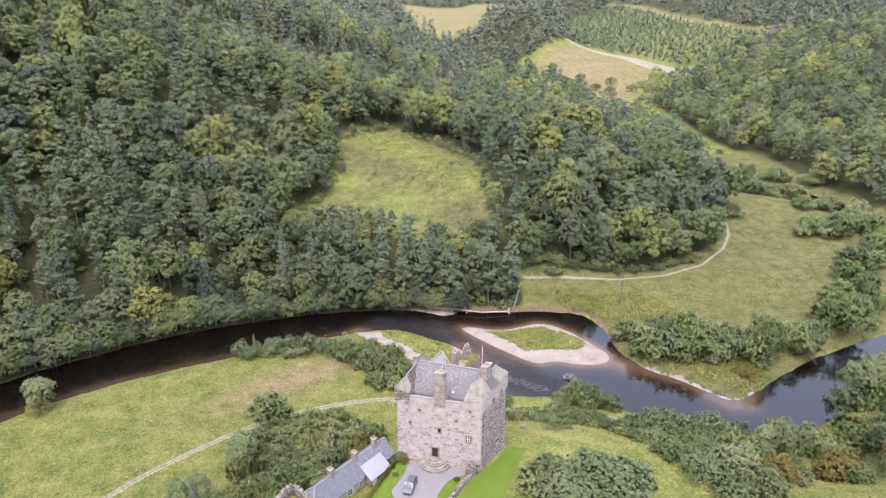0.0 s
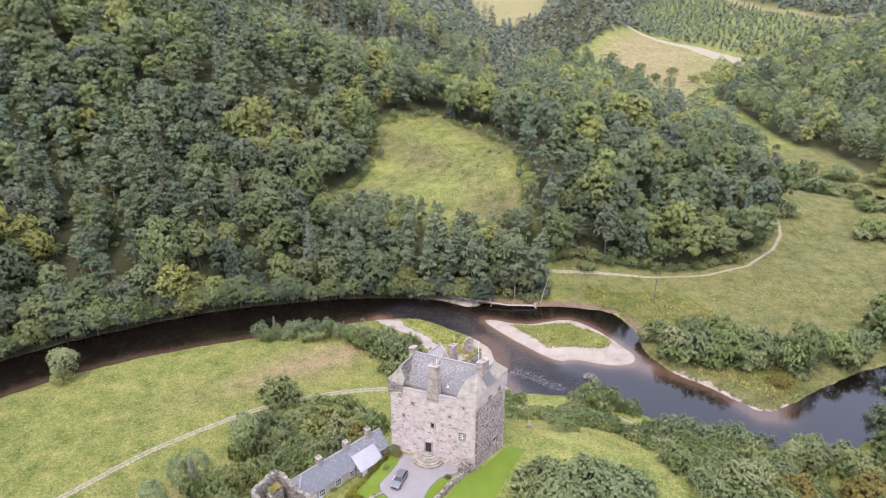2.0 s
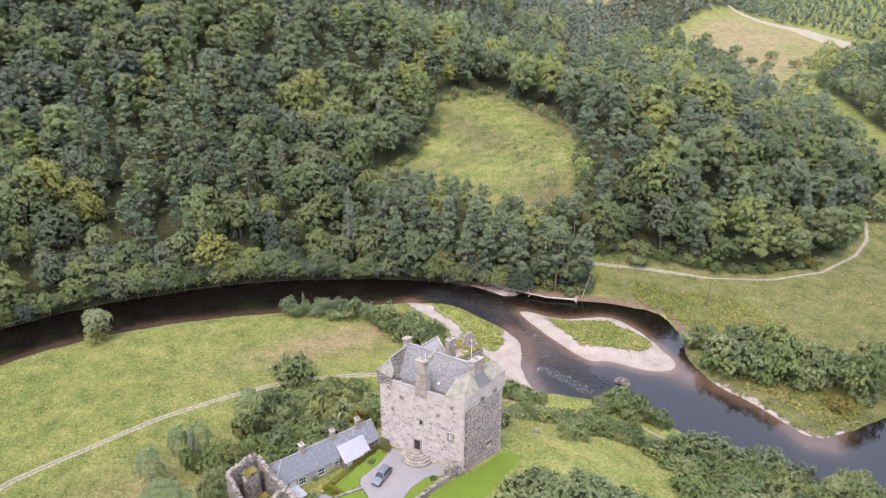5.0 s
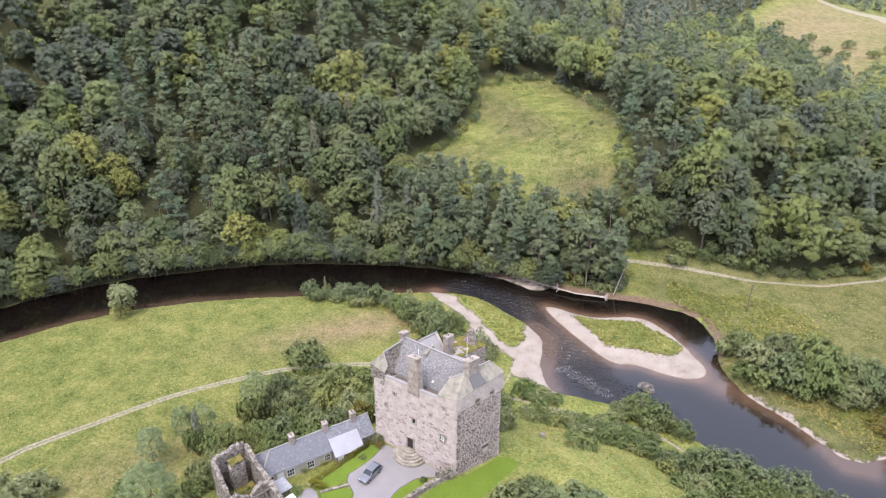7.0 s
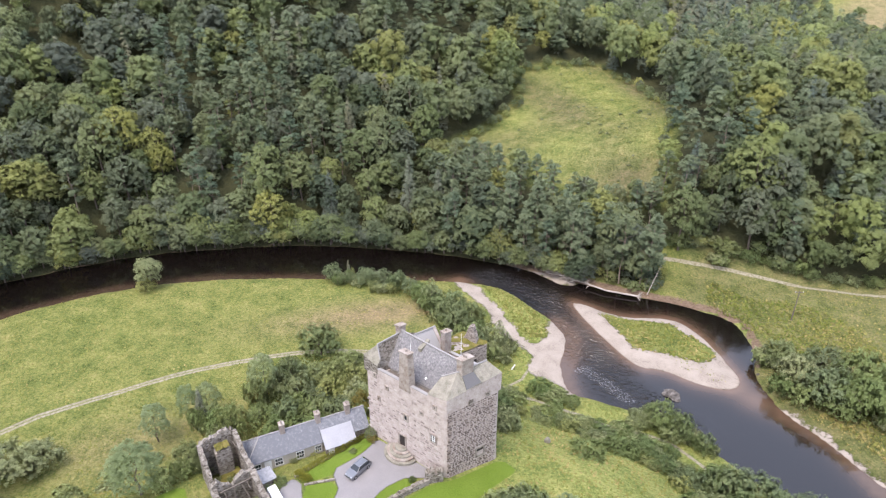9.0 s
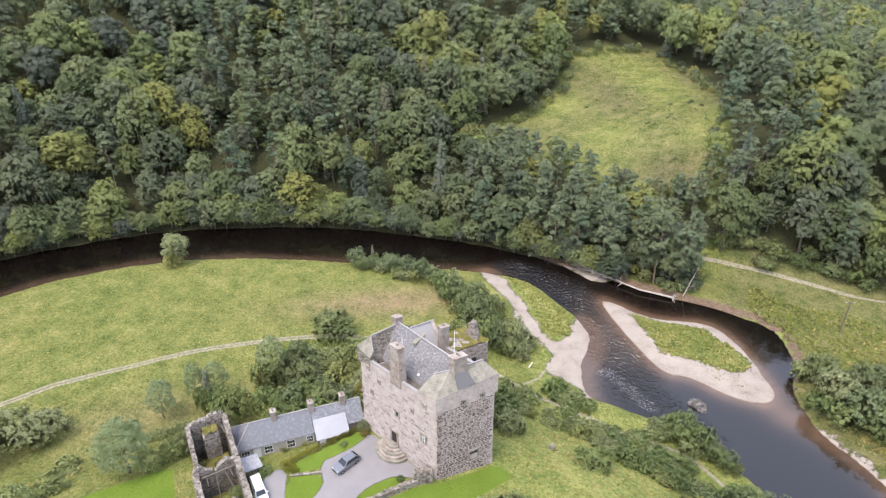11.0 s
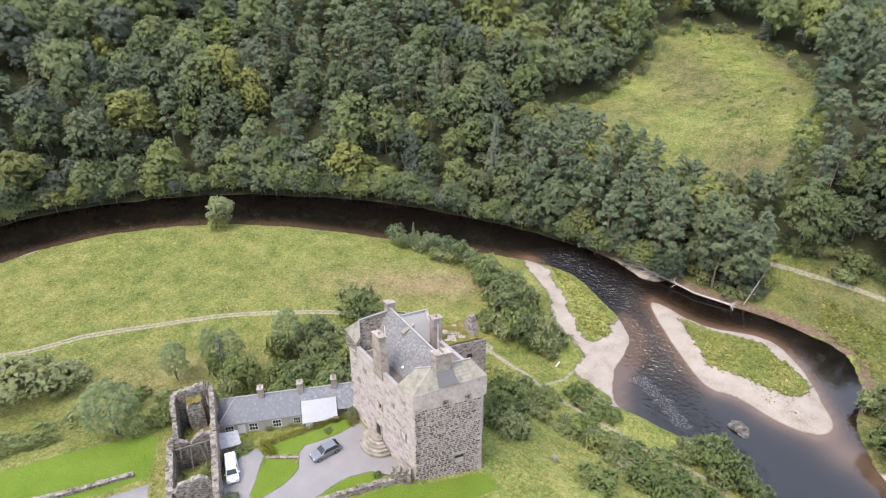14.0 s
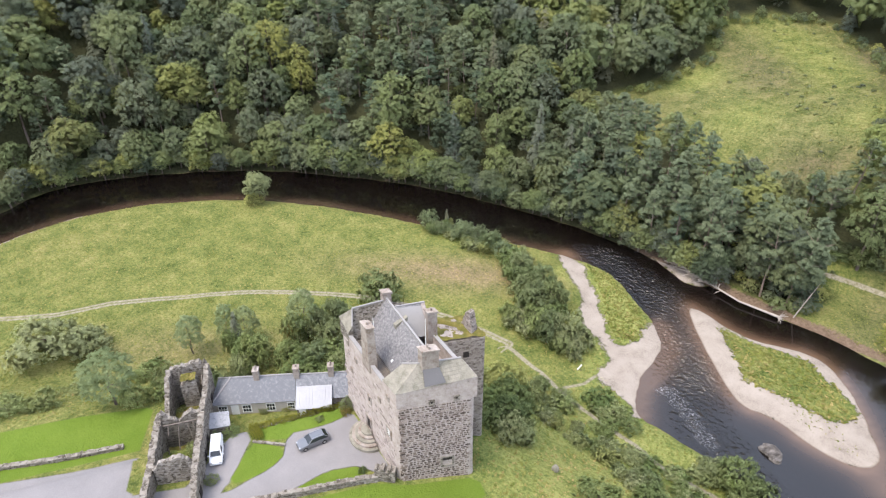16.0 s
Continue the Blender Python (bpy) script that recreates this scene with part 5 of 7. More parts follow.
bm = bmesh.new()
slab(bm, [tw(W1 + 0.03, framed_v, 32.6), tw(W1 + 0.03, framed_v + 0.8, 32.6), tw(W1 + 0.03, framed_v + 0.8, 33.6), tw(W1 + 0.03, framed_v, 33.6)], EU * -0.2)
# no hole is cut: this dark sheet paints the window's inner shade
part("window_opening", bm, BOARDS_AND_HOLE_SHADE, wing)

# curved entrance steps
steps = thing("entrance_steps", tw(8.05, -0.3, 0), SPIN, label="curved worn stone steps up to the tower door", category="steps")
for k in range(5):
    bm = bmesh.new()
    r, z1 = 3.1 - 0.48 * k, 19.75 + 0.31 * (k + 1)
    ring = [(r * math.cos(radians(a)), r * 0.9 * math.sin(radians(a))) for a in range(180, 361, 12)]
    slab(bm, [(x, y, z1) for x, y in ring], (0, 0, -0.31 if k else -1.2))
    part("step", bm, SANDSTONE if k % 2 else SLABS, steps)


# ---- stones of the tower faces, standing proud of the mortar ----
def stone_mesh(w, h, d, seed):
    r = random.Random(seed)
    bm = bmesh.new()
    k = 6
    def ring(s, out):
        vs = []
        for i in range(k):
            a = 6.2832 * (i + 0.5) / k
            x = max(-1, min(1, 1.25 * math.cos(a))) * w / 2
            z = max(-1, min(1, 1.25 * math.sin(a))) * h / 2
            vs.append(bm.verts.new((x * s * r.uniform(0.84, 1.06), -out, z * s * r.uniform(0.84, 1.06))))
        return vs
    a, b = ring(1.0, -0.05), ring(0.86, d)
    for i in range(k):
        j = (i + 1) % k
        bm.faces.new((a[i], a[j], b[j], b[i]))
    bm.faces.new(b)
    me = bpy.data.meshes.new("stone")
    bm.to_mesh(me)
    bm.free()
    return me


def laid(u_len, z0, z1, course, width, seed):
    """Places of rough courses of rubble: along, up, width, height."""
    r, out, z = random.Random(seed), [], z0
    while z < z1 - 0.1:
        h = course * r.uniform(0.75, 1.3)
        a = r.uniform(0, width * 0.6)
        while a < u_len - 0.2:
            w = width * r.choice((0.45, 0.7, 0.9, 1.0, 1.2, 1.6)) * r.uniform(0.85, 1.15)
            if a + w < u_len - 0.15:
                out.append((a + w / 2, z + h / 2 + r.uniform(-0.05, 0.05), w * r.uniform(0.72, 0.93), h * r.uniform(0.62, 0.90)))
            a += w
        z += h
    return out


def near_opening(along, z, openings):
    return any(abs(along - u) < w / 2 + 0.45 and zz - 0.4 < z < zz + h + 0.45 for u, zz, w, h in openings)


def batter(z):
    """How far the face stands out at a height, in shares of the plan."""
    return float(np.interp(z, [15.5, 21, 26, 33.5], [0.035, 0.012, 0.004, 0.0]))


# ---- cottage row against the tower ----
CA, CB, C0 = Vector((0.637, 0.771, 0)), Vector((0.771, -0.637, 0)), Vector((-25.4, 91.2, 0))


def ct(a, b, z):
    p = C0 + CA * a + CB * b
    return Vector((p.x, p.y, z))


def stack(parent, fn, a, b, z0, z1, w, d, pots, mat_=SANDSTONE):
    bm = bmesh.new()
    slab(bm, [fn(a + i * w / 2, b + j * d / 2, z1) for i, j in ((-1, -1), (1, -1), (1, 1), (-1, 1))], (0, 0, z0 - z1))
    body = part("chimney", bm, mat_, parent)
    bm = bmesh.new()
    slab(bm, [fn(a + i * (w / 2 + 0.07), b + j * (d / 2 + 0.07), z1 + 0.14) for i, j in ((-1, -1), (1, -1), (1, 1), (-1, 1))], (0, 0, -0.15))
    part("cope", bm, mat_, body)
    for k in range(pots):
        bm = bmesh.new()
        p = fn(a, b + (k - (pots - 1) / 2) * 0.42, z1 + 0.12)
        tube(bm, p, p + Vector((0, 0, 0.5)), 0.13, 0.1, 8)
        part("chimney_pot", bm, SANDSTONE, body)


cottage = thing("cottage", label="long low slate-roofed cottage row joined to the tower", category="cottage")
CZ, EAVES, CRIDGE, CLEN, HALF = 16.6, 19.75, 22.5, 21.3, 3.0
bm = bmesh.new()
slab(bm, [ct(0.25, -HALF + 0.25, EAVES), ct(12.8, -HALF + 0.25, EAVES), ct(12.8, HALF - 0.25, EAVES), ct(0.25, HALF - 0.25, EAVES)], (0, 0, CZ - EAVES))
part("wall", bm, RENDER_WALL, cottage)
bm = bmesh.new()
slab(bm, [ct(12.82, -HALF + 0.3, EAVES), ct(CLEN, -HALF + 0.3, EAVES), ct(CLEN, HALF - 0.3, EAVES), ct(12.82, HALF - 0.3, EAVES)], (0, 0, CZ - EAVES))
part("wall", bm, RUBBLE, cottage, "brown rubble wall")
roof_faces = [[ct(0, HALF, EAVES), ct(12.8, HALF, EAVES), ct(12.8, 0, CRIDGE), ct(3.0, 0, CRIDGE)], [ct(0, -HALF, EAVES), ct(12.8, -HALF, EAVES), ct(12.8, 0, CRIDGE), ct(3.0, 0, CRIDGE)],
              [ct(0, -HALF, EAVES), ct(0, HALF, EAVES), ct(3.0, 0.01, CRIDGE), ct(3.0, -0.01, CRIDGE)],
              [ct(12.85, HALF - 0.1, EAVES), ct(CLEN, HALF - 0.1, EAVES), ct(CLEN, 0, CRIDGE - 0.15), ct(12.85, 0, CRIDGE - 0.15)], [ct(12.85, -HALF, EAVES), ct(CLEN, -HALF, EAVES), ct(CLEN, 0, CRIDGE - 0.15), ct(12.85, 0, CRIDGE - 0.15)]]
slate_jobs = []
for c in roof_faces:
    bm = bmesh.new()
    roof_sheet(bm, c, 0.12)
    slate_jobs.append((part("roof_slope", bm, BLUESLATE, cottage, "blue-grey slate roof"), c))
for p, q in ((ct(2.9, 0, CRIDGE), ct(12.8, 0, CRIDGE)), (ct(12.85, 0, CRIDGE - 0.15), ct(CLEN, 0, CRIDGE - 0.15)), (ct(0, HALF, EAVES), ct(3.0, 0, CRIDGE)), (ct(0, -HALF, EAVES), ct(3.0, 0, CRIDGE))):
    bm = bmesh.new()
    tube(bm, p + Vector((0, 0, 0.06)), q + Vector((0, 0, 0.06)), 0.12, 0.12, 6)
    part("ridge_roll", bm, LEAD, cottage, "pale lead ridge roll")
for a, pots in ((6.9, 2), (13.0, 1), (18.3, 2)):
    stack(cottage, ct, a, 0.0, CRIDGE - 0.7, CRIDGE + 1.35, 0.85, 1.0, pots)
bm = bmesh.new()
roof_sheet(bm, [ct(12.9, 4.5, 19.35), ct(18.4, 4.5, 19.35), ct(18.4, 1.5, 21.25), ct(12.9, 1.5, 21.25)], 0.1)
lean = part("lean_to_roof", bm, TIN, cottage, "pale grey metal sheet roof")
for k in range(12):
    bm = bmesh.new()
    a = 12.95 + k * 0.49
    slab(bm, [ct(a, 4.5, 19.42), ct(a + 0.05, 4.5, 19.42), ct(a + 0.05, 1.5, 21.32), ct(a, 1.5, 21.32)], (0, 0, -0.1))
    part("seam", bm, TIN, lean)
bm = bmesh.new()
slab(bm, [ct(13.1, 2.6, 19.35), ct(18.3, 2.6, 19.35), ct(18.3, 4.35, 19.35), ct(13.1, 4.35, 19.35)], (0, 0, CZ - 19.35))
part("lean_to_wall", bm, RUBBLE, cottage, "brown rubble wall")


def sash(a, b, z, w, h, door=False):
    """A white sash window or door in the cottage front: the pane or leaf, and each bar of its frame."""
    bm = bmesh.new()
    slab(bm, [ct(a - w / 2, b + 0.03, z), ct(a + w / 2, b + 0.03, z), ct(a + w / 2, b + 0.03, z + h), ct(a - w / 2, b + 0.03, z + h)], CB * -0.08)
    leaf_part = part("door" if door else "window", bm, WHITE if door else GLASS, cottage)
    bars = [("jamb", a - w / 2 - 0.1, a - w / 2, z, z + h, 0.07), ("jamb", a + w / 2, a + w / 2 + 0.1, z, z + h, 0.07), ("lintel", a - w / 2 - 0.1, a + w / 2 + 0.1, z + h, z + h + 0.1, 0.07), ("sill", a - w / 2 - 0.16, a + w / 2 + 0.16, z - 0.1, z, 0.07)]
    if not door:
        bars += [("glazing_bar", a - w / 2 + w * k / 3 - 0.025, a - w / 2 + w * k / 3 + 0.025, z, z + h, 0.06) for k in (1, 2)]
        bars.append(("meeting_rail", a - w / 2, a + w / 2, z + h / 2 - 0.04, z + h / 2 + 0.04, 0.065))
    for name, a0, a1, z0, z1, out in bars:
        bm = bmesh.new()
        slab(bm, [ct(a0, b + out, z0), ct(a1, b + out, z0), ct(a1, b + out, z1), ct(a0, b + out, z1)], CB * (-0.12 if out == 0.07 else -0.06))
        part(name, bm, WHITE, leaf_part, "white painted wood")


for a in (1.7, 5.3, 8.9):
    sash(a, HALF - 0.25, 17.9, 1.2, 1.35)
sash(3.5, HALF - 0.25, 17.2, 0.95, 2.05, True)
sash(12.0, HALF - 0.25, 18.0, 0.95, 1.2)
sash(13.9, 4.35, 17.2, 0.85, 1.9, True)

# ---- shed between ruin and cottage ----
shed = thing("shed", label="small rubble outhouse with a flat grey roof", category="shed")
SH = [Vector((-21.1, 87.6, 0)), Vector((-19.1, 90.4, 0)), Vector((-16.8, 89.3, 0)), Vector((-18.6, 86.2, 0))]
bm = bmesh.new()
cs = sum(SH, Vector()) / 4
slab(bm, [cs + (p - cs) * 0.93 + Vector((0, 0, 20.3)) for p in SH], (0, 0, -3.6))
part("wall", bm, RUBBLE, shed)
bm = bmesh.new()
slab(bm, [p + Vector((0, 0, z)) for p, z in zip(SH, (20.9, 20.9, 20.45, 20.45))], (0, 0, -0.14))
part("roof", bm, BLUESLATE, shed, "flat grey roof sheet")

# ---- roofless ruin ----
RA, RL, RW = Vector((-30.0, 86.9, 0)), Vector((0.842, -0.54, 0)), Vector((0.54, 0.842, 0))
ruin = thing("ruined_building", label="roofless ruined rubble building with ragged wall heads and weeds", category="ruin")


def rt(l, w, z):
    p = RA + RL * l + RW * w
    return Vector((p.x, p.y, z))


def ragged(p0, p1, thick, tops, seed, name="wall"):
    """A broken rubble wall: stations along it with jagged tops and uneven faces."""
    (l0, w0), (l1, w1) = p0, p1
    run = math.hypot(l1 - l0, w1 - w0)
    n = max(3, int(run / 0.33))
    dl, dw = (l1 - l0) / run, (w1 - w0) / run
    r = random.Random(seed)
    bm = bmesh.new()
    levels = 9
    rows = []
    for i in range(n + 1):
        s = i / n
        top = float(np.interp(s, [k / (len(tops) - 1) for k in range(len(tops))], tops)) + r.uniform(-0.28, 0.28)
        col = []
        for side in (-1, 1):
            for k in range(levels):
                f = k / (levels - 1)
                o = side * thick / 2 * (1.06 - 0.12 * f) + r.uniform(-0.06, 0.06)
                z = 15.8 + (top - 15.8) * f + (r.uniform(-0.12, 0.12) if k == levels - 1 else 0)
                col.append(bm.verts.new(rt(l0 + dl * run * s - dw * o, w0 + dw * run * s + dl * o, z)))
        rows.append(col)
    for a, b in zip(rows, rows[1:]):
        for k in range(levels - 1):
            bm.faces.new((a[k], b[k], b[k + 1], a[k + 1]))
            bm.faces.new((a[levels + k], a[levels + k + 1], b[levels + k + 1], b[levels + k]))
        bm.faces.new((a[levels - 1], b[levels - 1], b[2 * levels - 1], a[2 * levels - 1]))
    for a in (rows[0], rows[-1]):
        for k in range(levels - 1):
            bm.faces.new((a[k], a[k + 1], a[levels + k + 1], a[levels + k]))
    bmesh.ops.recalc_face_normals(bm, faces=bm.faces)
    return part(name, bm, RUBBLE, ruin)


ragged((0, 0), (0, 5.7), 0.8, [24.3, 24.7, 25.0, 24.8], 1)
ragged((0.3, 0), (9.3, 0), 0.75, [24.2, 23.9, 22.6, 21.2, 20.4, 21.6], 2)
ragged((0.3, 5.7), (9.3, 5.7), 0.8, [24.8, 24.2, 23.4, 23.6, 24.0], 3)
ragged((9.3, -0.7), (9.3, 5.7), 0.8, [23.6, 24.5, 22.9, 22.4, 23.8, 24.2, 23.6], 4, "gable")
ragged((9.7, -0.4), (18.5, -0.4), 1.0, [23.2, 22.8, 22.9, 22.5, 22.8], 5)
ragged((9.7, 5.7), (18.5, 5.7), 1.0, [23.8, 23.6, 23.4, 23.7, 23.4], 6)
ragged((17.6, 0.2), (17.6, 5.4), 0.7, [22.8, 23.9, 24.3, 24.0, 22.9], 7, "gable")
ragged((18.5, -0.4), (26, -0.4), 0.9, [22.8, 22.9, 22.2, 21.5], 8)
ragged((18.5, 5.7), (26, 5.7), 0.9, [23.4, 23.0, 22.2, 21.2], 9)
ragged((2.2, 1.9), (2.2, 4.3), 1.6, [23.0, 23.9, 23.6], 10, "inner_pier")
for l, w, sl, sw, z in ((2.2, 3.1, 0.8, 1.1, 23.9), (5.5, 2.8, 2.6, 2.2, 18.6), (13.5, 2.6, 3.0, 2.2, 18.3)):
    bm = bmesh.new()
    vs = [[bm.verts.new(rt(l + sl * (i / 4 - 1), w + sw * (j / 4 - 1), z + 0.35 * noise.noise((i * 0.9, j * 0.9, l)) + 0.25)) for i in range(9)] for j in range(9)]
    for j in range(8):
        for i in range(8):
            bm.faces.new((vs[j][i], vs[j][i + 1], vs[j + 1][i + 1], vs[j + 1][i]))
    part("moss_patch", bm, MOSS, ruin)
for (la, wa, za), (lb, wb, zb), r in (((10.2, 0.3, 22.6), (10.2, 5.2, 23.0), 0.13), ((10.2, 1.0, 22.5), (11.2, 1.0, 21.6), 0.08), ((10.2, 2.4, 22.6), (12.6, 2.2, 18.4), 0.09), ((10.2, 3.6, 22.7), (12.3, 4.6, 19.5), 0.09),
                                      ((10.2, 4.4, 22.8), (11.2, 4.6, 22.0), 0.08), ((12.8, 1.0, 17.6), (12.8, 1.0, 20.6), 0.1), ((13.4, 0.9, 19.2), (13.6, 4.4, 19.6), 0.11), ((14.4, 1.0, 18.8), (14.6, 4.0, 19.0), 0.1), ((1.6, 4.9, 23.6), (3.4, 5.2, 23.4), 0.1)):
    bm = bmesh.new()
    tube(bm, rt(la, wa, za), rt(lb, wb, zb), r, r, 5)
    part("roof_timber", bm, TIMBER, ruin)
for l, z, w in ((12.0, 20.0, 1.1), (15.0, 20.0, 1.1), (21.0, 20.0, 1.0), (4.0, 20.2, 0.9)):
    bm = bmesh.new()
    slab(bm, [rt(l - w / 2, 6.24, z), rt(l + w / 2, 6.24, z), rt(l + w / 2, 6.24, z + 1.3), rt(l - w / 2, 6.24, z + 1.3)], RW * -0.15)
    # dark sheet on the solid wall, painted as the shade of a window hole
    part("window_opening", bm, BOARDS_AND_HOLE_SHADE, ruin)


# ---- drystone walls ----
def stone_wall(name, line, high, thick, seed, label):
    """A low wall of single stones in courses along a line."""
    r = random.Random(seed)
    w = thing(name, label=label, category="stone wall")
    for (ax, ay), (bx, by) in zip(line, line[1:]):
        run = math.hypot(bx - ax, by - ay)
        d, s = Vector(((bx - ax) / run, (by - ay) / run, 0)), 0.0
        n = Vector((-d.y, d.x, 0))
        while s < run:
            step = r.uniform(0.35, 0.6)
            p = Vector((ax, ay, 0)) + d * (s + step / 2)
            z = float(height(p.x, p.y)) - 0.25
            hh = high * r.uniform(0.85, 1.15) + 0.25
            for k in range(3):
                z0, z1 = z + hh * k / 3, z + hh * (k + 1) / 3
                t = thick / 2 * r.uniform(0.85, 1.1)
                e = step / 2 * r.uniform(0.92, 1.02)
                bm = bmesh.new()
                v = [bm.verts.new(p + d * (i * e) + n * (j * t) + Vector((0, 0, zz))) for zz in (z0, z1 - 0.02) for i, j in ((-1, -1), (1, -1), (1, 1), (-1, 1))]
                for q in ((0, 1, 5, 4), (1, 2, 6, 5), (2, 3, 7, 6), (3, 0, 4, 7), (4, 5, 6, 7)):
                    bm.faces.new([v[i] for i in q])
                part("stone", bm, RUBBLE, w)
            s += step
    return w


stone_wall("garden_wall", [(-15.6, 92.0), (-13.1, 97.7), (-9.9, 104.6)], 0.9, 0.55, 1, "low mortared rubble garden wall beside the lawn")
stone_wall("courtyard_wall", [(-4.2, 83.0), (-1.9, 87.2), (0.9, 91.9), (4.0, 97.1), (5.8, 99.8)], 1.0, 0.7, 2, "low drystone courtyard wall ending at the tower")
stone_wall("gate_pier", [(4.6, 99.0), (6.4, 100.3)], 2.2, 1.1, 3, "stout rubble pier at the tower corner")
stone_wall("lawn_wall", [(-40, 55), (-35.2, 62.9), (-31.1, 69.1), (-26.9, 76.7)], 0.6, 0.7, 4, "low broken stone wall across the lawn")
stone_wall("terrace_edge", [(-12.4, 90.3), (-8.7, 93.2)], 0.25, 0.4, 5, "low pale stone edging between the lawns")


# ---- vehicles ----
def vehicle(name, at, turn, paint, long, wide, tall, van, label):
    """A car in five stations of its side: body, cabin of glass, roof, wheels, lamps. Nose towards +x."""
    v = thing(name, at, turn, label=label, category="van" if van else "car")
    h, w = long / 2, wide / 2
    prof = [(-h, 0.35, 0.80), (-h + 0.12, 0.28, 1.0), (-h * 0.3, 0.24, 1.02), (h * 0.35, 0.24, 1.0), (h - 0.5, 0.26, 0.86), (h - 0.06, 0.32, 0.68), (h, 0.4, 0.55)]
    bm = bmesh.new()
    rings = []
    for x, z0, z1 in prof:
        k = 0.9 if abs(x) > h - 0.2 else 1.0
        rings.append([bm.verts.new(c) for c in ((x, -w * k * 0.94, z0), (x, -w * k, (z0 + z1) / 2), (x, -w * k * 0.93, z1), (x, 0, z1 + 0.04), (x, w * k * 0.93, z1), (x, w * k, (z0 + z1) / 2), (x, w * k * 0.94, z0))])
    for a, b in zip(rings, rings[1:]):
        for i in range(7):
            j = (i + 1) % 7
            bm.faces.new((a[i], b[i], b[j], a[j]))
    bm.faces.new(rings[0])
    bm.faces.new(rings[-1][::-1])
    bmesh.ops.recalc_face_normals(bm, faces=bm.faces)
    body = part("body", bm, paint, v)
    x0, x1, x2, x3 = (-h + 0.06, -h + 0.2, h * 0.30, h * 0.58) if van else (-h + 0.1, -h + 0.75, h * 0.10, h * 0.42)

    def cabin(lo, hi, inset, z_in):
        bm = bmesh.new()
        za, zb = 0.98, tall
        a = [bm.verts.new(c) for c in ((x0, -w * 0.93, za), (x3, -w * 0.9, za), (x3, w * 0.9, za), (x0, w * 0.93, za))]
        b = [bm.verts.new(c) for c in ((x1, -w * 0.74, zb - z_in), (x2, -w * 0.72, zb - z_in), (x2, w * 0.72, zb - z_in), (x1, w * 0.74, zb - z_in))]
        for i in range(4):
            j = (i + 1) % 4
            bm.faces.new((a[i], a[j], b[j], b[i]))
        bm.faces.new(b)
        return bm
    part("cabin_glass", cabin(0, 0, 0, 0.05), GLASS if not van else paint, body)
    bm = bmesh.new()
    slab(bm, [(x1 - 0.05, -w * 0.77, tall), (x2 + 0.06, -w * 0.75, tall), (x2 + 0.06, w * 0.75, tall), (x1 - 0.05, w * 0.77, tall)], (0, 0, -0.07))
    bmesh.ops.bevel(bm, geom=list(bm.edges), offset=0.03, segments=1, affect="EDGES")
    part("roof", bm, paint, body)
    for s in (-1, 1):
        for xa, xb in ((x0, x1), (x3, x2)):
            bm = bmesh.new()
            tube(bm, (xa, s * w * 0.92, 0.98), (xb, s * w * 0.74, tall - 0.05), 0.05, 0.045, 5)
            part("pillar", bm, paint, body)
        if not van:
            bm = bmesh.new()
            tube(bm, (x1 + 0.2, s * w * 0.66, tall + 0.05), (x2 - 0.1, s * w * 0.64, tall + 0.05), 0.025, 0.025, 6)
            part("roof_rail", bm, STEEL, body)
        bm = bmesh.new()
        box(bm, (x3 - 0.35, s * (w + 0.1) - 0.1, 0.95), (x3 - 0.2, s * (w + 0.1) + 0.1, 1.08), 0.02)
        part("wing_mirror", bm, paint, body)
        bm = bmesh.new()
        box(bm, (h - 0.32, s * w * 0.66 - 0.17, 0.62), (h - 0.02, s * w * 0.66 + 0.17, 0.76), 0.03)
        part("headlight", bm, STEEL, body)
        for x in (-h * 0.62, h * 0.62):
            bm = bmesh.new()
            tube(bm, (x, s * (w - 0.22), 0.33), (x, s * (w + 0.01), 0.33), 0.33, 0.33, 18)
            tyre = part("wheel", bm, TYRE, v)
            bm = bmesh.new()
            tube(bm, (x, s * (w - 0.1), 0.33), (x, s * (w + 0.025), 0.33), 0.2, 0.19, 12)
            part("rim", bm, STEEL, tyre)
    if van:
        bm = bmesh.new()
        f = [(x3 + 0.015, -w * 0.78, 1.06), (x3 + 0.015, w * 0.78, 1.06), (x2 + 0.05, w * 0.64, tall - 0.14), (x2 + 0.05, -w * 0.64, tall - 0.14)]
        slab(bm, f, (-0.04, 0, -0.02))
        part("windscreen", bm, GLASS, body)
        for s in (-1, 1):
            bm = bmesh.new()
            slab(bm, [(x2 - 0.75, s * (w * 0.915), 1.08), (x3 - 0.25, s * (w * 0.90), 1.08), (x2 - 0.1, s * (w * 0.75), tall - 0.2), (x2 - 0.75, s * (w * 0.77), tall - 0.2)], (0, -s * 0.03, 0))
            part("side_window", bm, GLASS, body)
    else:
        bm = bmesh.new()
        slab(bm, [(h + 0.004, -0.35, 0.5), (h + 0.004, 0.35, 0.5), (h + 0.004, 0.35, 0.62), (h + 0.004, -0.35, 0.62)], (-0.03, 0, 0))
        part("grille", bm, TYRE, body)
    return v


car_at = (-6.15, 96.3)
vehicle("car", (*car_at, float(height(*car_at)) + 0.02), math.degrees(math.atan2(-4.35, -1.1)), GREY_CAR, 4.55, 1.82, 1.55, False, "dark grey estate car parked on the gravel courtyard")
van_at = (-14.0, 85.6)
vehicle("van", (*van_at, float(height(*van_at)) + 0.02), -31.0, WHITE_CAR, 4.6, 1.8, 1.85, True, "white panel van parked beside the ruined building")


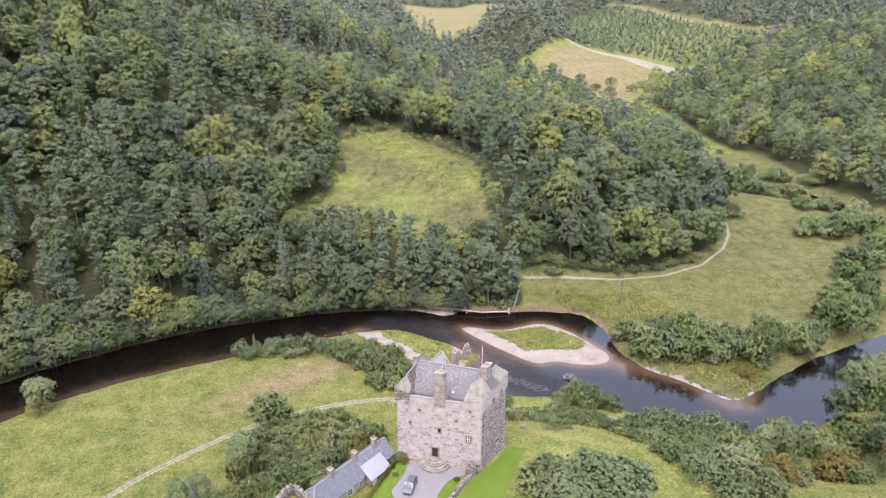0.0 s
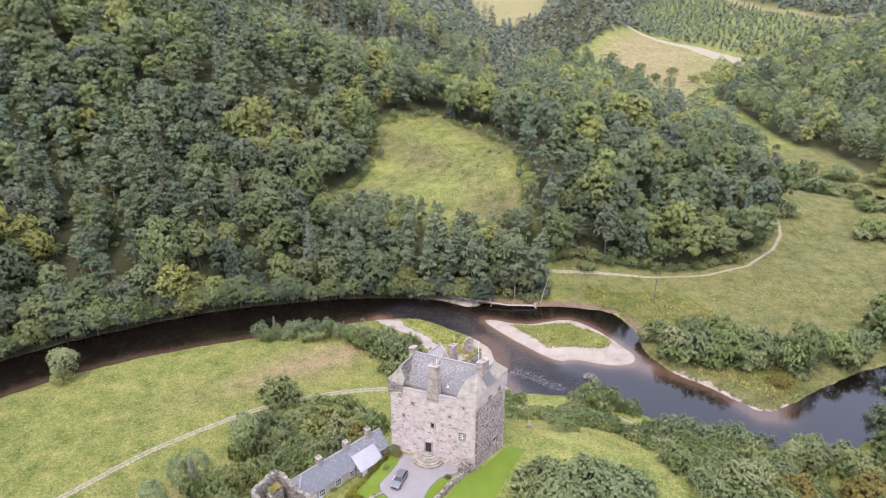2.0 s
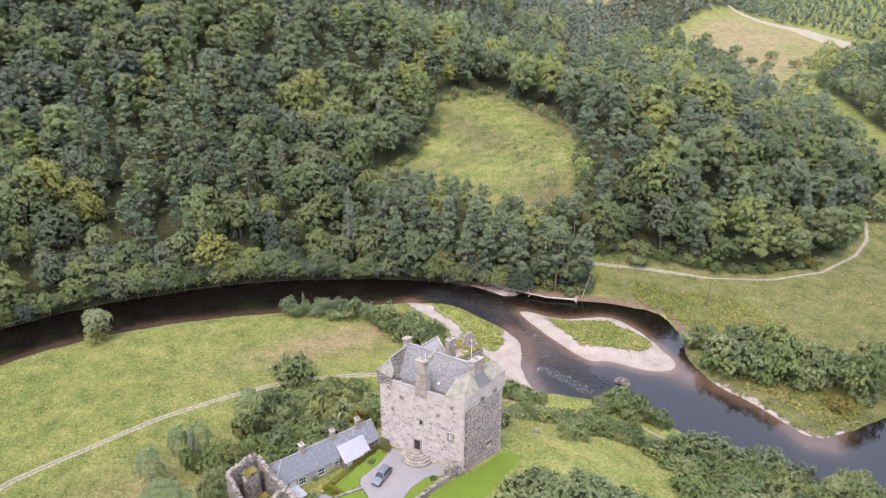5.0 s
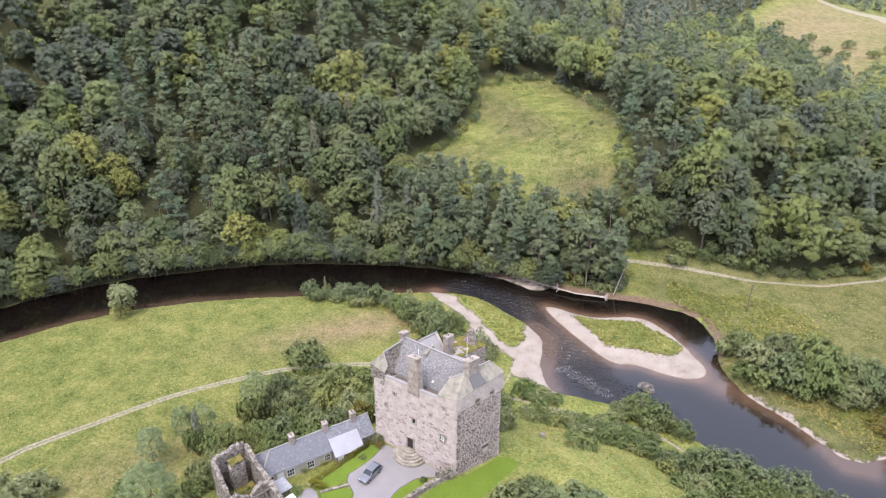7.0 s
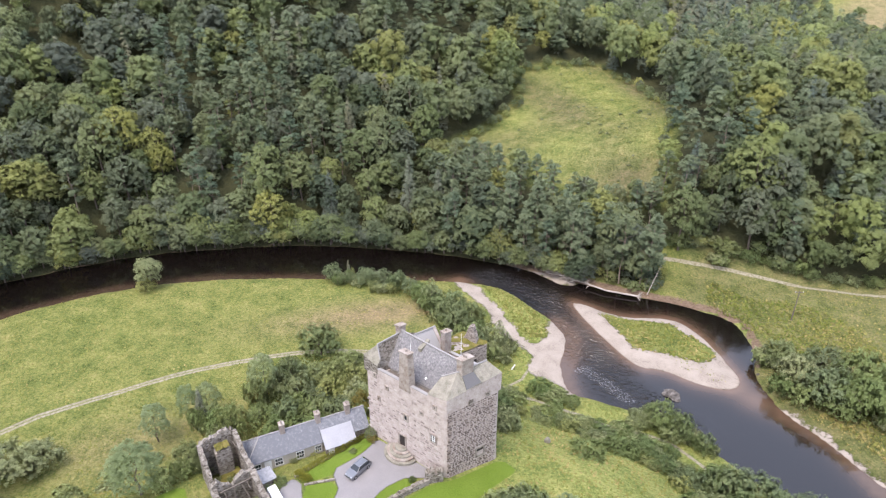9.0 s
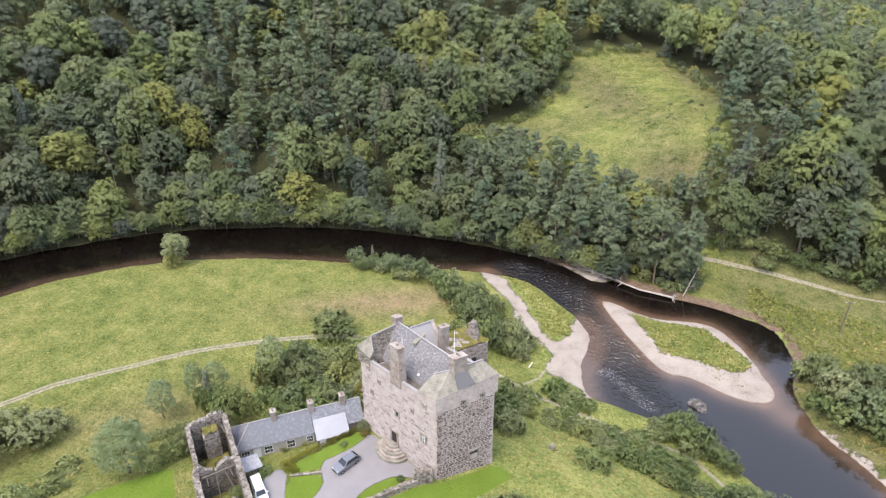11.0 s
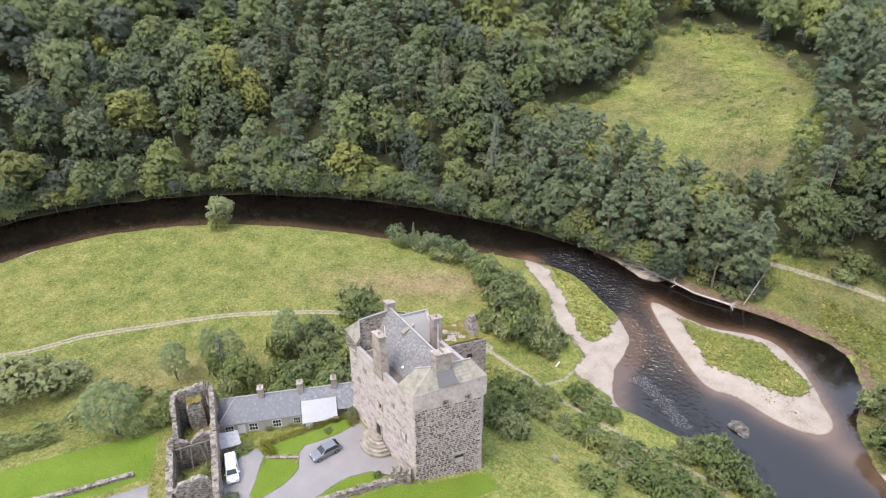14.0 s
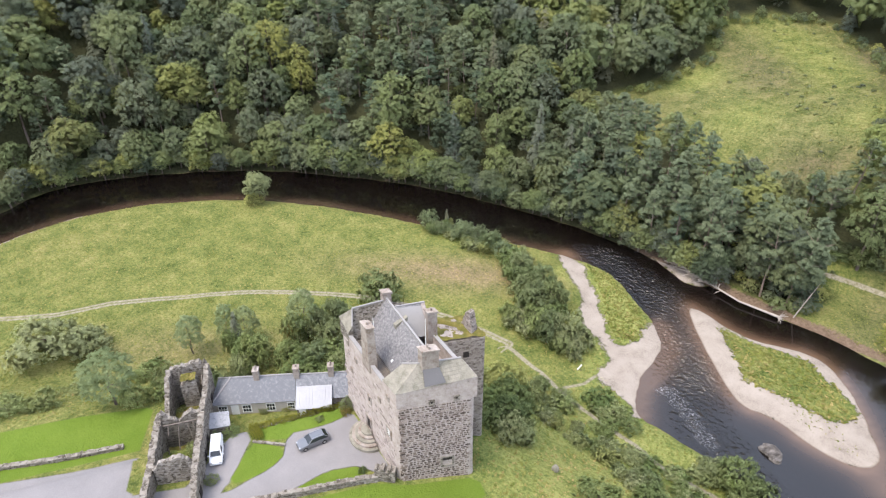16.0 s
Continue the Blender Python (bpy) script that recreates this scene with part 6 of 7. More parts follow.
# ---- single trees, shrubs and hedges ----
def leafy(name, lobes, n, size, material, jitter=0.65, cored=True):
    v = lobed_crown(rng, lobes, n, size, jitter)
    v, f, nv = with_core(rng, v, lobes) if cored else (v[0], quads_for(v[0]), v[1])
    return raw_mesh(name, v, f, material, normals=nv)


def shrub_lobes(H, R, n=26):
    """A bush: a broad body with many small bosses, some standing out of its outline."""
    out = [(0, 0, H * 0.42, R * 0.80, H * 0.48 / (R * 0.80))]
    for k in range(n):
        z = 1 - 1.25 * (k + 0.5) / n
        a, ring = 2.4 * k + rng.uniform(-0.4, 0.4), math.sqrt(max(0.0, 1 - z * z))
        f = rng.uniform(0.70, 1.0)
        out.append((R * f * ring * math.cos(a), R * f * ring * math.sin(a), H * 0.42 + H * 0.54 * f * z, R * rng.uniform(0.14, 0.34), rng.uniform(0.8, 1.4)))
    return out


FORMS = {}
for key, mat_, H, R, n, size, cored in (("shrub", LEAF_SHRUB, 5, 3.6, 1150, 0.25, True), ("willow", LEAF_WILLOW, 6, 3.8, 1250, 0.24, True), ("dark", LEAF_BUSH, 6, 4.0, 1150, 0.27, True), ("low", LEAF_SHRUB, 3.5, 3.0, 380, 0.31, True),
                                        ("gold", LEAF_GOLD, 5, 3.6, 1200, 0.23, True), ("birch", LEAF_WILLOW, 10, 2.7, 1700, 0.25, False), ("tall", LEAF_SHRUB, 10, 3.6, 1400, 0.33, True)):
    FORMS[key] = []
    for k in range(3):
        if key in ("birch", "tall"):
            lobes = broad_lobes(rng, H, R, 0.10, 26)
        else:
            lobes = shrub_lobes(H, R)
        FORMS[key].append((leafy("crown", lobes, n, size, mat_, 0.7, cored), trunk_mesh(rng, H * 0.75, 0.16 if key != "tall" else 0.24, 6, R * 0.5, 0.2), H, R))
sv, sn = spruce_sprays(rng, 8, 2.0, 900, 0.34)
FORMS["fir"] = [(raw_mesh("crown", sv, quads_for(sv), LEAF_SPRUCE, normals=sn), trunk_mesh(rng, 7, 0.14, 0, 0, 0.5), 8, 2.0)]
TELL = {"shrub": ("broadleaf_shrub", "leafy green shrub on the grassy slope", "shrub"), "willow": ("willow_bush", "grey-green willow bush near the river bank", "willow"), "dark": ("dark_bush", "dense dark green rounded bush in rough grass", "bush"),
        "gold": ("golden_bush", "yellowing bush with golden leaves", "bush"), "birch": ("birch_tree", "slender airy birch with thin grey-green leaves", "birch"), "tall": ("young_tree", "young green broadleaf tree", "tree"), "low": ("bramble_thicket", "low tangled green thicket below taller bushes", "thicket"), "fir": ("fir_tree", "small blue-dark conical fir", "fir tree")}


stem_bm = bmesh.new()
tube(stem_bm, (0, 0, -0.3), (0.1, 0.05, 1.9), 0.08, 0.03, 6)
STEM = bpy.data.meshes.new("stem")
stem_bm.to_mesh(STEM)
stem_bm.free()
STEM.materials.append(BARK)


def grow(key, x, y, H, R, group_name=""):
    """One plant of a form at a place, with its height and half width."""
    crown, trunk, fh, fr = FORMS[key][int(rng.integers(len(FORMS[key])))]
    name, label, cat = TELL[key]
    t = thing(name, (x, y, float(height(x, y)) - 0.15), float(rng.uniform(0, 360)), label=label, category=cat, group=group_name)
    t.scale = (R / fr * 1.15, R / fr * 1.15, H / fh * 1.12)
    child("crown", crown, t)
    if key != "low":
        child("trunk", trunk, t)
    else:
        child("stem", STEM, t)
    if group_name in THICK and H > 2.5:   # lower growth around its foot
        for _ in range(2):
            a = float(rng.uniform(0, 6.283))
            px, py = x + R * 0.95 * math.cos(a), y + R * 0.95 * math.sin(a)
            if float(height(px, py)) > 0.2:
                grow("low", px, py, H * 0.55, R * 0.75, "low growth under the bushes")


THICK = ("alders and willows on the near bank", "bushes on the castle slope", "shrubs of the river meadow", "plants around the cottage")
# behind the cottages and in the field
for row in (("birch", -45.5, 120, 12.5, 3.0), ("gold", -47, 117.5, 4.5, 1.7), ("shrub", -47, 107.5, 6, 3.0), ("dark", -44.5, 107.5, 8, 3.0), ("fir", -53, 108, 9, 1.9), ("shrub", -41.8, 112.8, 5, 2.8), ("willow", -37.7, 116.9, 5, 2.8),
            ("shrub", -35.7, 119.8, 5, 2.8), ("dark", -33.8, 122.5, 5.5, 3.0), ("shrub", -35.6, 129, 6.5, 3.6), ("dark", -33.5, 135.6, 6, 3.4), ("shrub", -28.5, 132.6, 6, 3.6), ("dark", -43, 126, 8, 3.2), ("shrub", -31.7, 126, 6.5, 3.6),
            ("shrub", -39, 123, 6.5, 3.2), ("willow", -38.5, 128, 6.5, 3.2), ("shrub", -26, 127, 6, 3.6), ("dark", -27, 137, 5.5, 3.4), ("shrub", -20, 124, 6.5, 3.6), ("shrub", -21, 131, 5.5, 3.6), ("gold", -18.5, 118, 6, 2.2), ("dark", -16, 121, 6, 3.0),
            ("shrub", -29, 118, 5.5, 3.2), ("dark", -25, 119, 5.5, 3.0), ("shrub", -36, 111, 4.5, 2.6), ("dark", -32, 112.5, 4.5, 2.4), ("shrub", -28, 114, 4, 2.4), ("shrub", -34.5, 88, 5.5, 2.4), ("dark", -32, 92.5, 4.5, 2.0), ("shrub", -40, 98, 4.0, 2.2)):
    grow(*row, group_name="plants around the cottage")
for row in (("dark", -44.5, 139.5, 7.0, 4.6), ("birch", -56.5, 107.5, 9.5, 2.2), ("birch", -53, 110, 9.5, 2.4), ("birch", -58.3, 100.3, 9.5, 2.5), ("birch", -37, 79.8, 9.5, 3.7), ("shrub", -34.2, 82, 3.5, 1.8), ("shrub", -79, 79, 7, 6.5), ("shrub", -74, 85, 5, 4.0),
            ("shrub", -57.5, 89.8, 2.6, 2.2), ("dark", -44.4, 71.6, 2.2, 2.2), ("shrub", -46.6, 67, 2.0, 2.4), ("low", -60, 93, 1.4, 1.8), ("low", -49, 76, 1.3, 1.8), ("low", -53, 84, 1.2, 1.6), ("low", -63, 82, 1.5, 2.0), ("low", -55, 96, 1.3, 1.5), ("tall", -106.8, 145.8, 9.5, 3.4), ("shrub", -107.8, 143.9, 3, 2.6)):
    grow(*row, group_name="plants standing in the field")
# alders and willows along the near bank
for x, y, H, R, key in ((-61, 170.5, 4.5, 2.4, "willow"), (-57, 172, 5, 2.8, "willow"), (-52, 174, 6, 3.2, "willow"), (-47, 175, 6, 3.2, "dark"), (-42, 175, 5.5, 3.0, "willow"), (-37, 174, 5.5, 3.0, "willow"), (-33, 173, 5, 3, "shrub"),
                        (-29, 171, 6, 3.4, "willow"), (-25, 168, 6.5, 3.4, "dark"), (-21, 165, 7, 3.6, "shrub"), (-17, 161, 7, 3.8, "dark"), (-13, 158, 7, 3.6, "shrub"), (-9, 156, 6.5, 3.4, "dark"), (-6, 159, 5.5, 3.2, "shrub"), (-15, 166, 6, 3.2, "dark"),
                        (-3, 157, 3, 2.0, "shrub"), (-58, 174.5, 8, 1.0, "fir"), (-54, 177, 3.5, 2, "willow"), (-22, 171, 5, 2.8, "willow"), (-19, 156, 5, 2.8, "dark"), (-50, 178.4, 3, 1.8, "willow")):
    grow(key, x, y, H * float(rng.uniform(0.65, 1.3)), R * float(rng.uniform(0.75, 1.05)), "alders and willows on the near bank")
# slope below the tower
for row in (("shrub", -1, 133, 6.5, 3.4), ("dark", 4, 128, 6, 3.4), ("dark", 7, 124, 5, 3.0), ("shrub", 10, 121, 4.0, 2.4), ("shrub", 2, 137, 5, 2.8), ("shrub", 9, 148.5, 3, 2.6), ("shrub", 13, 147.5, 2.6, 2.2), ("dark", 17, 147, 2.2, 1.8), ("dark", 26, 121, 2.4, 3.0),
            ("dark", 30, 130, 3.2, 2.4), ("dark", 34, 132, 3.2, 2.4), ("dark", 38, 130.5, 3.2, 2.2), ("dark", 43, 128, 3.6, 2.6), ("dark", 27, 135, 2.6, 2.0), ("shrub", 36, 149, 6, 2.8), ("dark", 40, 147, 5.5, 2.8), ("shrub", 32, 148, 3.5, 2.2), ("dark", 45, 145, 4.0, 2.0),
            ("willow", 50, 131, 6.5, 3.4), ("willow", 55, 133, 7, 3.6), ("willow", 60, 130, 7, 3.6), ("willow", 65, 131, 7.5, 3.6), ("dark", 59, 124, 6, 3.4), ("dark", 70, 128, 7, 3.6), ("shrub", 65, 120, 7, 3.2), ("tall", 79, 125, 11, 3.4), ("shrub", 72, 122, 6, 3.0),
            ("dark", 52, 124, 4.5, 3.0), ("shrub", 47, 120, 3.5, 2.6), ("willow", 58, 117, 4, 3.0), ("willow", 68, 113, 4.5, 3.4), ("dark", 76, 114, 4, 2.8), ("gold", 84, 109, 6, 3.6), ("gold", 79.5, 107, 5, 3.0), ("gold", 97, 111, 8, 3.2), ("dark", 99, 128, 6, 3.6),
            ("shrub", 92, 124, 5, 3.4), ("shrub", 105, 132, 7, 4.0), ("tall", 113, 122, 15, 5.2), ("tall", 120, 134, 16, 5.4), ("dark", 106, 115, 12, 4.8), ("tall", 127, 142, 15, 5.2), ("willow", 116, 145, 11, 4.6), ("tall", 112, 104, 12, 4.8), ("tall", 109, 128, 12, 4.4), ("tall", 121, 118, 14, 5.0), ("dark", 101, 120, 8, 3.6), ("tall", 111, 145, 15, 5.0), ("tall", 119, 149, 15, 5.0), ("tall", 127, 152, 15, 5.4), ("dark", 104, 140, 10, 4.5), ("tall", 136, 154, 16, 5.5), ("shrub", 100, 101, 7, 4.0),
            ("shrub", 56.5, 100, 5.5, 3.6), ("dark", 46.4, 106, 4.2, 3.2), ("willow", 49.3, 98.4, 4, 3.4), ("gold", 66, 101, 3.6, 3.2), ("shrub", 61, 107, 4, 3.0), ("dark", 54, 110, 3.6, 3.0), ("dark", 60, 94, 4, 3.2), ("willow", 53, 93, 3.4, 3.0), ("tall", 76.6, 125.3, 9, 2.6), ("shrub", 91, 131, 5, 3.4), ("willow", 22, 94, 4.8, 5.0), ("willow", 28, 97, 5.0, 5.2), ("willow", 33, 94, 4.6, 4.8), ("willow", 26, 90, 4.6, 4.8), ("willow", 20, 99, 3.4, 3.0), ("dark", 49, 137, 3.5, 2.4), ("shrub", 22, 140, 2.0, 1.8), ("shrub", 18, 138, 2.4, 1.8)):
    grow(*row, group_name="bushes on the castle slope")
dice2 = random.Random(11)
for k in range(70):
    f = k / 69
    x = -2 + 66 * f + dice2.uniform(-2, 2)
    y = float(np.interp(x, [-5, 10, 24, 40, 55, 70], [139, 139, 138, 136, 130, 124])) + dice2.uniform(-6, 5)
    if min(math.hypot(x - a, y - b) for a, b in ((-2.2, 147), (9, 143.8), (20, 143), (33, 143))) > 1.5:
        grow("low" if dice2.random() < 0.75 else "dark", x, y, dice2.uniform(0.8, 2.2), dice2.uniform(1.0, 2.1), "brambles on the castle slope")
# thicket on the far bank and shrubs over the meadow
for x, y, H, R, key in ((59, 182, 5, 3.2, "shrub"), (62, 175, 6, 3.6, "shrub"), (68, 171, 7, 4.0, "willow"), (75, 169, 7.5, 4.2, "shrub"), (67, 179, 7, 4.2, "dark"), (75, 177, 8.5, 4.6, "shrub"), (84, 176, 6, 4.0, "willow"), (88, 173, 7, 4.2, "willow"), (83, 169, 3.5, 3.0, "shrub"),
                        (97, 170.5, 10.5, 4.6, "dark"), (107, 175, 7, 4.2, "shrub"), (115, 178, 6.5, 4.2, "willow"), (131, 185, 10.5, 6.5, "dark"), (135, 199, 8, 4.8, "shrub"), (147, 206, 9, 5.0, "dark"), (88, 162, 2, 2.6, "gold"), (96, 169, 2.4, 3.0, "shrub"), (131, 283, 4.5, 3.6, "dark"), (98, 240, 2.8, 2.2, "gold"),
                        (43, 226, 4.0, 3.2, "dark"), (160, 268, 6, 4.5, "shrub"), (170, 262, 7, 5, "dark"), (178, 270, 7, 5, "shrub"), (185, 262, 7, 5, "dark"), (160, 325, 6, 4.5, "willow"), (150, 332, 7, 5, "dark"), (168, 322, 5, 4, "willow"), (178, 318, 6, 4.5, "shrub"), (186, 300, 6, 4.5, "willow"),
                        (192, 288, 7, 5, "shrub"), (142, 318, 6, 4.5, "dark"), (155, 352, 7, 5, "shrub"), (170, 356, 6, 4.5, "dark"), (184, 350, 6, 4.5, "willow"), (198, 342, 5, 4.5, "shrub"), (172, 300, 4, 3.5, "dark"), (160, 232, 7, 5, "dark"), (172, 240, 7, 5, "shrub"), (182, 248, 8, 5.5, "dark"), (150, 222, 6, 4, "shrub")):
    grow(key, x, y, H * 1.22, R * 1.08, "shrubs of the river meadow")
for x, y in ((118, 640), (126, 628), (134, 655), (140, 612), (150, 600), (172, 608), (112, 690), (160, 640), (186, 625)):
    grow("dark", x, y, 6, 4.5, "scattered bushes on the dry pasture")

edge = random.Random(21)
for (ax, ay), (bx, by) in zip(NORTH_PATH[:7], NORTH_PATH[1:8]):
    for k in range(4):
        f, off = (k + edge.random()) / 4, edge.uniform(3.5, 6.5)
        run = math.hypot(bx - ax, by - ay)
        grow("low" if edge.random() < 0.5 else "dark", ax + (bx - ax) * f - (by - ay) / run * off, ay + (by - ay) * f + (bx - ax) / run * off, edge.uniform(1.6, 4.0), edge.uniform(1.5, 3.0), "undergrowth at the wood's edge")

# weeds within the roofless ruin
for l, w, H, R in ((5.2, 3.6, 1.7, 1.3), (6.8, 4.6, 2.2, 1.2), (3.6, 1.2, 1.3, 0.9), (7.6, 2.0, 1.2, 1.0), (13.4, 4.6, 1.6, 1.0), (15.4, 3.8, 1.2, 0.9), (8.0, 4.9, 2.4, 0.8)):
    p = rt(l, w, 0)
    grow("shrub", p.x, p.y, H + 0.4, R, "weeds in the roofless ruin")
for l, w, H, R in ((12, 7.4, 1.6, 1.0), (-1.3, 4.0, 4.4, 1.6), (-1.0, 1.0, 3.4, 1.4), (19, 7.2, 1.2, 0.9)):
    p = rt(l, w, 0)
    grow("dark", p.x, p.y, H, R, "bushes beside the roofless ruin")

# hedge along the garden wall
hedge = thing("hedge", label="low clipped yellow-green hedge along the garden wall", category="hedge")
hl = []
for k in range(30):
    f = k / 29
    p = Vector((-14.7, 91.9, 0)).lerp(Vector((-9.3, 103.8, 0)), f)
    hl.append((p.x, p.y, float(height(p.x, p.y)) + 0.35, 0.62 + 0.12 * math.sin(k * 2.3), 0.8))
for k in range(6):
    p = Vector((-14.4, 91.6, 0)).lerp(Vector((-12.4, 91.2, 0)), k / 5)
    hl.append((p.x, p.y, float(height(p.x, p.y)) + 0.4, 0.75, 0.9))
LEAF_HEDGE = leaf("hedge_leaves", [(0.0, (0.26, 0.26, 0.045)), (1.0, (0.22, 0.24, 0.05))])
ob = child("foliage", leafy("foliage", hl, 2600, 0.13, LEAF_HEDGE), hedge)
for x, y, key, H, R in ((-8.4, 104.0, "shrub", 1.6, 1.0), (-7.6, 103.2, "gold", 1.0, 0.8), (-16.2, 89.0, "shrub", 1.6, 1.1), (-17.0, 98.6, "shrub", 1.3, 1.2), (-15.2, 101.2, "shrub", 1.4, 1.2), (-13.8, 103.0, "shrub", 1.2, 1.0), (-18.6, 95.6, "shrub", 1.0, 0.9), (-9.2, 99.6, "dark", 0.5, 0.6), (2.6, 98.4, "dark", 0.5, 0.6)):
    grow(key, x, y, H, R, "garden shrubs by the cottage")


# ---- river things ----
def rough_ball(bm, at, size, seed, cuts=2):
    before = set(bm.verts)
    bmesh.ops.create_icosphere(bm, subdivisions=cuts, radius=1)
    for v in bm.verts:
        if v not in before:
            k = 1 + 0.35 * noise.noise(v.co * 1.3 + Vector((seed, 0, 0))) + 0.12 * noise.noise(v.co * 4 + Vector((0, seed, 0)))
            v.co = Vector((v.co.x * size[0] * k, v.co.y * size[1] * k, v.co.z * size[2] * k)) + Vector(at)


for x, y, z, s, nm in ((36.9, 161.8, 0.1, (1.9, 1.5, 1.0), "boulder"), (38.2, 160.6, 0.0, (1.0, 0.8, 0.6), "boulder"), (18.3, 121.5, float(height(18.3, 121.5)) + 0.3, (0.6, 0.45, 0.8), "standing_stone"), (55, 178, 0.1, (0.5, 0.4, 0.3), "boulder"), (84.5, 130.5, 0.1, (1.4, 0.5, 0.35), "boulder")):
    bm = bmesh.new()
    rough_ball(bm, (0, 0, 0), s, x, 3)
    b = part(nm, bm, BOULDER if nm == "boulder" else SLABS)
    b.location = (x, y, z)
    tagged(b, label="weathered grey boulder in the shallow river" if nm == "boulder" else "pale rough standing stone in the grass", category="rock")

log = thing("fallen_tree", label="bleached fallen tree with bare branches across the river edge", category="fallen tree")
bm = bmesh.new()
tube(bm, (22.5, 200.6, 0.8), (13.5, 199.6, 1.0), 0.30, 0.24, 9)
tube(bm, (13.5, 199.6, 1.0), (4.4, 201.4, 1.2), 0.24, 0.17, 8)
tube(bm, (4.4, 201.4, 1.2), (-6, 203.6, 1.3), 0.17, 0.06, 8)
part("trunk", bm, DEADWOOD, log)
rr = random.Random(3)
for k in range(64):
    f = rr.random() ** 0.8
    base = Vector((9, 200.4, 1.1)).lerp(Vector((-5, 203.4, 1.2)), f)
    tip = base + Vector((rr.uniform(-3.4, 0.2), rr.uniform(-2.8, 1.6), rr.uniform(-1.0, 1.6)))
    bm = bmesh.new()
    tube(bm, base, tip, 0.13, 0.04, 5)
    mid = base.lerp(tip, 0.6)
    tube(bm, mid, mid + Vector((rr.uniform(-1.6, 0.4), rr.uniform(-1.2, 1.2), rr.uniform(-0.3, 1.0))), 0.05, 0.02, 4)
    part("branch", bm, DEADWOOD, log)
for k in range(16):
    a = 6.2832 * k / 16
    bm = bmesh.new()
    tube(bm, (22.3, 200.6, 0.8), (23.2 + rr.uniform(-0.6, 0.6), 200.7 + 1.7 * math.cos(a), 0.8 + 1.2 * math.sin(a)), 0.14, 0.03, 5)
    part("root", bm, DEADWOOD, log)
snag = thing("leaning_snag", label="bare dead trunk leaning out from the river bank", category="dead tree")
bm = bmesh.new()
tube(bm, (24.6, 203.0, 0.6), (27.0, 204.5, 10.5), 0.16, 0.05, 7)
part("trunk", bm, DEADWOOD, snag)
for k in range(7):
    z = 4 + k
    p = Vector((24.6, 203.0, 0.6)).lerp(Vector((27.0, 204.5, 10.5)), (z - 0.6) / 10.9)
    bm = bmesh.new()
    tube(bm, p, p + Vector((1.2 * math.cos(k * 2.2), 1.2 * math.sin(k * 2.2), 0.5)), 0.05, 0.02, 4)
    part("branch", bm, DEADWOOD, snag)

pole = thing("utility_pole", (62.0, 204.3, float(height(62.0, 204.3))), 25, label="wooden utility pole with crossarm in the meadow", category="utility pole")
bm = bmesh.new()
tube(bm, (0, 0, -0.5), (0, 0, 9.2), 0.17, 0.12, 9)
part("post", bm, TIMBER, pole)
bm = bmesh.new()
box(bm, (-1.1, -0.08, 8.7), (1.1, 0.08, 8.85))
part("crossarm", bm, TIMBER, pole)
for x in (-0.95, 0.0, 0.95):
    bm = bmesh.new()
    tube(bm, (x, 0, 8.85), (x, 0, 9.1), 0.06, 0.05, 7)
    part("insulator", bm, WHITE, pole)

sign = thing("leaning_board", (1.0, 153.9, float(height(1.0, 153.9))), label="narrow white painted board leaning on a short post", category="sign")
bm = bmesh.new()
tube(bm, (0.35, 0.1, -0.3), (0.35, 0.1, 1.0), 0.06, 0.05, 7)
part("post", bm, TIMBER, sign)
bm = bmesh.new()
slab(bm, [(-0.5, 0.06, 0.05), (-0.2, -0.16, 0.05), (0.55, -0.06, 1.75), (0.25, 0.16, 1.75)], (0.03, 0.05, 0.0))
part("board", bm, WHITE, sign)

# small white house by the far road
fx, fy = 239.0, 657.0
house = thing("roadside_house", (fx, fy, float(height(fx, fy))), 20, label="small white house beside the valley road", category="house")
bm = bmesh.new()
box(bm, (-6, -3.5, -1), (6, 3.5, 3.2))
part("wall", bm, WHITE, house)
bm = bmesh.new()
slab(bm, [(-6.3, -3.8, 3.1), (6.3, -3.8, 3.1), (6.3, 0, 6.0), (-6.3, 0, 6.0)], (0, 0.1, -0.15))
slab(bm, [(-6.3, 3.8, 3.1), (6.3, 3.8, 3.1), (6.3, 0, 6.0), (-6.3, 0, 6.0)], (0, -0.1, -0.15))
part("roof", bm, SLATE, house)


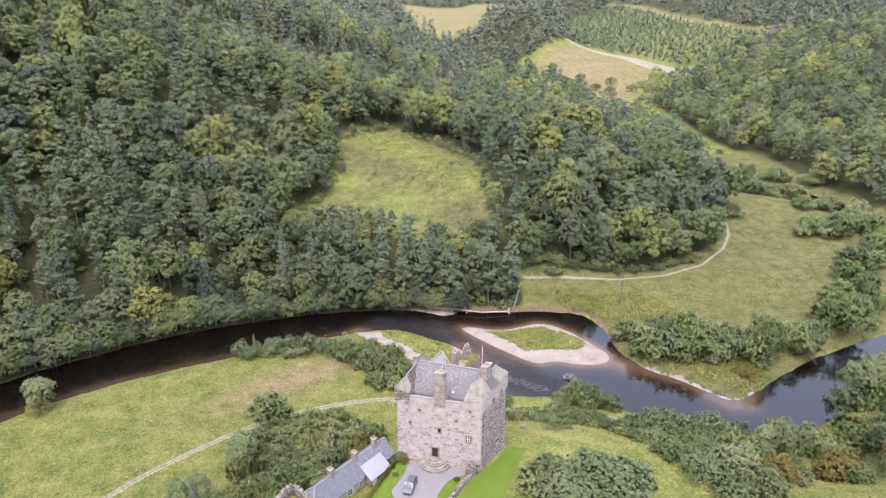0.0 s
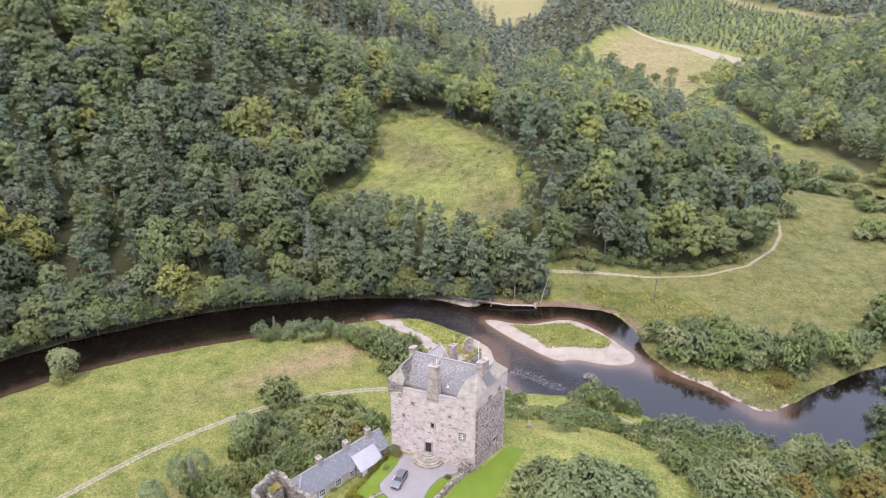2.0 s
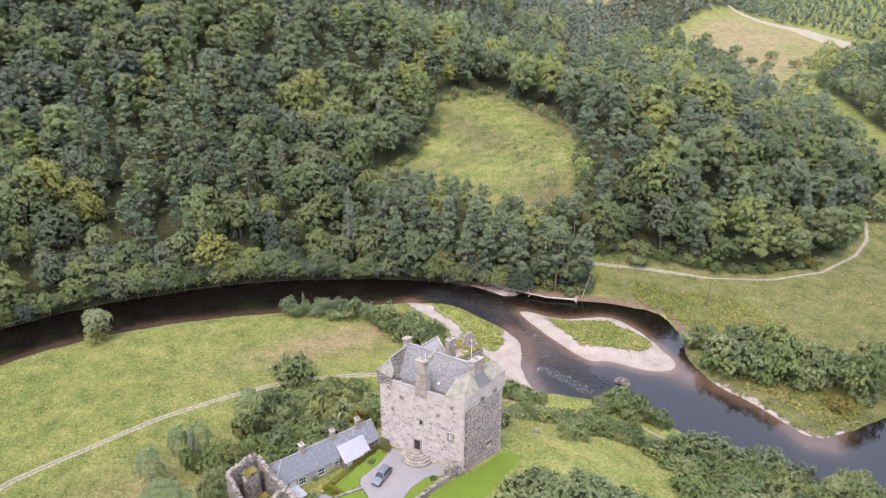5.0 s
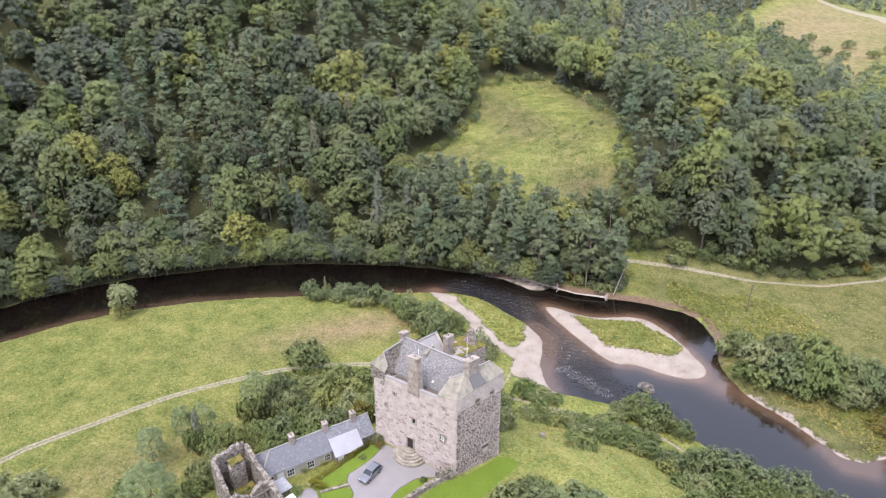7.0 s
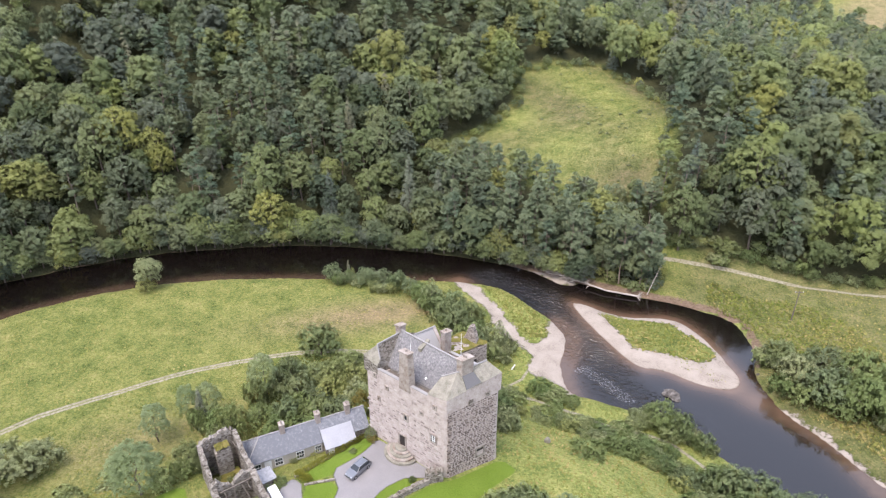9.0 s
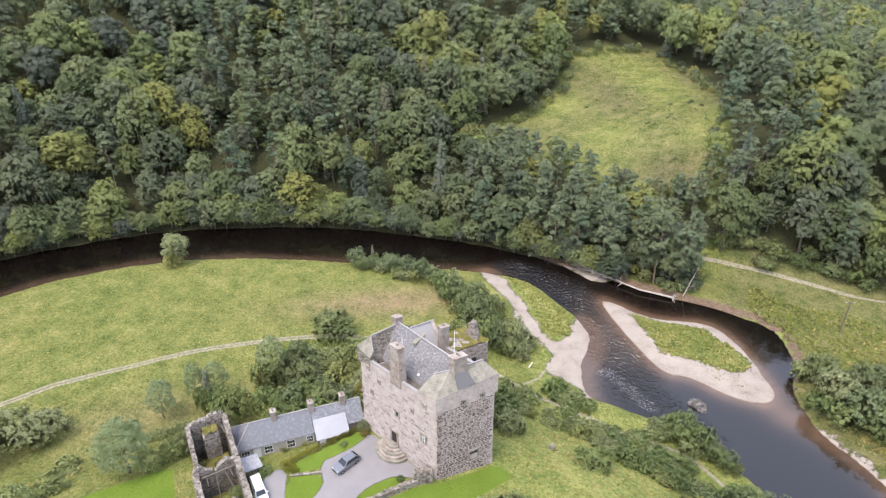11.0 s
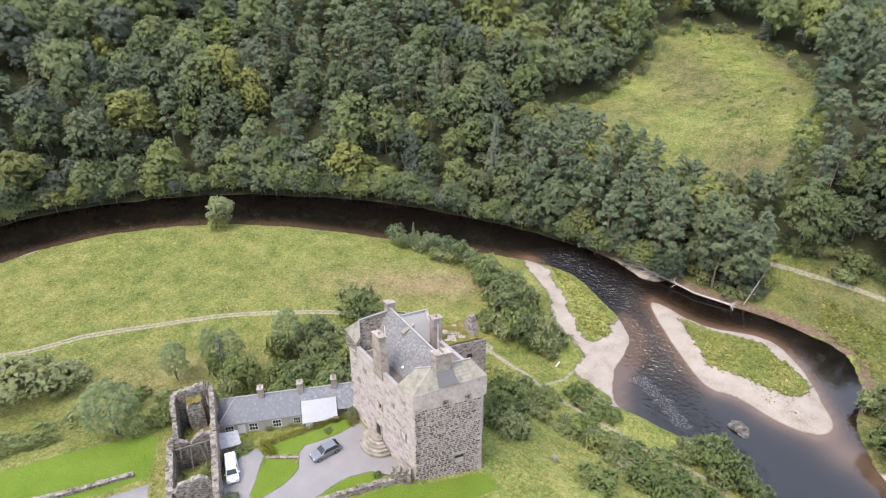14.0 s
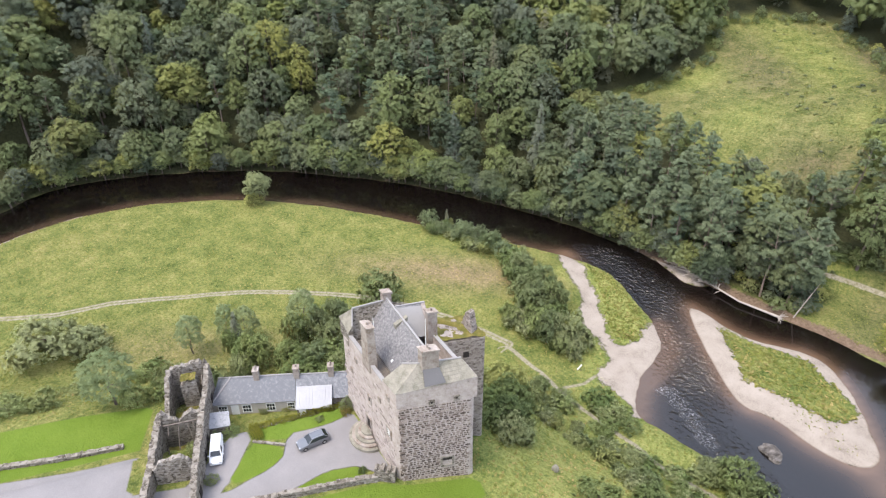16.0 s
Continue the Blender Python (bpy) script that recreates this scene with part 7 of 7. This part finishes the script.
# ---- stones last ----
EAST_MESH = [stone_mesh(1, 1, 0.05, k) for k in range(6)]
FRONT_MESH = [stone_mesh(1, 1, 0.035, 20 + k) for k in range(6)]
for me in EAST_MESH:
    me.materials.append(WHIN)
for me in FRONT_MESH:
    me.materials.append(PINKSTONE)
dice = random.Random(5)
east_spin, front_spin = math.degrees(math.atan2(EV.y, EV.x)), SPIN
mid_u, mid_v = LEN / 2, DEEP / 2


def set_stones(places, at_end, meshes, bare, single_z, group_name, label):
    """Stones between two heights as objects, the rest joined."""
    rest_v, rest_f, o, singles = [], [], 0, 0
    for a, z, w, h in places:
        if near_opening(a, z, bare):
            continue
        g = batter(z)
        if at_end:
            p = tw(LEN + mid_u * g, mid_v + (a - mid_v) * (1 + g), z)
        else:
            p = tw(mid_u + (a - mid_u) * (1 + g), -mid_v * g, z)
        m = pose(p.x, p.y, p.z, dice.uniform(-3, 3), dice.uniform(-7, 7), east_spin if at_end else front_spin) @ Matrix.Diagonal((w, 1, h, 1))
        me = meshes[dice.randrange(6)]
        if single_z[0] < z < single_z[1] and singles < 290:
            child("stone", me, tower, m)
            singles += 1
            continue
        co = [m @ v.co for v in me.vertices]
        rest_v += [tuple(c) for c in co]
        rest_f += [[i + o for i in f.vertices] for f in me.polygons]
        o += len(co)
    me = bpy.data.meshes.new(group_name)
    me.from_pydata(rest_v, [], rest_f)
    me.materials.append(meshes[0].materials[0])
    ob = child(group_name, me, tower)
    tagged(ob, label=label, kind="stuff")


set_stones(laid(DEEP - 0.5, 16.6, 33.0, 0.36, 0.60, 3), True, EAST_MESH, [(6.4, 21.4, 1.35, 1.5), (4.4, 33.2, 0.3, 0.4), (7.6, 33.4, 0.3, 0.4)], (20.0, 25.5), "rubble_facing", "dark whinstone rubble set in pale mortar")
front_places = [q for q in laid(LEN - 0.6, 18.6, 32.5, 0.42, 0.78, 4) if dice.random() < (0.8 if q[0] > 12.2 else 0.42) * (1 if q[1] < 29 else 0.45)]
set_stones(front_places, False, FRONT_MESH, [q[1:] for q in OPENINGS], (19.5, 27.5), "rubble_facing", "pinkish rubble showing through worn lime harling")
